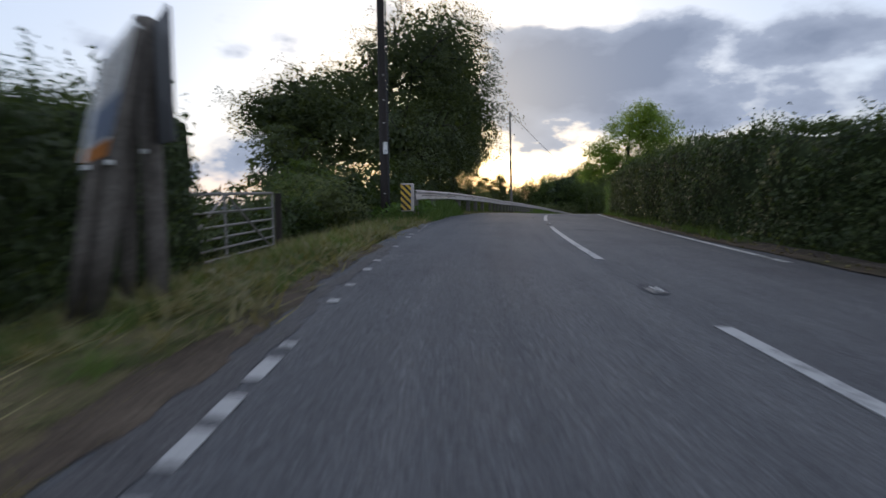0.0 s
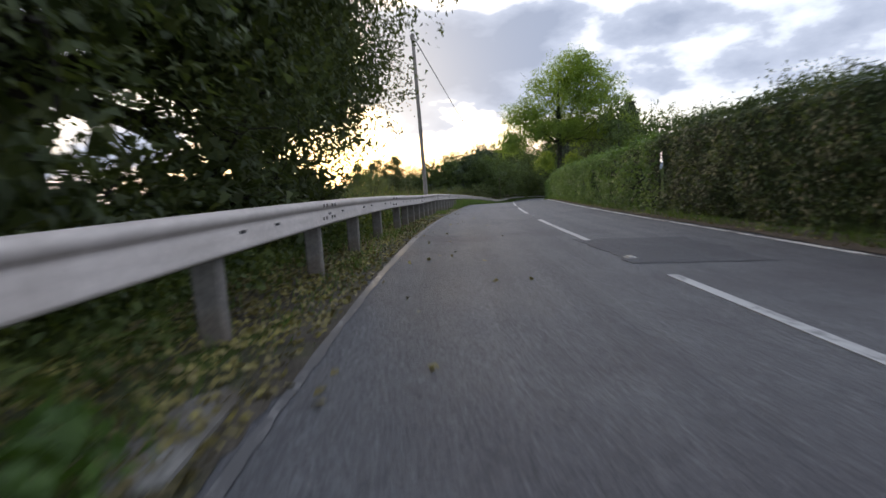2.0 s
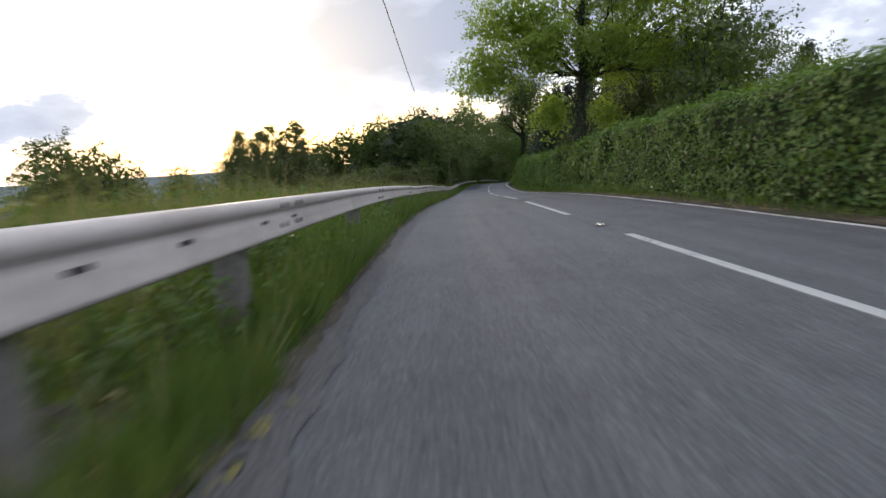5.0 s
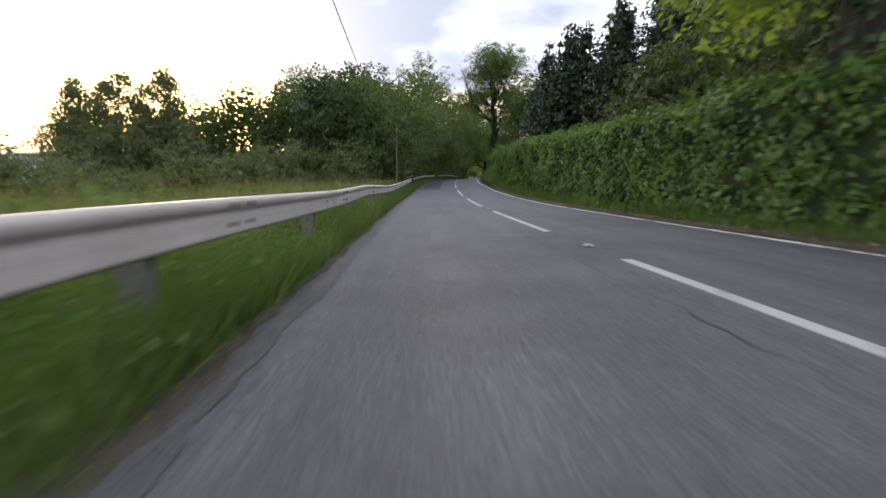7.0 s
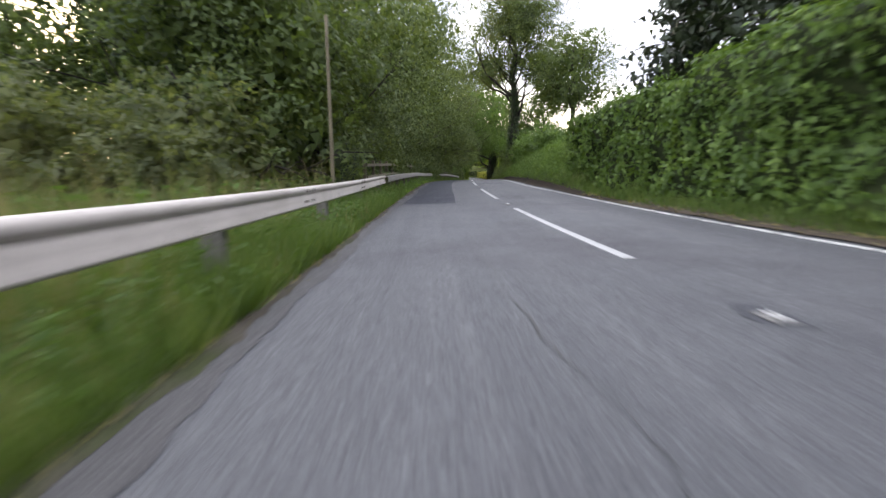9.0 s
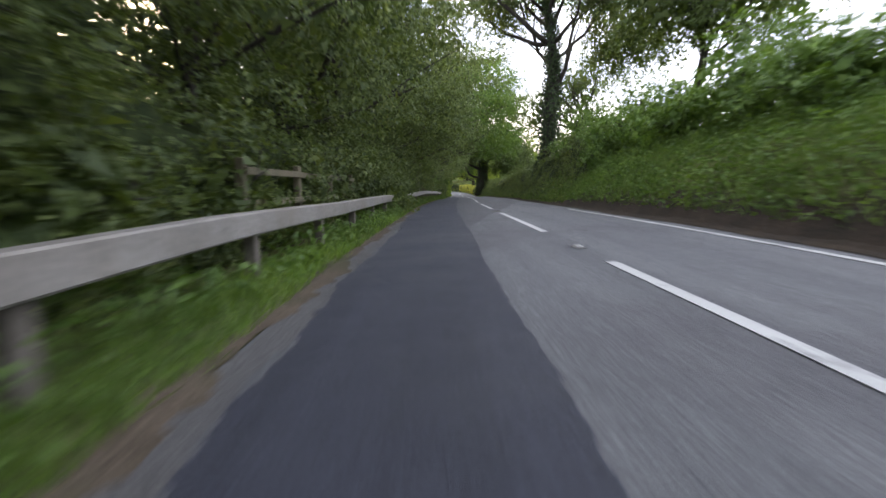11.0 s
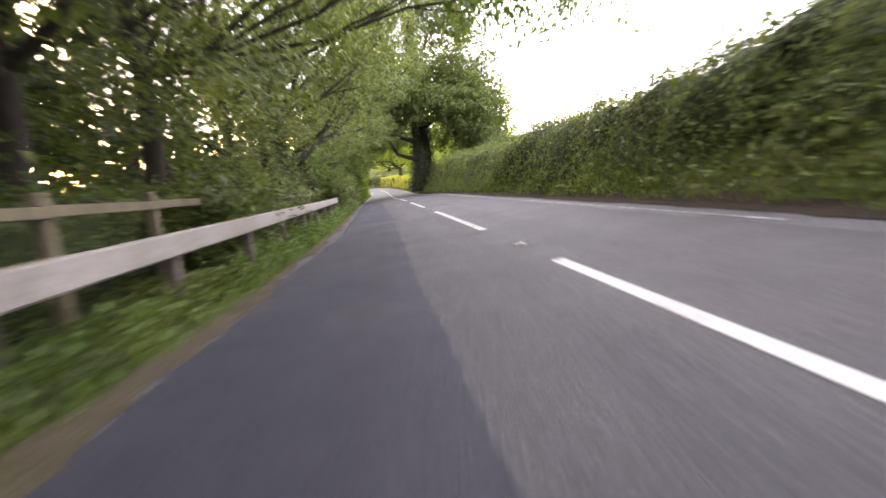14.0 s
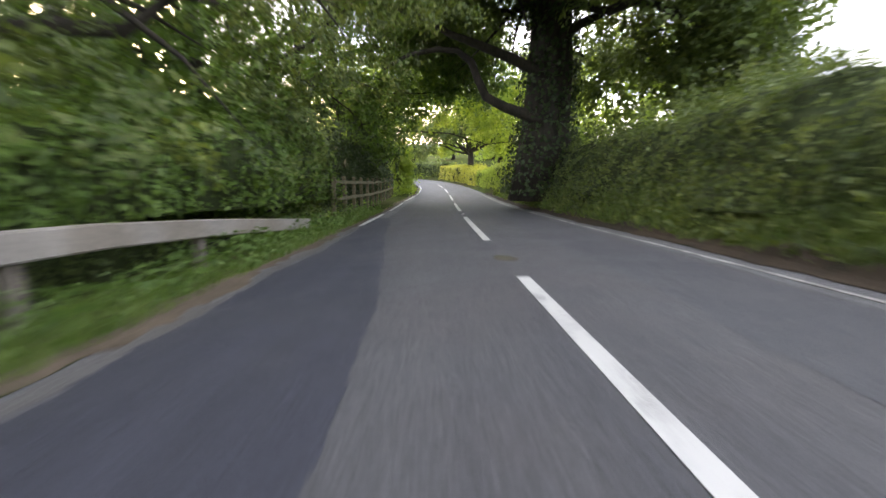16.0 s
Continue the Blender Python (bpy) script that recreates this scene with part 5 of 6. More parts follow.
def bush(s, d, r, h, mat, seed, label, leaf=0.125, n=46, per=36, category="bush", group="", limbs=10):
    return tree("bush", s, d, h, [(0, 0, h * 0.50, r, r, h * 0.5, n), (r * 0.5, 0.1, h * 0.3, r * 0.7, r * 0.7, h * 0.32, n // 2), (-r * 0.5, -0.1, h * 0.3, r * 0.7, r * 0.7, h * 0.32, n // 2)], 0.05, leaf, per, mat, label, seed, limbs=limbs, clump=0.32, hollow=0.35, fork=0.1, category=category, group=group)


bush(13.4, -5.9, 1.0, 1.35, LEAF_HEDGE_DARK, 81, "dense dark green bush beside the field gate", 0.085, 70, 50)
bush(14.9, -5.7, 1.25, 1.75, LEAF_PALE, 82, "wide yellowish green bush by the dark pole", 0.085, 90, 60)
bush(16.4, -6.6, 1.4, 1.9, LEAF_WOOD, 89, "wide yellowish green bush by the dark pole", 0.085, 80, 60)
bush(16.2, -5.2, 1.0, 1.9, LEAF_HEDGE_DARK, 83, "dark bush behind the hazard plate")
bush(19.5, -8.5, 1.9, 3.4, LEAF_OAK, 86, "dark thicket under the spreading oak", n=60)
bush(23.0, -9.2, 1.9, 3.2, LEAF_OAK, 87, "dark thicket under the spreading oak", n=60)
for k, (s, d, r, h) in enumerate(((14.5, -8.6, 1.2, 1.1), (17.5, -11.5, 1.6, 1.7), (12.5, -10.0, 1.4, 1.3), (20.5, -15.0, 2.0, 2.4))):
    bush(s, d, r, h, LEAF_HEDGE_DARK, 380 + k, "low dark bush in the field behind the gate", group="bushes behind the gate")
bush(14.0, -7.0, 1.2, 2.1, LEAF_OAK, 84, "straggling dark bush with thin twigs", 0.09, n=26)
bush(12.4, -8.0, 1.2, 1.6, LEAF_OAK, 85, "straggling dark bush with thin twigs", 0.09, n=22)


def pole(name, s, d, h, r, mat, label, lean=(0, 0)):
    g = float(ground_u(s, d)) - 0.2
    a, b = place(s, d, g), place(s + lean[0], d + lean[1], h)
    ob = thing(name, place(s, d, g), label, "utility pole")
    k = np.linspace(0, 1, 9)[:, None]
    part("shaft", Buf().tube(a * (1 - k) + b * k, r * (1 - 0.3 * k[:, 0]), 14, True, 0.015, 3), mat, ob, smooth=True)
    return ob, a, b


p1, a1, b1 = pole("utility_pole", 15.65, -4.08, 8.4, 0.118, POLE_DARK, "dark creosoted wooden utility pole with a white plate", (0.2, -0.15))
for z, w, h in ((1.74, 0.105, 0.29),):
    m = upright(15.65 - 0.118, -4.03, z)
    plate = part("plate", Buf().box(m, w, 0.012, h, 0.003), WHITE, p1, "white plate with worn marks")
    for k in range(2):
        part("mark", Buf().box(m @ pose(0, -0.0065, -0.06 - k * 0.04), 0.05, 0.003, 0.012, 0.0), GREY_BACK, plate, "dark unreadable mark")
for z in (0.62, 2.35, 2.9, 3.5):
    part("staple", Buf().box(upright(15.65 - 0.115, -4.06, z), 0.05, 0.01, 0.015, 0.002), STEEL, p1)
part("conduit", Buf().tube([place(15.55, -3.95, 0.1), place(15.6, -3.98, 4.0), place(15.7, -4.08, 8.0)], 0.018, 8), WIRE, p1)
p2, a2, b2 = pole("utility_pole", 42.4, -4.02, 7.4, 0.098, POLE_GREY, "silvered wooden utility pole behind the guard rail", (-0.6, -0.1))
part("cap", Buf().tube([b2 - np.array([0, 0, 0.05]), b2 + np.array([0, 0, 0.06])], [0.12, 0.06], 12), STEEL_POST, p2)
part("insulator", Buf().tube([b2 + np.array([0.1, 0, -0.2]), b2 + np.array([0.2, 0, -0.2])], 0.04, 8), WHITE, p2)
p3, a3, b3 = pole("wooden_stake", 96.6, -3.75, 3.9, 0.045, WOOD, "thin brown wooden stake behind the guard rail")


def cable(a, b, sag, r=0.012):
    k = np.linspace(0, 1, 25)[:, None]
    pts = np.asarray(a) * (1 - k) + np.asarray(b) * k - np.array([0, 0, 1.0]) * sag * 4 * k * (1 - k)
    return solo("overhead_cable", Buf().tube(pts, r, 6), WIRE, "thin black overhead cable slung between poles", "cable", smooth=True)


cable(b2, place(107.0, -7.4, 8.3), 0.3, 0.022)

tree("oak_tree", 25.0, -6.6, 9.8, [(0.6, 1.2, 6.9, 3.0, 3.0, 2.7, 170), (-0.4, -1.6, 5.2, 2.3, 2.3, 2.0, 90), (3.2, 2.4, 5.0, 2.3, 2.3, 2.2, 80), (-3.0, -2.4, 4.4, 2.0, 2.0, 1.5, 80), (-3.6, -3.9, 3.9, 1.5, 1.5, 1.0, 40), (4.8, 1.4, 7.0, 2.4, 2.4, 2.0, 90), (8.0, 0.8, 6.4, 1.9, 1.9, 1.6, 60), (5.2, 0.6, 4.6, 2.3, 2.3, 2.0, 60), (7.6, 0.9, 4.6, 2.3, 2.3, 1.9, 70), (6.2, 2.0, 3.0, 1.8, 1.6, 1.3, 40), (-0.5, 1.6, 3.2, 3.0, 2.0, 1.6, 80), (-4.0, 1.0, 2.8, 1.8, 1.6, 1.5, 60), (-2.6, -1.0, 3.4, 2.4, 2.2, 1.8, 80), (-2.6, -3.2, 3.0, 1.8, 1.8, 1.6, 44), (1.6, 1.5, 3.3, 2.2, 1.7, 1.9, 90), (3.8, 1.2, 3.0, 2.0, 1.7, 1.7, 76), (9.0, 0.6, 3.1, 1.6, 1.8, 1.6, 60, 0.8), (10.6, -1.6, 2.7, 1.8, 1.8, 1.5, 50, 0.8), (8.6, 1.4, 4.7, 1.4, 1.4, 1.2, 40, 0.8), (0.8, 1.3, 6.4, 3.3, 3.3, 3.2, 40), (-3.2, -3.0, 4.0, 2.6, 2.6, 1.8, 26)], 0.33, 0.095, 105, LEAF_OAK, "large dark evergreen oak spreading over the guard rail", 22, limbs=40, clump=0.6, hollow=0.5, core=2.0, bunch=1.2, stout=0.6)
for k, (s, d, r, h, m) in enumerate(((18.0, -4.9, 1.1, 1.9, LEAF_HEDGE_DARK), (20.2, -4.7, 1.1, 1.9, LEAF_OAK), (22.6, -4.8, 1.2, 2.2, LEAF_OAK), (25.2, -4.7, 1.1, 2.0, LEAF_OAK), (27.8, -4.9, 1.2, 2.2, LEAF_OAK), (30.2, -5.1, 1.1, 1.8, LEAF_OAK), (32.4, -5.6, 1.1, 1.4, LEAF_WOOD))):
    bush(s, d, r, h, m, 90 + k, "dark undergrowth pressing against the guard rail", 0.12, 40, 26, group="undergrowth behind the rail")
tree("sapling", 42.3, -6.5, 2.3, [(0, 0, 1.75, 0.6, 0.6, 0.4, 14), (0.2, 0.5, 1.35, 0.5, 0.5, 0.4, 10), (-0.5, -0.4, 1.3, 0.5, 0.5, 0.4, 8)], 0.03, 0.08, 34, LEAF_PALE, "thin sapling with drooping sprays behind the rail", 99, core=0.0, limbs=4, clump=0.25, hollow=0.3, fork=0.3, category="sapling", droop=0.9)

# ---- left side, open stretch: meadow and the wood beyond ----
rng0 = np.random.default_rng(40)
grass("meadow_grass", 33, 97, lin((33, -3.7), (97, -3.5)), lin((33, -11), (97, -10)), 120, 0.95, GRASS_BLADE, "tall seeding meadow grass behind the guard rail", 41, 0.02, 0.3)
grass("dry_meadow_grass", 33, 97, lin((33, -3.7), (97, -3.5)), lin((33, -11), (97, -10)), 80, 1.15, GRASS_DRY, "tall pale dry grass stalks in the meadow", 42, 0.014, 0.22)
n = 9000
s_, d_ = rng0.uniform(33, 97, n), -3.7 - rng0.exponential(3.2, n)
stuff_leaves("meadow_weeds", s_, d_, ground_u(s_, d_) + rng0.uniform(0.05, 0.8, n), 0.08, LEAF_WEED, "broad-leaved weeds among the meadow grass", "weeds", rng0)
n = 30000
s_ = rng0.uniform(38, 74, n)
d_ = -4.6 - rng0.uniform(0, 1, n) ** 0.8 * (3.2 + (s_ - 38) * 0.32)
tall = 0.88 + 0.18 * np.sin(s_ * 1.3 + d_ * 0.9) + 0.14 * np.sin(s_ * 0.5 - d_ * 1.7)
stuff_leaves("tall_meadow_plants", s_, d_, ground_u(s_, d_) + rng0.uniform(0.1, 1.0, n) ** 0.7 * tall, 0.055, LEAF_MEADOW, "tall yellow-green willowherb and docks in the meadow", "weeds", rng0)
n = 9000
s_, d_ = rng0.uniform(34, 60, n), -18 - rng0.exponential(6, n)
stuff_leaves("field_scrub", s_, d_, ground_u(s_, d_) + rng0.uniform(0.05, 0.9, n), 0.30, LEAF_WEED, "low green scrub at the field's far side", "scrub", rng0)

tree("field_tree", 83.0, -31.0, 13.4, [(0, 0, 9.6, 4.0, 4.0, 3.0, 130), (0, 2.6, 8.2, 2.6, 2.6, 2.2, 60), (0, -2.6, 8.0, 2.8, 2.8, 2.2, 60), (0, 0, 5.0, 3.6, 3.6, 2.6, 80)], 0.3, 0.26, 34, LEAF_WOOD, "rounded tree standing in the field below the road", 341, limbs=8, core=1.0)
rng3 = np.random.default_rng(77)
# Distant trees: valley haze painted into the greyish leaf colour.
LEAF_FAR = foliage("far_leaf_haze", (0.090, 0.115, 0.120), (0.125, 0.150, 0.150), (0.160, 0.185, 0.180), 0.1)
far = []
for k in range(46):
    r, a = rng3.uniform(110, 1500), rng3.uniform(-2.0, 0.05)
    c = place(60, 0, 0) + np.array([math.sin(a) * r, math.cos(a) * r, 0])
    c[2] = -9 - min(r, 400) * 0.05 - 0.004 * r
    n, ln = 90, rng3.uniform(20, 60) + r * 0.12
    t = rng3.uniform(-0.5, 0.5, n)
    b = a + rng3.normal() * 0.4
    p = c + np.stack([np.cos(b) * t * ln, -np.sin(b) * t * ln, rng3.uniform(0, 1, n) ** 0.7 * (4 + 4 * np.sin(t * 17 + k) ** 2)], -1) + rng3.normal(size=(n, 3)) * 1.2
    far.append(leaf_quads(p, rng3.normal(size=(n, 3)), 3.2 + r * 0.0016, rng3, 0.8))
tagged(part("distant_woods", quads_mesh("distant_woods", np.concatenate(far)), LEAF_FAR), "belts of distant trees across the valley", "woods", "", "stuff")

WOOD_LEFT = ((99.5, -6.4, 7.6, 2.6), (102.5, -9.0, 8.6, 2.8), (105.0, -12.4, 9.2, 3.2), (104.0, -16.0, 8.4, 3.0), (107, -20.5, 7.9, 3.4), (107, -7.4, 8.8, 3.0), (109, -25.5, 8.0, 3.3), (106, -30, 7.4, 3.2), (103, -36, 5.4, 3.0), (113, -10.5, 9.8, 3.2), (110, -14.5, 9.6, 3.2), (104, -44, 4.6, 3.4), (100, -52, 4.2, 3.4), (108, -60, 4.6, 3.6), (98, -68, 4.0, 3.6))
for k, (s, d, h, r) in enumerate(WOOD_LEFT):
    low = float(ground_u(s, d))
    tall = h - low
    tree("wood_tree", s, d, tall, [(0, 0, tall * 0.76, r * 0.85, r * 0.85, tall * 0.22, 90), (0.3, -r * 0.55, tall * 0.60, r * 0.75, r * 0.75, tall * 0.24, 60), (-0.3, r * 0.5, tall * 0.56, r * 0.75, r * 0.75, tall * 0.24, 60), (-0.8, 0.4, tall * 0.30, r * 1.0, r * 1.0, tall * 0.30, 76)], 0.2, 0.18, 34, LEAF_WOOD, "leafy tree at the edge of a small wood", 110 + k, limbs=10, clump=0.7, core=1.6, bunch=1.2, group="trees of the small wood")
for k, (s, d, r, h) in enumerate(((97.0, -7.0, 1.9, 3.6), (96.6, -10.4, 2.1, 4.4), (97.5, -13.8, 2.2, 4.8), (98.8, -17.4, 2.4, 6.2), (101, -20.6, 2.6, 6.8), (102, -24.4, 2.7, 7.2), (101, -28.6, 2.7, 8.2), (99, -33, 2.7, 9.4), (97.0, -24.6, 2.4, 8.0), (97.5, -28.2, 2.6, 9.8), (98.0, -31.0, 2.6, 11.0), (103.5, -19.6, 2.6, 11.2), (103.5, -23.2, 2.7, 11.6), (104, -27.0, 2.7, 12.4), (105, -30.6, 2.7, 12.6), (94, -19.0, 1.9, 3.6), (95, -21.8, 2.0, 4.8))):
    tree("wood_shrub", s, d, h, [(0, 0, h * 0.62, r, r, h * 0.38, 80), (-0.5, 0.8, h * 0.35, r, r, h * 0.35, 54)], 0.08, 0.16, 36, LEAF_PALE, "rounded grey-green shrub in front of the wood", 150 + k, limbs=6, clump=0.5, core=2.0, bunch=1.2, fork=0.1, category="shrub", group="shrubs of the small wood")
for k, (s, d, top) in enumerate(((105.5, -22.8, 9.6), (104.5, -25.8, 9.2), (105.0, -29.0, 8.8))):
    low = float(ground_u(s, d))
    t = top - low
    sprays = [(0.4 * math.sin(j * 2.4 + k), (0.5 + 0.22 * j) * math.sin(j * 2.1 + k * 2), t - 1.1 - 0.55 * j, 1.15, 1.15, 1.2, 26) for j in range(9)]
    tree("birch_tree", s, d, t + 0.6, sprays + [(0, 0, t - 5.2, 2.6, 2.6, 2.2, 90), (0, 0.6, t - 8.0, 2.6, 2.6, 2.2, 60)], 0.12, 0.115, 46, LEAF_PALE, "slender birch with drooping sprays at the wood's edge", 130 + k, limbs=20, core=0.6, stout=0.4, clump=0.5, hollow=0.2, droop=1.3, bunch=1.1, group="birches of the small wood")

# ---- wooded lane: trees on both sides ----
for k, s in enumerate(np.arange(102.5, 184, 5.0)):
    rng = np.random.default_rng(200 + k)
    d = -5.6 + rng.uniform(-0.5, 0.4)
    h = rng.uniform(10.5, 12.5)
    fenced = 100 < s < 111 or 114 < s < 121 or 147 < s < 166
    far_end = s > 150
    g = float(ground_u(s, d))
    airy = np.interp(s, [154, 162, 168, 180, 184], [0, 0.45, 0.8, 0.9, 0])   # gaps to the evening sky
    masses = [(0, 0.2, 6.4 - g, 3.0, 2.7, 2.6, int(104 - 56 * airy), 0.8), (0.5, 0.9, 3.5 - g, 2.8, 2.0, 1.7, int(84 - 56 * airy), 0.6), (-0.6, 0.5 if not fenced else 0.1, 1.6 - g, 2.4, 1.2, 1.1, 44, 0.58), (0.3, 3.2 if far_end else 2.6, 5.4 - g, 2.3, 1.6, 1.5, int(46 - 16 * airy), 0.66), (0, 4.4 if far_end else 2.6, 8.8 - g, 3.0, 2.8 if far_end else 2.4, 2.4, 120 if s > 168 else 84, 0.85)]
    if s < 109:   # the first ones stand lower
        h = 7.0
        masses[0], masses[4] = (0, -0.4, 5.0 - g, 2.4, 2.2, 2.2, 90, 0.8), (0, 0.6, 6.2 - g, 1.9, 1.7, 1.5, 60, 0.85)
    if 128 < s < 150 or s > 164:   # hanging right over the road's edge
        masses.append((0, 3.5, 4.4 - g, 2.2, 1.5, 1.2, 34, 0.66))
    if far_end:
        masses.append((0, 4.2, 12.0 - g, 3.0, 3.0, 2.6, 60, 1.4))
        h += 2.0
    tree("lane_tree", s, d, h - g, masses, rng.uniform(0.14, 0.3), 0.165, 25, LEAF_LANE, "leafy tree leaning over the lane behind the rail", 210 + k, core=0.6 if s < 128 else 0.4 if s < 152 else 0.1, bunch=2.0, limbs=6, clump=0.46, hollow=0.4, group="trees along the lane", lean=(0.3, 0.5), droop=0.55)
for k, (s, d, h, r) in enumerate(((108, -11, 9.5, 3.4), (118, -11.5, 10, 3.4), (130, -11, 7.5, 3.0), (143, -12, 7.0, 3.0), (150, -11.5, 7.5, 3.2), (157, -12, 5.0, 2.8), (171, -12, 1.6, 2.6), (184, -10, 8.0, 3.2))):
    g = float(ground_u(s, d))
    tree("wood_tree", s, d, h - g, [(0, 0, (h - g) * 0.62, r, r, (h - g) * 0.36, 70), (0, 0.5, (h - g) * 0.32, r * 0.9, r * 0.9, (h - g) * 0.25, 40)], 0.24, 0.22, 26, LEAF_WOOD, "leafy tree further back in the wood", 240 + k, limbs=10, clump=0.6, group="trees behind the lane")

for k, (a, b, hi) in enumerate(((99.5, 121, 1.9), (121, 142, 2.1), (142, 164, 1.5), (164, 187, 1.9))):
    hedge("undergrowth", a, b, lin((a, -4.2), (b, -4.2)), 1.0, lin((a, hi), ((a + b) / 2, hi * 0.85), (b, hi)), 0.08, 330, LEAF_WOOD, "tangled green undergrowth behind the barrier", 70 + k, 0.40, 160, bare=0.15, thin=True, flip=-1, round_=0.5, category="undergrowth", foot=-0.55)
# Added backing row: its dark leaf colour stands in for the wood's shade.
for k, s in enumerate(np.arange(101.5, 190, 5.6)):
    g = float(ground_u(s, -8.4))
    tree("thicket_tree", s, -8.4, (7.0 if s < 110 else 10.0) - g, [(0, 0, (5.4 if s < 110 else 7.5) - g, 3.3, 2.2, 3.0, 140 if s < 158 else 70 if s < 168 else 26), (0.4, 0, 3.4 - g, 3.3, 2.0, 2.6, 90 if s < 158 or s > 182 else 42 if s < 166 else 26), (0, 0.8, 0.6 - g, 3.2, 1.8, 1.8, 60)], 0.2, 0.27, 22, LEAF_IVY, "filler tree deep in the wood, shade put into its dark leaf colour", 320 + k, core=1.0 if s < 158 else 0.4, limbs=6, clump=0.7, hollow=0.3, group="dark trees of the wood")
hedge("overgrown_hedge", 166.8, 187, lin((166.8, -3.5), (170, -3.35), (187, -3.5)), 1.2, lin((166.8, 2.6), (170, 3.0), (172.5, 2.3), (175, 1.6), (181, 1.7), (184, 2.4), (187, 2.4)), 0.085, 330, LEAF_HEDGE, "overgrown bright green hedge leaning over the barrier", 75, 0.42, 200, flip=-1, round_=0.6, low=0.52)
for k, (s, d, r, h, m) in enumerate(((180.2, -4.7, 1.5, 5.6, LEAF_HEDGE), (183.4, -4.4, 1.3, 5.0, LEAF_HEDGE), (185.6, -4.3, 1.1, 4.2, LEAF_LANE))):
    bush(s, d, r, h, m, 390 + k, "tall leafy hazel bush standing over the barrier's end", 0.095, 110, 50, group="hazels by the barrier's end")
# growth that hangs over the barrier
for k, (s, d, r, h) in enumerate(((123.9, -3.4, 0.7, 1.45), (125.0, -3.3, 0.75, 1.4), (126.2, -3.3, 0.7, 1.3), (127.3, -3.5, 0.6, 1.2), (167.6, -3.1, 0.75, 1.9), (168.7, -3.0, 0.75, 2.0), (169.6, -2.98, 0.65, 1.8), (170.0, -3.3, 0.7, 1.9), (153.9, -3.7, 0.8, 1.8), (155.4, -3.7, 0.8, 1.9), (156.9, -3.75, 0.75, 1.9), (130.5, -4.4, 0.9, 1.5), (141.5, -4.5, 0.9, 1.5), (113.0, -4.0, 0.8, 1.9), (110.2, -4.1, 0.8, 2.2), (115.6, -4.0, 0.8, 1.8), (118.4, -4.0, 0.8, 1.9), (121.0, -4.0, 0.8, 2.0))):
    bush(s, d, r, h, LEAF_LANE, 180 + k, "leafy branches hanging over the crash barrier", 0.075, 44, 52, group="growth over the barrier", limbs=3)
tree("lane_tree", 149.8, -4.25, 9.0, [(0, 0.3, 6.6, 1.8, 1.8, 1.6, 60), (0.6, -0.6, 5.2, 1.5, 1.5, 1.0, 36)], 0.19, 0.15, 30, LEAF_LANE, "pale straight trunk close behind the lane's fence", 286, bark=POST_DARK, core=0.3, limbs=6, clump=0.5, hollow=0.4, fork=0.7, group="trees along the lane", lean=(0.1, 0.15))
tree("leaning_tree", 166.5, -5.0, 12.0, [(0, 1.5, 8.5, 2.6, 2.4, 2.2, 40), (-1.5, 0.5, 6.5, 2.0, 2.0, 1.6, 30), (1.0, 2.8, 6.2, 2.0, 1.8, 1.4, 30)], 0.36, 0.16, 26, LEAF_WOOD, "thick dark leaning trunk with spreading limbs behind the fence", 331, limbs=6, clump=0.5, lean=(-1.2, 1.4), fork=0.35, ivy=900)
g = float(ground_u(156, -5.4))
tree("lane_tree", 156, -5.4, 12.5 - g, [(-1, 5.0, 7.4 - g, 2.6, 2.2, 1.8, 80), (-2.5, 7.4, 8.6 - g, 2.6, 2.2, 2.2, 90), (0, 8.4, 5.6 - g, 1.8, 1.4, 1.9, 60, 0.8), (0.5, 6.6, 4.9 - g, 1.6, 1.3, 1.4, 44, 0.8), (-1, 6.6, 10.8 - g, 3.0, 2.8, 2.0, 90), (0, 2.4, 8.2 - g, 2.6, 2.2, 2.2, 60)], 0.22, 0.15, 34, LEAF_HEDGE, "leafy tree reaching across the lane with hanging sprays", 285, core=0.3, bunch=1.8, limbs=14, clump=0.55, hollow=0.3, droop=0.9, fork=0.6, stout=0.6, group="trees along the lane", lean=(0.0, 1.0))
# right bank
rng1 = np.random.default_rng(50)
hedge("bank_hedge", 127, 152, lin((127, 2.90), (135, 2.66), (152, 2.66)), 1.5, lin((127, 2.5), (132, 2.65), (136, 2.35), (139, 2.1), (146, 2.05), (149, 2.2), (152, 2.0)), 0.088, 480, LEAF_LANE, "overgrown ivy and hazel hedge on the roadside bank", 15, 0.34, 500, round_=0.6, low=0.34, lean=0.38, thin=True)
hedge("bank_hedge", 151.6, 190.5, lin((151.6, 2.66), (191, 2.66)), 1.6, lin((152, 2.0), (157, 1.8), (161, 1.85), (166, 1.75), (171, 1.8), (176, 2.0), (182, 2.15), (191, 1.9)), 0.088, 420, LEAF_LANE, "unclipped green hedge leaning back on the roadside bank", 16, 0.30, 900, round_=0.6, low=0.40, lean=0.42, thin=True)
n = 42000
s_, k_ = rng1.uniform(103, 134, n), rng1.uniform(0, 1, n)
d_ = right_edge(s_) + 0.22 + 2.9 * k_
stuff_leaves("bank_plants", s_, d_, ground_u(s_, d_) + rng1.exponential(0.10, n), 0.075, LEAF_HEDGE, "ivy, nettles and ferns covering the bank", "bank plants", rng1)
n = 17000
s_, d_ = rng1.uniform(127, 203, n), rng1.uniform(0.16, 0.95, n)
d_ = right_edge(s_) + d_
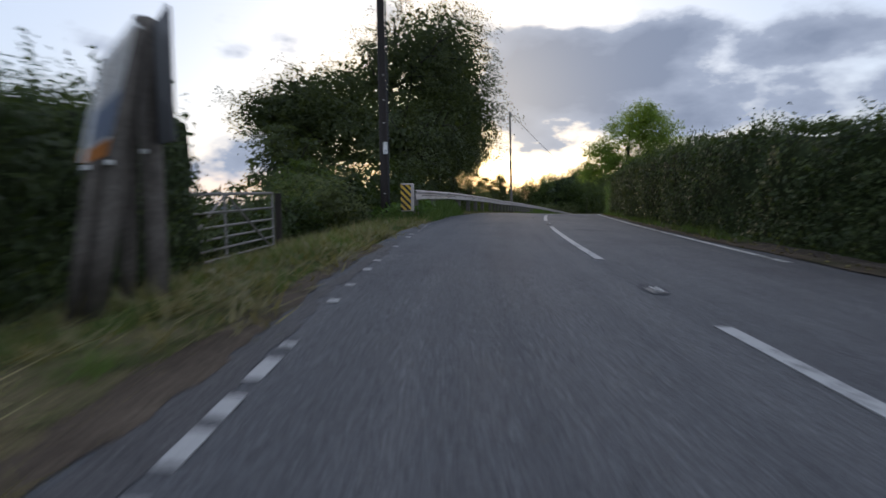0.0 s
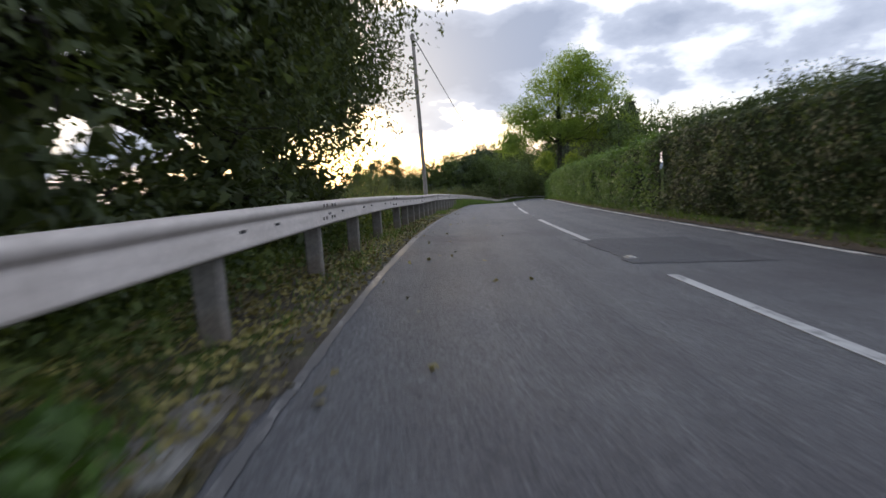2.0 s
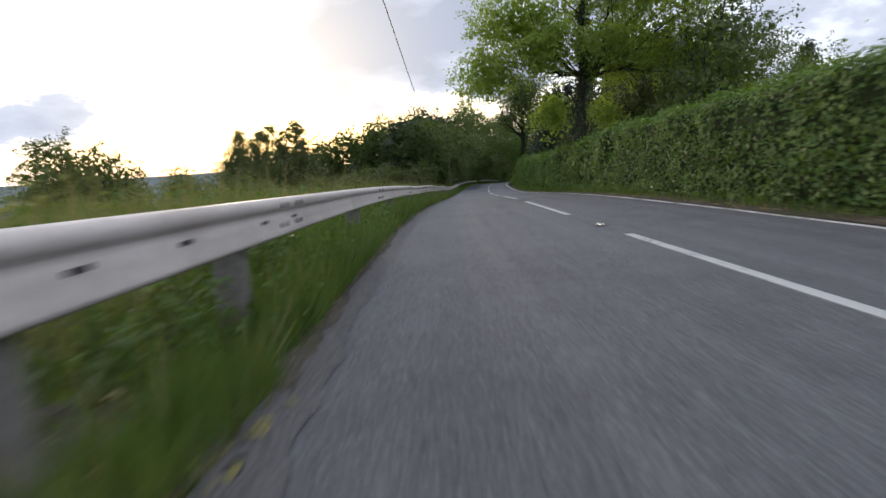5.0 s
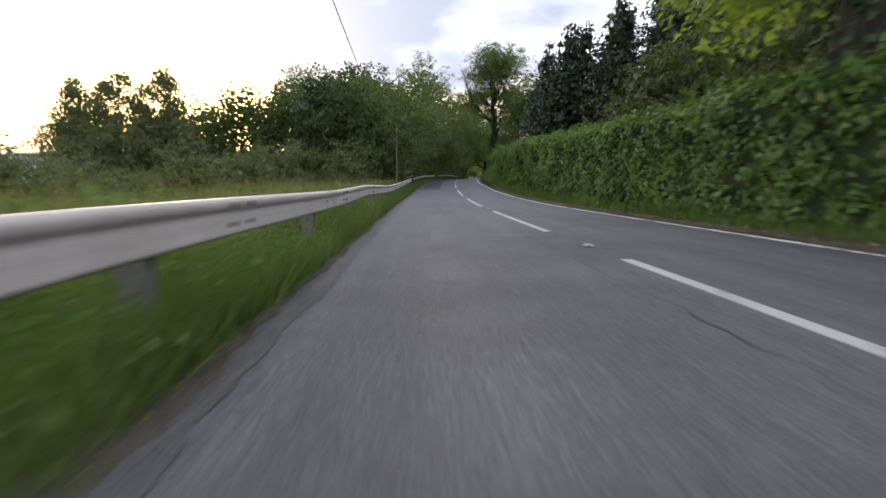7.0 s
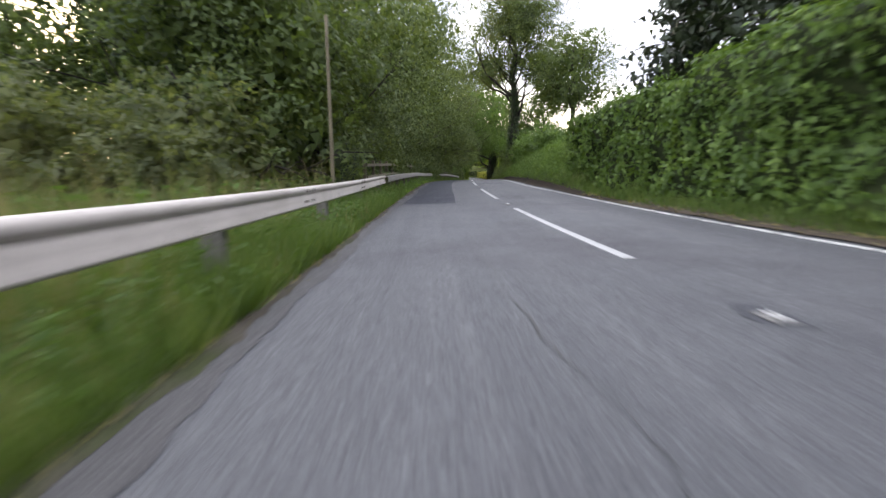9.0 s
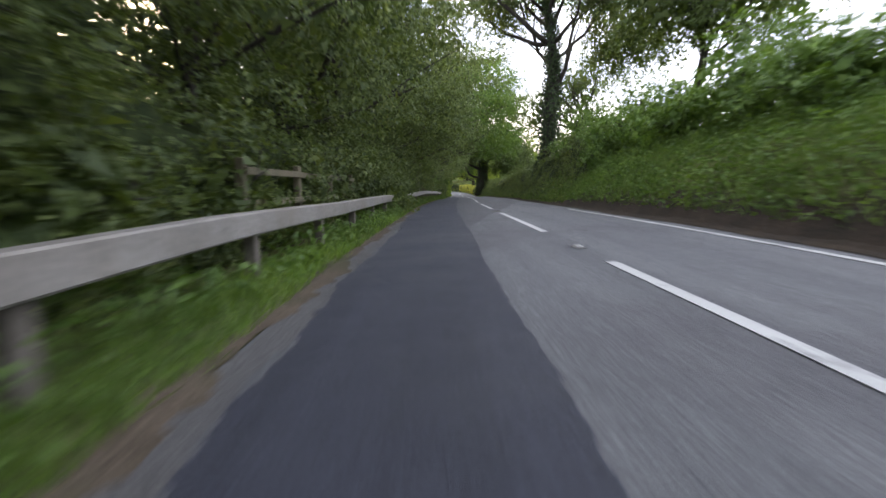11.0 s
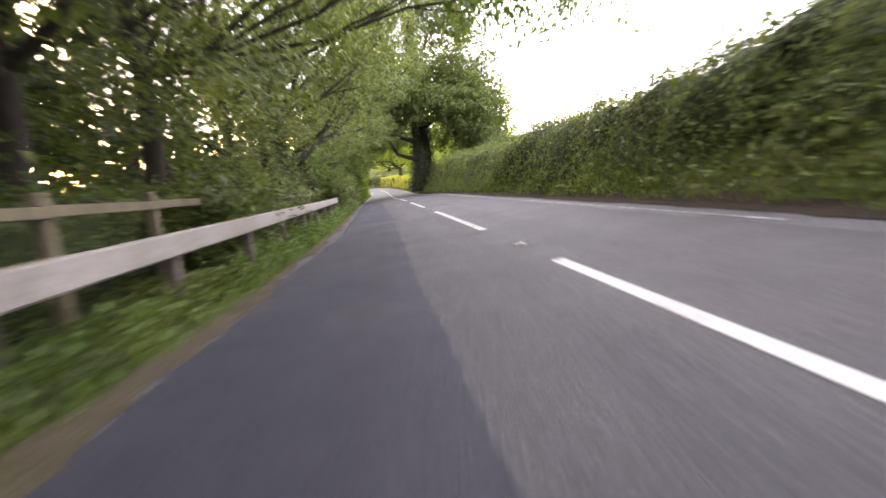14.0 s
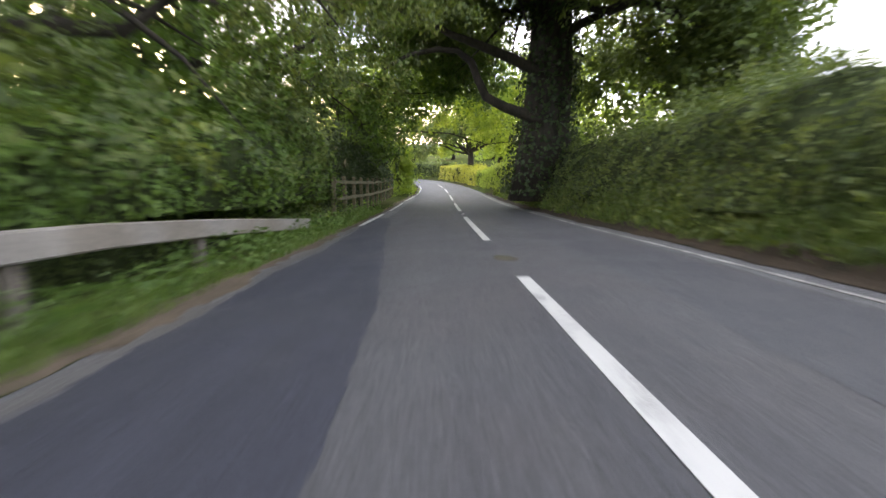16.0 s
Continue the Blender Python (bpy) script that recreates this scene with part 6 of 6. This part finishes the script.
stuff_leaves("bank_plants", s_, d_, ground_u(s_, d_) + rng1.exponential(0.12, n), 0.10, LEAF_LANE, "ivy and low plants at the foot of the bank hedge", "bank plants", rng1)
grass("bank_grass", 127, 203, lambda s: right_edge(s) + 0.14, lambda s: right_edge(s) + 0.85, 330, 0.40, GRASS_BLADE, "long grass at the foot of the bank hedge", 59, 0.012, 0.5)
grass("bank_grass", 100, 130, lambda s: right_edge(s) + 0.25, lambda s: right_edge(s) + 3.4, 420, 0.34, GRASS_BLADE, "long grass on the roadside bank", 51, 0.014)
for k, (s, d, r, h) in enumerate(((118.0, 4.7, 1.1, 1.7), (120.4, 4.6, 1.4, 2.3), (122.6, 4.4, 1.3, 1.9), (125.5, 4.5, 1.3, 1.8), (128.5, 4.6, 1.4, 1.9), (131.5, 4.5, 1.4, 2.9), (134.4, 4.6, 1.4, 3.0), (126.9, 3.7, 0.8, 1.7), (116.5, 5.2, 1.0, 1.2), (130.0, 6.4, 1.5, 2.6), (133.5, 6.8, 1.7, 3.8), (140.0, 6.2, 1.7, 3.4), (144.5, 5.8, 1.6, 2.8))):
    bush(s, d, r, h, LEAF_HEDGE, 260 + k, "rounded green bush on top of the bank", 0.11, 40, 40, group="bushes on the bank")
tree("ivy_clad_tree", 137.3, 3.75, 16.0, [(0, 0.0, 13.0, 4.8, 4.8, 3.9, 380), (-0.5, 2.6, 9.4, 2.8, 2.8, 2.0, 130), (1.5, -2.8, 9.6, 2.8, 2.8, 2.2, 90), (-2.5, -0.5, 14.0, 3.0, 3.0, 2.6, 70), (2.5, 4.2, 7.4, 2.6, 2.6, 2.2, 100)], 0.42, 0.17, 60, LEAF_LANE, "tall tree with ivy-clad trunk on top of the bank", 23, limbs=13, clump=0.7, hollow=0.3, ivy=5200, fork=0.42, core=0.45, stout=1.0)
tree("bank_tree", 129.8, 8.0, 11.0, [(0, 0, 7.4, 3.0, 3.0, 2.6, 130), (0, -1.2, 5.0, 2.4, 2.4, 1.7, 66), (-2.0, 1.0, 5.0, 2.4, 2.4, 1.7, 60), (2.4, 0.8, 8.0, 2.6, 2.6, 2.4, 70)], 0.22, 0.18, 42, LEAF_WOOD, "broadleaf tree standing back on the bank", 24, limbs=14)
tree("bank_tree", 147.0, 7.4, 9.0, [(0, 0, 5.6, 2.8, 2.8, 2.2, 90), (1.0, -2.2, 4.0, 2.2, 2.2, 1.8, 70)], 0.2, 0.16, 42, LEAF_WOOD, "broadleaf tree standing back on the bank", 25, limbs=12)
oak = tree("great_oak", 190.0, 2.78, 21.0, [(0, 0.6, 9.6, 5.2, 5.2, 4.2, 170), (0, 0.4, 15.0, 5.2, 5.2, 4.0, 130), (0.5, 0.0, 19.5, 4.4, 4.4, 2.6, 80), (0, 4.6, 8.0, 3.6, 3.6, 3.8, 150), (-1.0, 4.2, 13.0, 3.6, 3.6, 3.4, 90), (-1.5, -4.4, 8.6, 3.8, 3.8, 2.8, 100), (0, -5.4, 14.0, 4.0, 4.0, 3.6, 90), (-4.0, 3.0, 5.8, 2.2, 2.2, 2.0, 70), (3.0, -3.2, 6.2, 3.2, 3.2, 1.6, 60), (-1.0, 5.0, 5.2, 2.5, 2.5, 2.2, 90), (-2.4, 4.2, 3.4, 2.2, 2.2, 1.3, 60), (4.0, 3.4, 4.6, 3.0, 3.0, 2.4, 60), (-4.2, 0.2, 6.8, 2.4, 2.4, 1.6, 70), (-2.6, 2.4, 7.4, 2.4, 2.4, 2.0, 110), (-2.6, -2.0, 8.4, 2.6, 2.6, 1.8, 110), (-3.4, -4.6, 7.6, 2.6, 2.6, 1.6, 90), (0.5, -2.6, 6.6, 2.2, 2.2, 1.2, 60)], 0.92, 0.20, 72, LEAF_WOOD, "great old oak with thick dark ivy-clad trunk on the bank", 26, limbs=8, clump=0.7, hollow=0.35, ivy=7000, fork=0.55, core=0.0)

stem = [c for c in oak.children if c.name.startswith("trunk")][0]
for bough in (((2.75, 2.7), (2.1, 2.95), (1.4, 3.2), (0.8, 3.5), (0.55, 4.0), (0.35, 4.5), (-0.1, 4.82), (-0.7, 4.85), (-1.5, 4.7), (-2.3, 4.3)), ((2.75, 4.1), (1.6, 4.62), (0.6, 5.0), (-0.3, 5.3), (-1.2, 5.75), (-2.2, 6.1)), ((2.75, 4.9), (3.5, 5.5), (4.4, 5.9), (5.6, 6.5))):
    k = np.linspace(0, 1, len(bough))
    path = np.array([place(189.6 - 0.5 * q, d, u) for q, (d, u) in zip(k, bough)])
    part("limb", Buf().tube(path, 0.19 - 0.14 * k, 9, True, 0.10, 4), BARK, stem, smooth=True)


def post_and_rail(s0, s1, d, label, seed, tops=(1.02, 0.64), step_m=1.9):
    """Wooden fence of posts and flat rails."""
    ob = thing("wooden_fence", place((s0 + s1) / 2, d, 0), label, "fence", "fences of the lane")
    n = int((s1 - s0) / step_m) + 1
    rng = np.random.default_rng(seed)
    for k in range(n):
        s = s0 + (s1 - s0) * k / (n - 1)
        part("post", Buf().box(upright(s, d - 0.06, 0.36, rng.uniform(-4, 4)) @ pose(0, 0, 0, rng.uniform(-1.5, 1.5), rng.uniform(-1.5, 1.5), 0), 0.10, 0.12, 1.52, 0.012), WOOD, ob)
    for u in tops:
        for k in range(n - 1):
            a, b = s0 + (s1 - s0) * k / (n - 1), s0 + (s1 - s0) * (k + 1) / (n - 1)
            pa, pb = place(a - 0.04, d + 0.015, u - 0.05 + rng.uniform(-0.012, 0.012)), place(b + 0.04, d + 0.015, u - 0.05 + rng.uniform(-0.012, 0.012))
            w = pb - pa
            m = Matrix.Translation((pa + pb) / 2) @ Vector(w).to_track_quat("Y", "Z").to_matrix().to_4x4()
            part("rail", Buf().box(m, 0.035, float(np.linalg.norm(w)), 0.09, 0.006), WOOD, ob)


post_and_rail(101.7, 111.2, -3.72, "weathered post-and-rail fence close behind the barrier", 1)
post_and_rail(115.5, 122.5, -3.75, "weathered post-and-rail fence close behind the barrier", 2)
post_and_rail(148.4, 167.0, -3.75, "weathered post-and-rail fence close behind the barrier", 3, step_m=1.85)
post_and_rail(186.5, 204.0, -3.35, "old wooden fence at the lane's edge under trees", 4, (1.0, 0.55), 1.5)

for k, (a, b) in enumerate(((37.95, 38.12), (38.3, 38.75), (40.3, 40.8), (43.6, 45.2), (46.0, 47.2))):
    grass("edge_grass", a, b, lambda s: left_edge(s) - 0.36, lambda s: left_edge(s) + 0.0, 5200, 0.17, GRASS_BLADE, "tuft of grass at the crumbling edge under the rail", 90 + k, 0.009)
grass("edge_straw", 124, 152, lambda s: left_edge(s) + 0.10, lambda s: left_edge(s) - 0.18, 380, 0.08, GRASS_DRY, "flattened pale straw along the asphalt's edge", 67, 0.009, 1.5)
# beyond the great oak
for k, (s, d, r, h) in enumerate(((187.5, -5.0, 1.3, 4.6), (190.5, -4.7, 1.3, 5.0), (193.5, -4.5, 1.3, 5.4), (196.5, -4.3, 1.3, 5.6), (199.5, -4.2, 1.3, 5.6), (202.5, -4.2, 1.2, 5.0))):
    bush(s, d, r, h, LEAF_IVY, 270 + k, "dark ivy-covered bush behind the wooden fence", 0.12, 56, 40)
tree("lane_tree", 195, -6.5, 12.5, [(0, 0, 7.6, 3.2, 3.2, 2.8, 150), (0, 4.6, 7.6, 3.6, 3.6, 2.4, 190), (0, 2.2, 5.0, 2.2, 2.0, 1.8, 110), (0, 6.6, 6.6, 2.6, 2.6, 1.7, 110), (0, 3.6, 11.0, 3.6, 3.6, 2.6, 150)], 0.28, 0.17, 56, LEAF_HEDGE, "leafy tree reaching across the lane", 281, core=0.0, fork=0.95, stout=0.6, limbs=12, group="trees along the lane")
g = float(ground_u(188, -6.6))
tree("lane_tree", 188, -6.6, 13.0 - g, [(0, 0.4, 8.4 - g, 3.0, 2.8, 2.6, 90, 1.15), (0.4, 3.6, 8.2 - g, 2.8, 2.4, 1.8, 110, 1.0), (0.8, 5.6, 10.6 - g, 3.2, 3.0, 2.2, 90, 1.2)], 0.24, 0.155, 26, LEAF_LANE, "leafy tree leaning over the lane behind the rail", 283, core=0.0, limbs=8, clump=0.48, hollow=0.4, group="trees along the lane", lean=(0.3, 0.5), droop=0.4)
# Backlight on this tree is put into its lime leaf colour.
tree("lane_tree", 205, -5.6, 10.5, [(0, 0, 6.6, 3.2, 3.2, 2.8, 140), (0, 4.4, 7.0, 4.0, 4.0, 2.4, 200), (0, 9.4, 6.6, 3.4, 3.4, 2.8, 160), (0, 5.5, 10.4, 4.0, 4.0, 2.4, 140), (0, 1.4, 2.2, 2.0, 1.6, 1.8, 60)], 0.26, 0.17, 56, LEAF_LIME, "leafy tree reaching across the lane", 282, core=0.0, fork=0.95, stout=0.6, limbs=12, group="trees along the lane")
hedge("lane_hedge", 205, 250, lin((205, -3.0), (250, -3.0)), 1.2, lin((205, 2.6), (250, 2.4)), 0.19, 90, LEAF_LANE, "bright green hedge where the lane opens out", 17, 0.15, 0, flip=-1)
# The light on this hedge is in the lime colour itself.
hedge("lane_hedge", 192.5, 213, lambda s: right_edge(s) + 0.3, 1.2, lin((192, 2.0), (198, 2.1), (206, 1.95), (213, 1.4)), 0.11, 260, LEAF_LIME, "lime green hedge beyond the oak, light painted into its leaf colour", 20, 0.22, 0, lean=0.25)
hedge("lane_hedge", 213, 232, lambda s: right_edge(s) + 0.2, 1.4, lin((213, 1.35), (218, 1.65), (232, 1.7)), 0.13, 190, LEAF_SUNLIT, "hedge where the lane opens out, evening light painted into its leaf colour", 18, 0.2, 0)
hedge("lane_hedge", 232, 250, lin((232, 2.1), (250, 2.1)), 1.6, lin((232, 2.0), (250, 2.0)), 0.2, 80, LEAF_LANE, "green hedge at the far end of the lane", 19, 0.14, 0)
tree("roadside_tree", 221, 3.0, 8.5, [(0, -0.6, 4.4, 3.4, 3.4, 1.3, 150), (0, -3.2, 4.0, 1.8, 1.8, 0.9, 44), (0, 2.4, 4.4, 2.4, 2.4, 1.3, 70), (0, -0.4, 6.4, 3.0, 3.0, 1.6, 110)], 0.34, 0.15, 60, LEAF_WOOD, "spreading tree with short trunk above the hedge", 283, limbs=16)
# Some of these get the lime colour in place of backlight.
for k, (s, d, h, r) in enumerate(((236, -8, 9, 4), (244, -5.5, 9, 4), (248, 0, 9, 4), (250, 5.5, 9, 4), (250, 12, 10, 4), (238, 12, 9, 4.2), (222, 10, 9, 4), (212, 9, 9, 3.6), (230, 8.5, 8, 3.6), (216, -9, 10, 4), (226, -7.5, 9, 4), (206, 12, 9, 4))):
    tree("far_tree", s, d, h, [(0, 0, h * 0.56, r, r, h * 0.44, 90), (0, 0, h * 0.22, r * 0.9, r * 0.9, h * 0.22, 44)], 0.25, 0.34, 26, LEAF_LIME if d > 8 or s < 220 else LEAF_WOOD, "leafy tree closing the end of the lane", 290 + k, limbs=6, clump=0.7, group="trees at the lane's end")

# Lit bush: the sunlight is its brighter leaf colour.
bush(206.5, -2.85, 0.75, 4.0, LEAF_LIME, 396, "ivy-clad bush at the lane's edge, sunlight painted into its leaf colour", 0.11, 60, 40)

# ---- verges ----
grass("verge_grass", -2, 16.5, lambda s: left_edge(s) + 0.06, lambda s: left_edge(s) - 2.3, 1050, 0.085, GRASS_DRY, "short mown yellowish grass of the verge", 43, 0.009, 1.0)
grass("verge_grass", -2, 16.5, lambda s: left_edge(s) - 0.08, lambda s: left_edge(s) - 2.4, 950, 0.12, GRASS_BLADE, "short green grass of the verge", 44, 0.009, 0.8)
rngh = np.random.default_rng(64)
hay_s, hay_e = np.repeat(rngh.uniform(-1, 16, 420), 30), np.repeat(rngh.uniform(0.0, 2.2, 420), 30)
hay_s, hay_e = hay_s + rngh.normal(size=len(hay_s)) * 0.09, hay_e + rngh.normal(size=len(hay_s)) * 0.09
hay_d = left_edge(hay_s) - hay_e
tagged(part("mown_hay", quads_mesh("mown_hay", blade_quads(place(hay_s, hay_d, ground_u(hay_s, hay_d) + 0.03), 0.24, 0.016, rngh, 2.2)), GRASS_DRY), "tangled mown hay lying on the verge", "grass", "", "stuff")
rngt = np.random.default_rng(57)
tuft_s, tuft_e = rngt.uniform(-1, 15, 210), rngt.uniform(0.1, 2.2, 210)
ts, te = np.repeat(tuft_s, 55) + rngt.normal(size=210 * 55) * 0.06, np.repeat(tuft_e, 55) + rngt.normal(size=210 * 55) * 0.06
td = left_edge(ts) - te
tagged(part("grass_tufts", quads_mesh("grass_tufts", blade_quads(place(ts, td, ground_u(ts, td)), 0.17, 0.010, rngt, 0.7)), GRASS_BLADE), "taller green tufts left in the mown verge", "grass", "", "stuff")
grass("rank_grass", 14.9, 20.5, lambda s: left_edge(s) + 0.10, lambda s: left_edge(s) - 1.4, 1300, 0.60, GRASS_BLADE, "long rank grass under the guard rail", 45, 0.013, 0.45)
grass("rank_grass", 20.5, 29, lambda s: left_edge(s) - 0.02, lambda s: left_edge(s) - 1.4, 90, 0.26, GRASS_BLADE, "long rank grass under the guard rail", 54, 0.014, 0.45)
grass("edge_straw", -1, 14, lambda s: left_edge(s) + 0.16, lambda s: left_edge(s) - 0.15, 1200, 0.08, GRASS_DRY, "flattened pale straw over the crumbling soil", 61, 0.009, 1.5)
grass("edge_straw", 12, 24, lambda s: left_edge(s) + 0.14, lambda s: left_edge(s) - 0.15, 900, 0.10, GRASS_DRY, "flattened pale straw along the asphalt's edge", 55, 0.009, 1.6)
grass("rank_grass", 27, 48, lambda s: left_edge(s) - 0.1, lambda s: left_edge(s) - 1.4, 90, 0.22, GRASS_BLADE, "sparse grass tufts under the guard rail", 46, 0.014, 0.5)
grass("dry_stalks", 46, 101, lambda s: left_edge(s) - 0.05, lambda s: left_edge(s) - 1.0, 60, 0.52, GRASS_DRY, "pale seeding stalks among the rank grass", 62, 0.010, 0.3)
grass("rank_grass", 20, 34, lambda s: left_edge(s) + 0.12, lambda s: left_edge(s) - 0.30, 420, 0.13, GRASS_BLADE, "yellow-green grass creeping over the edge line", 63, 0.012, 0.7)
grass("rank_grass", 46, 101, lambda s: left_edge(s) - 0.03, lambda s: left_edge(s) - 0.42, 1500, 0.44, GRASS_BLADE, "dense grass standing against the guard rail", 60, 0.013, 0.35)
grass("rank_grass", 47, 101, lambda s: left_edge(s) - 0.02, lambda s: left_edge(s) - 1.3, 620, 0.46, GRASS_BLADE, "long green grass under the guard rail", 47, 0.014, 0.4)
grass("fresh_grass", 103, 126, lambda s: left_edge(s) - 0.05, lambda s: left_edge(s) - 0.55, 900, 0.20, GRASS_FRESH, "bright fresh grass at the road's edge", 65, 0.013, 0.6)
grass("rank_grass", 100, 190, lambda s: left_edge(s) - 0.03, lambda s: left_edge(s) - 0.75, 760, 0.20, GRASS_BLADE, "bright green grass under the barrier of the lane", 48, 0.012, 0.6)
grass("edge_straw", 46, 100, lambda s: left_edge(s) + 0.13, lambda s: left_edge(s) - 0.16, 900, 0.10, GRASS_DRY, "flattened pale straw along the asphalt's edge", 66, 0.009, 1.5)
grass("edge_straw", 100, 200, lambda s: left_edge(s) + 0.08, lambda s: left_edge(s) - 0.22, 420, 0.08, GRASS_DRY, "flattened pale straw along the asphalt's edge", 56, 0.009, 1.6)
grass("hedge_foot_grass", 60, 101, lambda s: right_edge(s) + 0.3, lambda s: right_edge(s) + 0.75, 420, 0.50, GRASS_BLADE, "rank dark grass along the hedge's foot", 58, 0.014, 0.4)
grass("hedge_foot_grass", 12, 100, lambda s: right_edge(s) + 0.15, lambda s: right_edge(s) + 0.6, 300, 0.30, GRASS_BLADE, "grass growing along the hedge's foot", 49, 0.014, 0.4)
rng2 = np.random.default_rng(52)


def weeds(name, s0, s1, e0, e1, n, hi, size, label, mat=LEAF_WEED):
    s = rng2.uniform(s0, s1, n)
    d = left_edge(s) - rng2.uniform(e0, e1, n)
    tall = np.sin(s * 1.7) * 0.3 + 0.8
    stuff_leaves(name, s, d, ground_u(s, d) + rng2.uniform(0.02, 1, n) ** 1.4 * hi * tall, size, mat, label, "weeds", rng2)


weeds("roadside_weeds", 15.0, 21, 0.05, 1.6, 6500, 0.46, 0.09, "nettles and docks under the guard rail")
# The darker lane leaf colour replaces the shade behind the rail here.
weeds("roadside_weeds", 21, 48, 0.55, 1.8, 9500, 0.46, 0.075, "weeds behind the guard rail posts, shade put into their dark colour", LEAF_LANE)
cs, ce = np.repeat(rng2.uniform(47, 101, 1500), 18), np.repeat(rng2.uniform(0.1, 1.1, 1500), 18)
ch = np.repeat(rng2.uniform(0.12, 0.44, 1500), 18)
cs, ce = cs + rng2.normal(size=len(cs)) * 0.07, ce + rng2.normal(size=len(cs)) * 0.06
cd = left_edge(cs) - ce
stuff_leaves("leafy_weeds", cs, cd, ground_u(cs, cd) + ch * rng2.uniform(0.3, 1.05, len(cs)), 0.048, LEAF_WEED, "bright leafy weeds in clumps under the rail", "weeds", rng2, 0.4)
weeds("roadside_weeds", 48, 101, 0.05, 1.7, 20000, 0.42, 0.05, "green weeds under the guard rail")
weeds("roadside_weeds", 100, 190, 0.10, 0.75, 18000, 0.34, 0.065, "green weeds under the barrier of the lane")
s_ = rng2.uniform(125, 152, 16000)
d_ = left_edge(s_) - rng2.uniform(0.18, 0.8, len(s_))
stuff_leaves("roadside_weeds", s_, d_, ground_u(s_, d_) + rng2.uniform(0.02, 1, len(s_)) * (0.25 + 0.09 * np.sin(s_ * 2.1)), 0.062, LEAF_LANE, "dark broad-leaved weeds crowding the barrier", "weeds", rng2, 0.6)
n = 5200
s_ = rng2.uniform(124.2, 128.2, n)
d_ = left_edge(s_) - 0.05 - rng2.uniform(0.0, 0.6, n)
stuff_leaves("roadside_weeds", s_, d_, ground_u(s_, d_) + rng2.uniform(0.02, 1, n) * (0.42 + 0.10 * np.sin(s_ * 4.0)), 0.055, LEAF_LANE, "dark nettles standing before the crash barrier", "weeds", rng2, 0.6)
n = 10500
s_ = np.where(rng2.uniform(0, 1, n) < 0.75, rng2.uniform(20, 34, n), rng2.uniform(34, 47, n))
d_ = left_edge(s_) - rng2.uniform(-0.14, 1.1, n)
stuff_leaves("leaf_litter", s_, d_, ground_u(s_, d_) + 0.042, 0.048, LITTER, "yellow and brown fallen leaves under the rail", "leaf litter", rng2, 0.0, 0.7, 3.0)
s_ = rng2.uniform(19, 46, 70)
d_ = left_edge(s_) + 0.15 + rng2.exponential(0.5, 70)
stuff_leaves("fallen_leaves", s_, d_, 0.012 + 0 * s_, 0.06, LITTER, "a few yellow leaves blown onto the asphalt", "leaf litter", rng2, 0.0, 0.7, 3.0)
n = 5200
s_ = rng2.uniform(46, 100, n)
d_ = left_edge(s_) + 0.06 - np.abs(rng2.normal(size=n)) * 0.12 + rng2.normal(size=n) * 0.05
stuff_leaves("leaf_litter", s_, d_, ground_u(s_, d_) + 0.016, 0.035, LITTER, "straw and brown leaf scraps along the crumbling edge", "leaf litter", rng2, 0.0, 0.7, 3.0)
n = 2600
s_ = rng2.uniform(0, 100, n)
d_ = right_edge(s_) + rng2.uniform(-0.06, 0.55, n)
stuff_leaves("leaf_litter", s_, d_, ground_u(s_, d_) + 0.04, 0.06, LITTER, "brown fallen leaves along the hedge's foot", "leaf litter", rng2, 0.0, 0.7, 3.0)
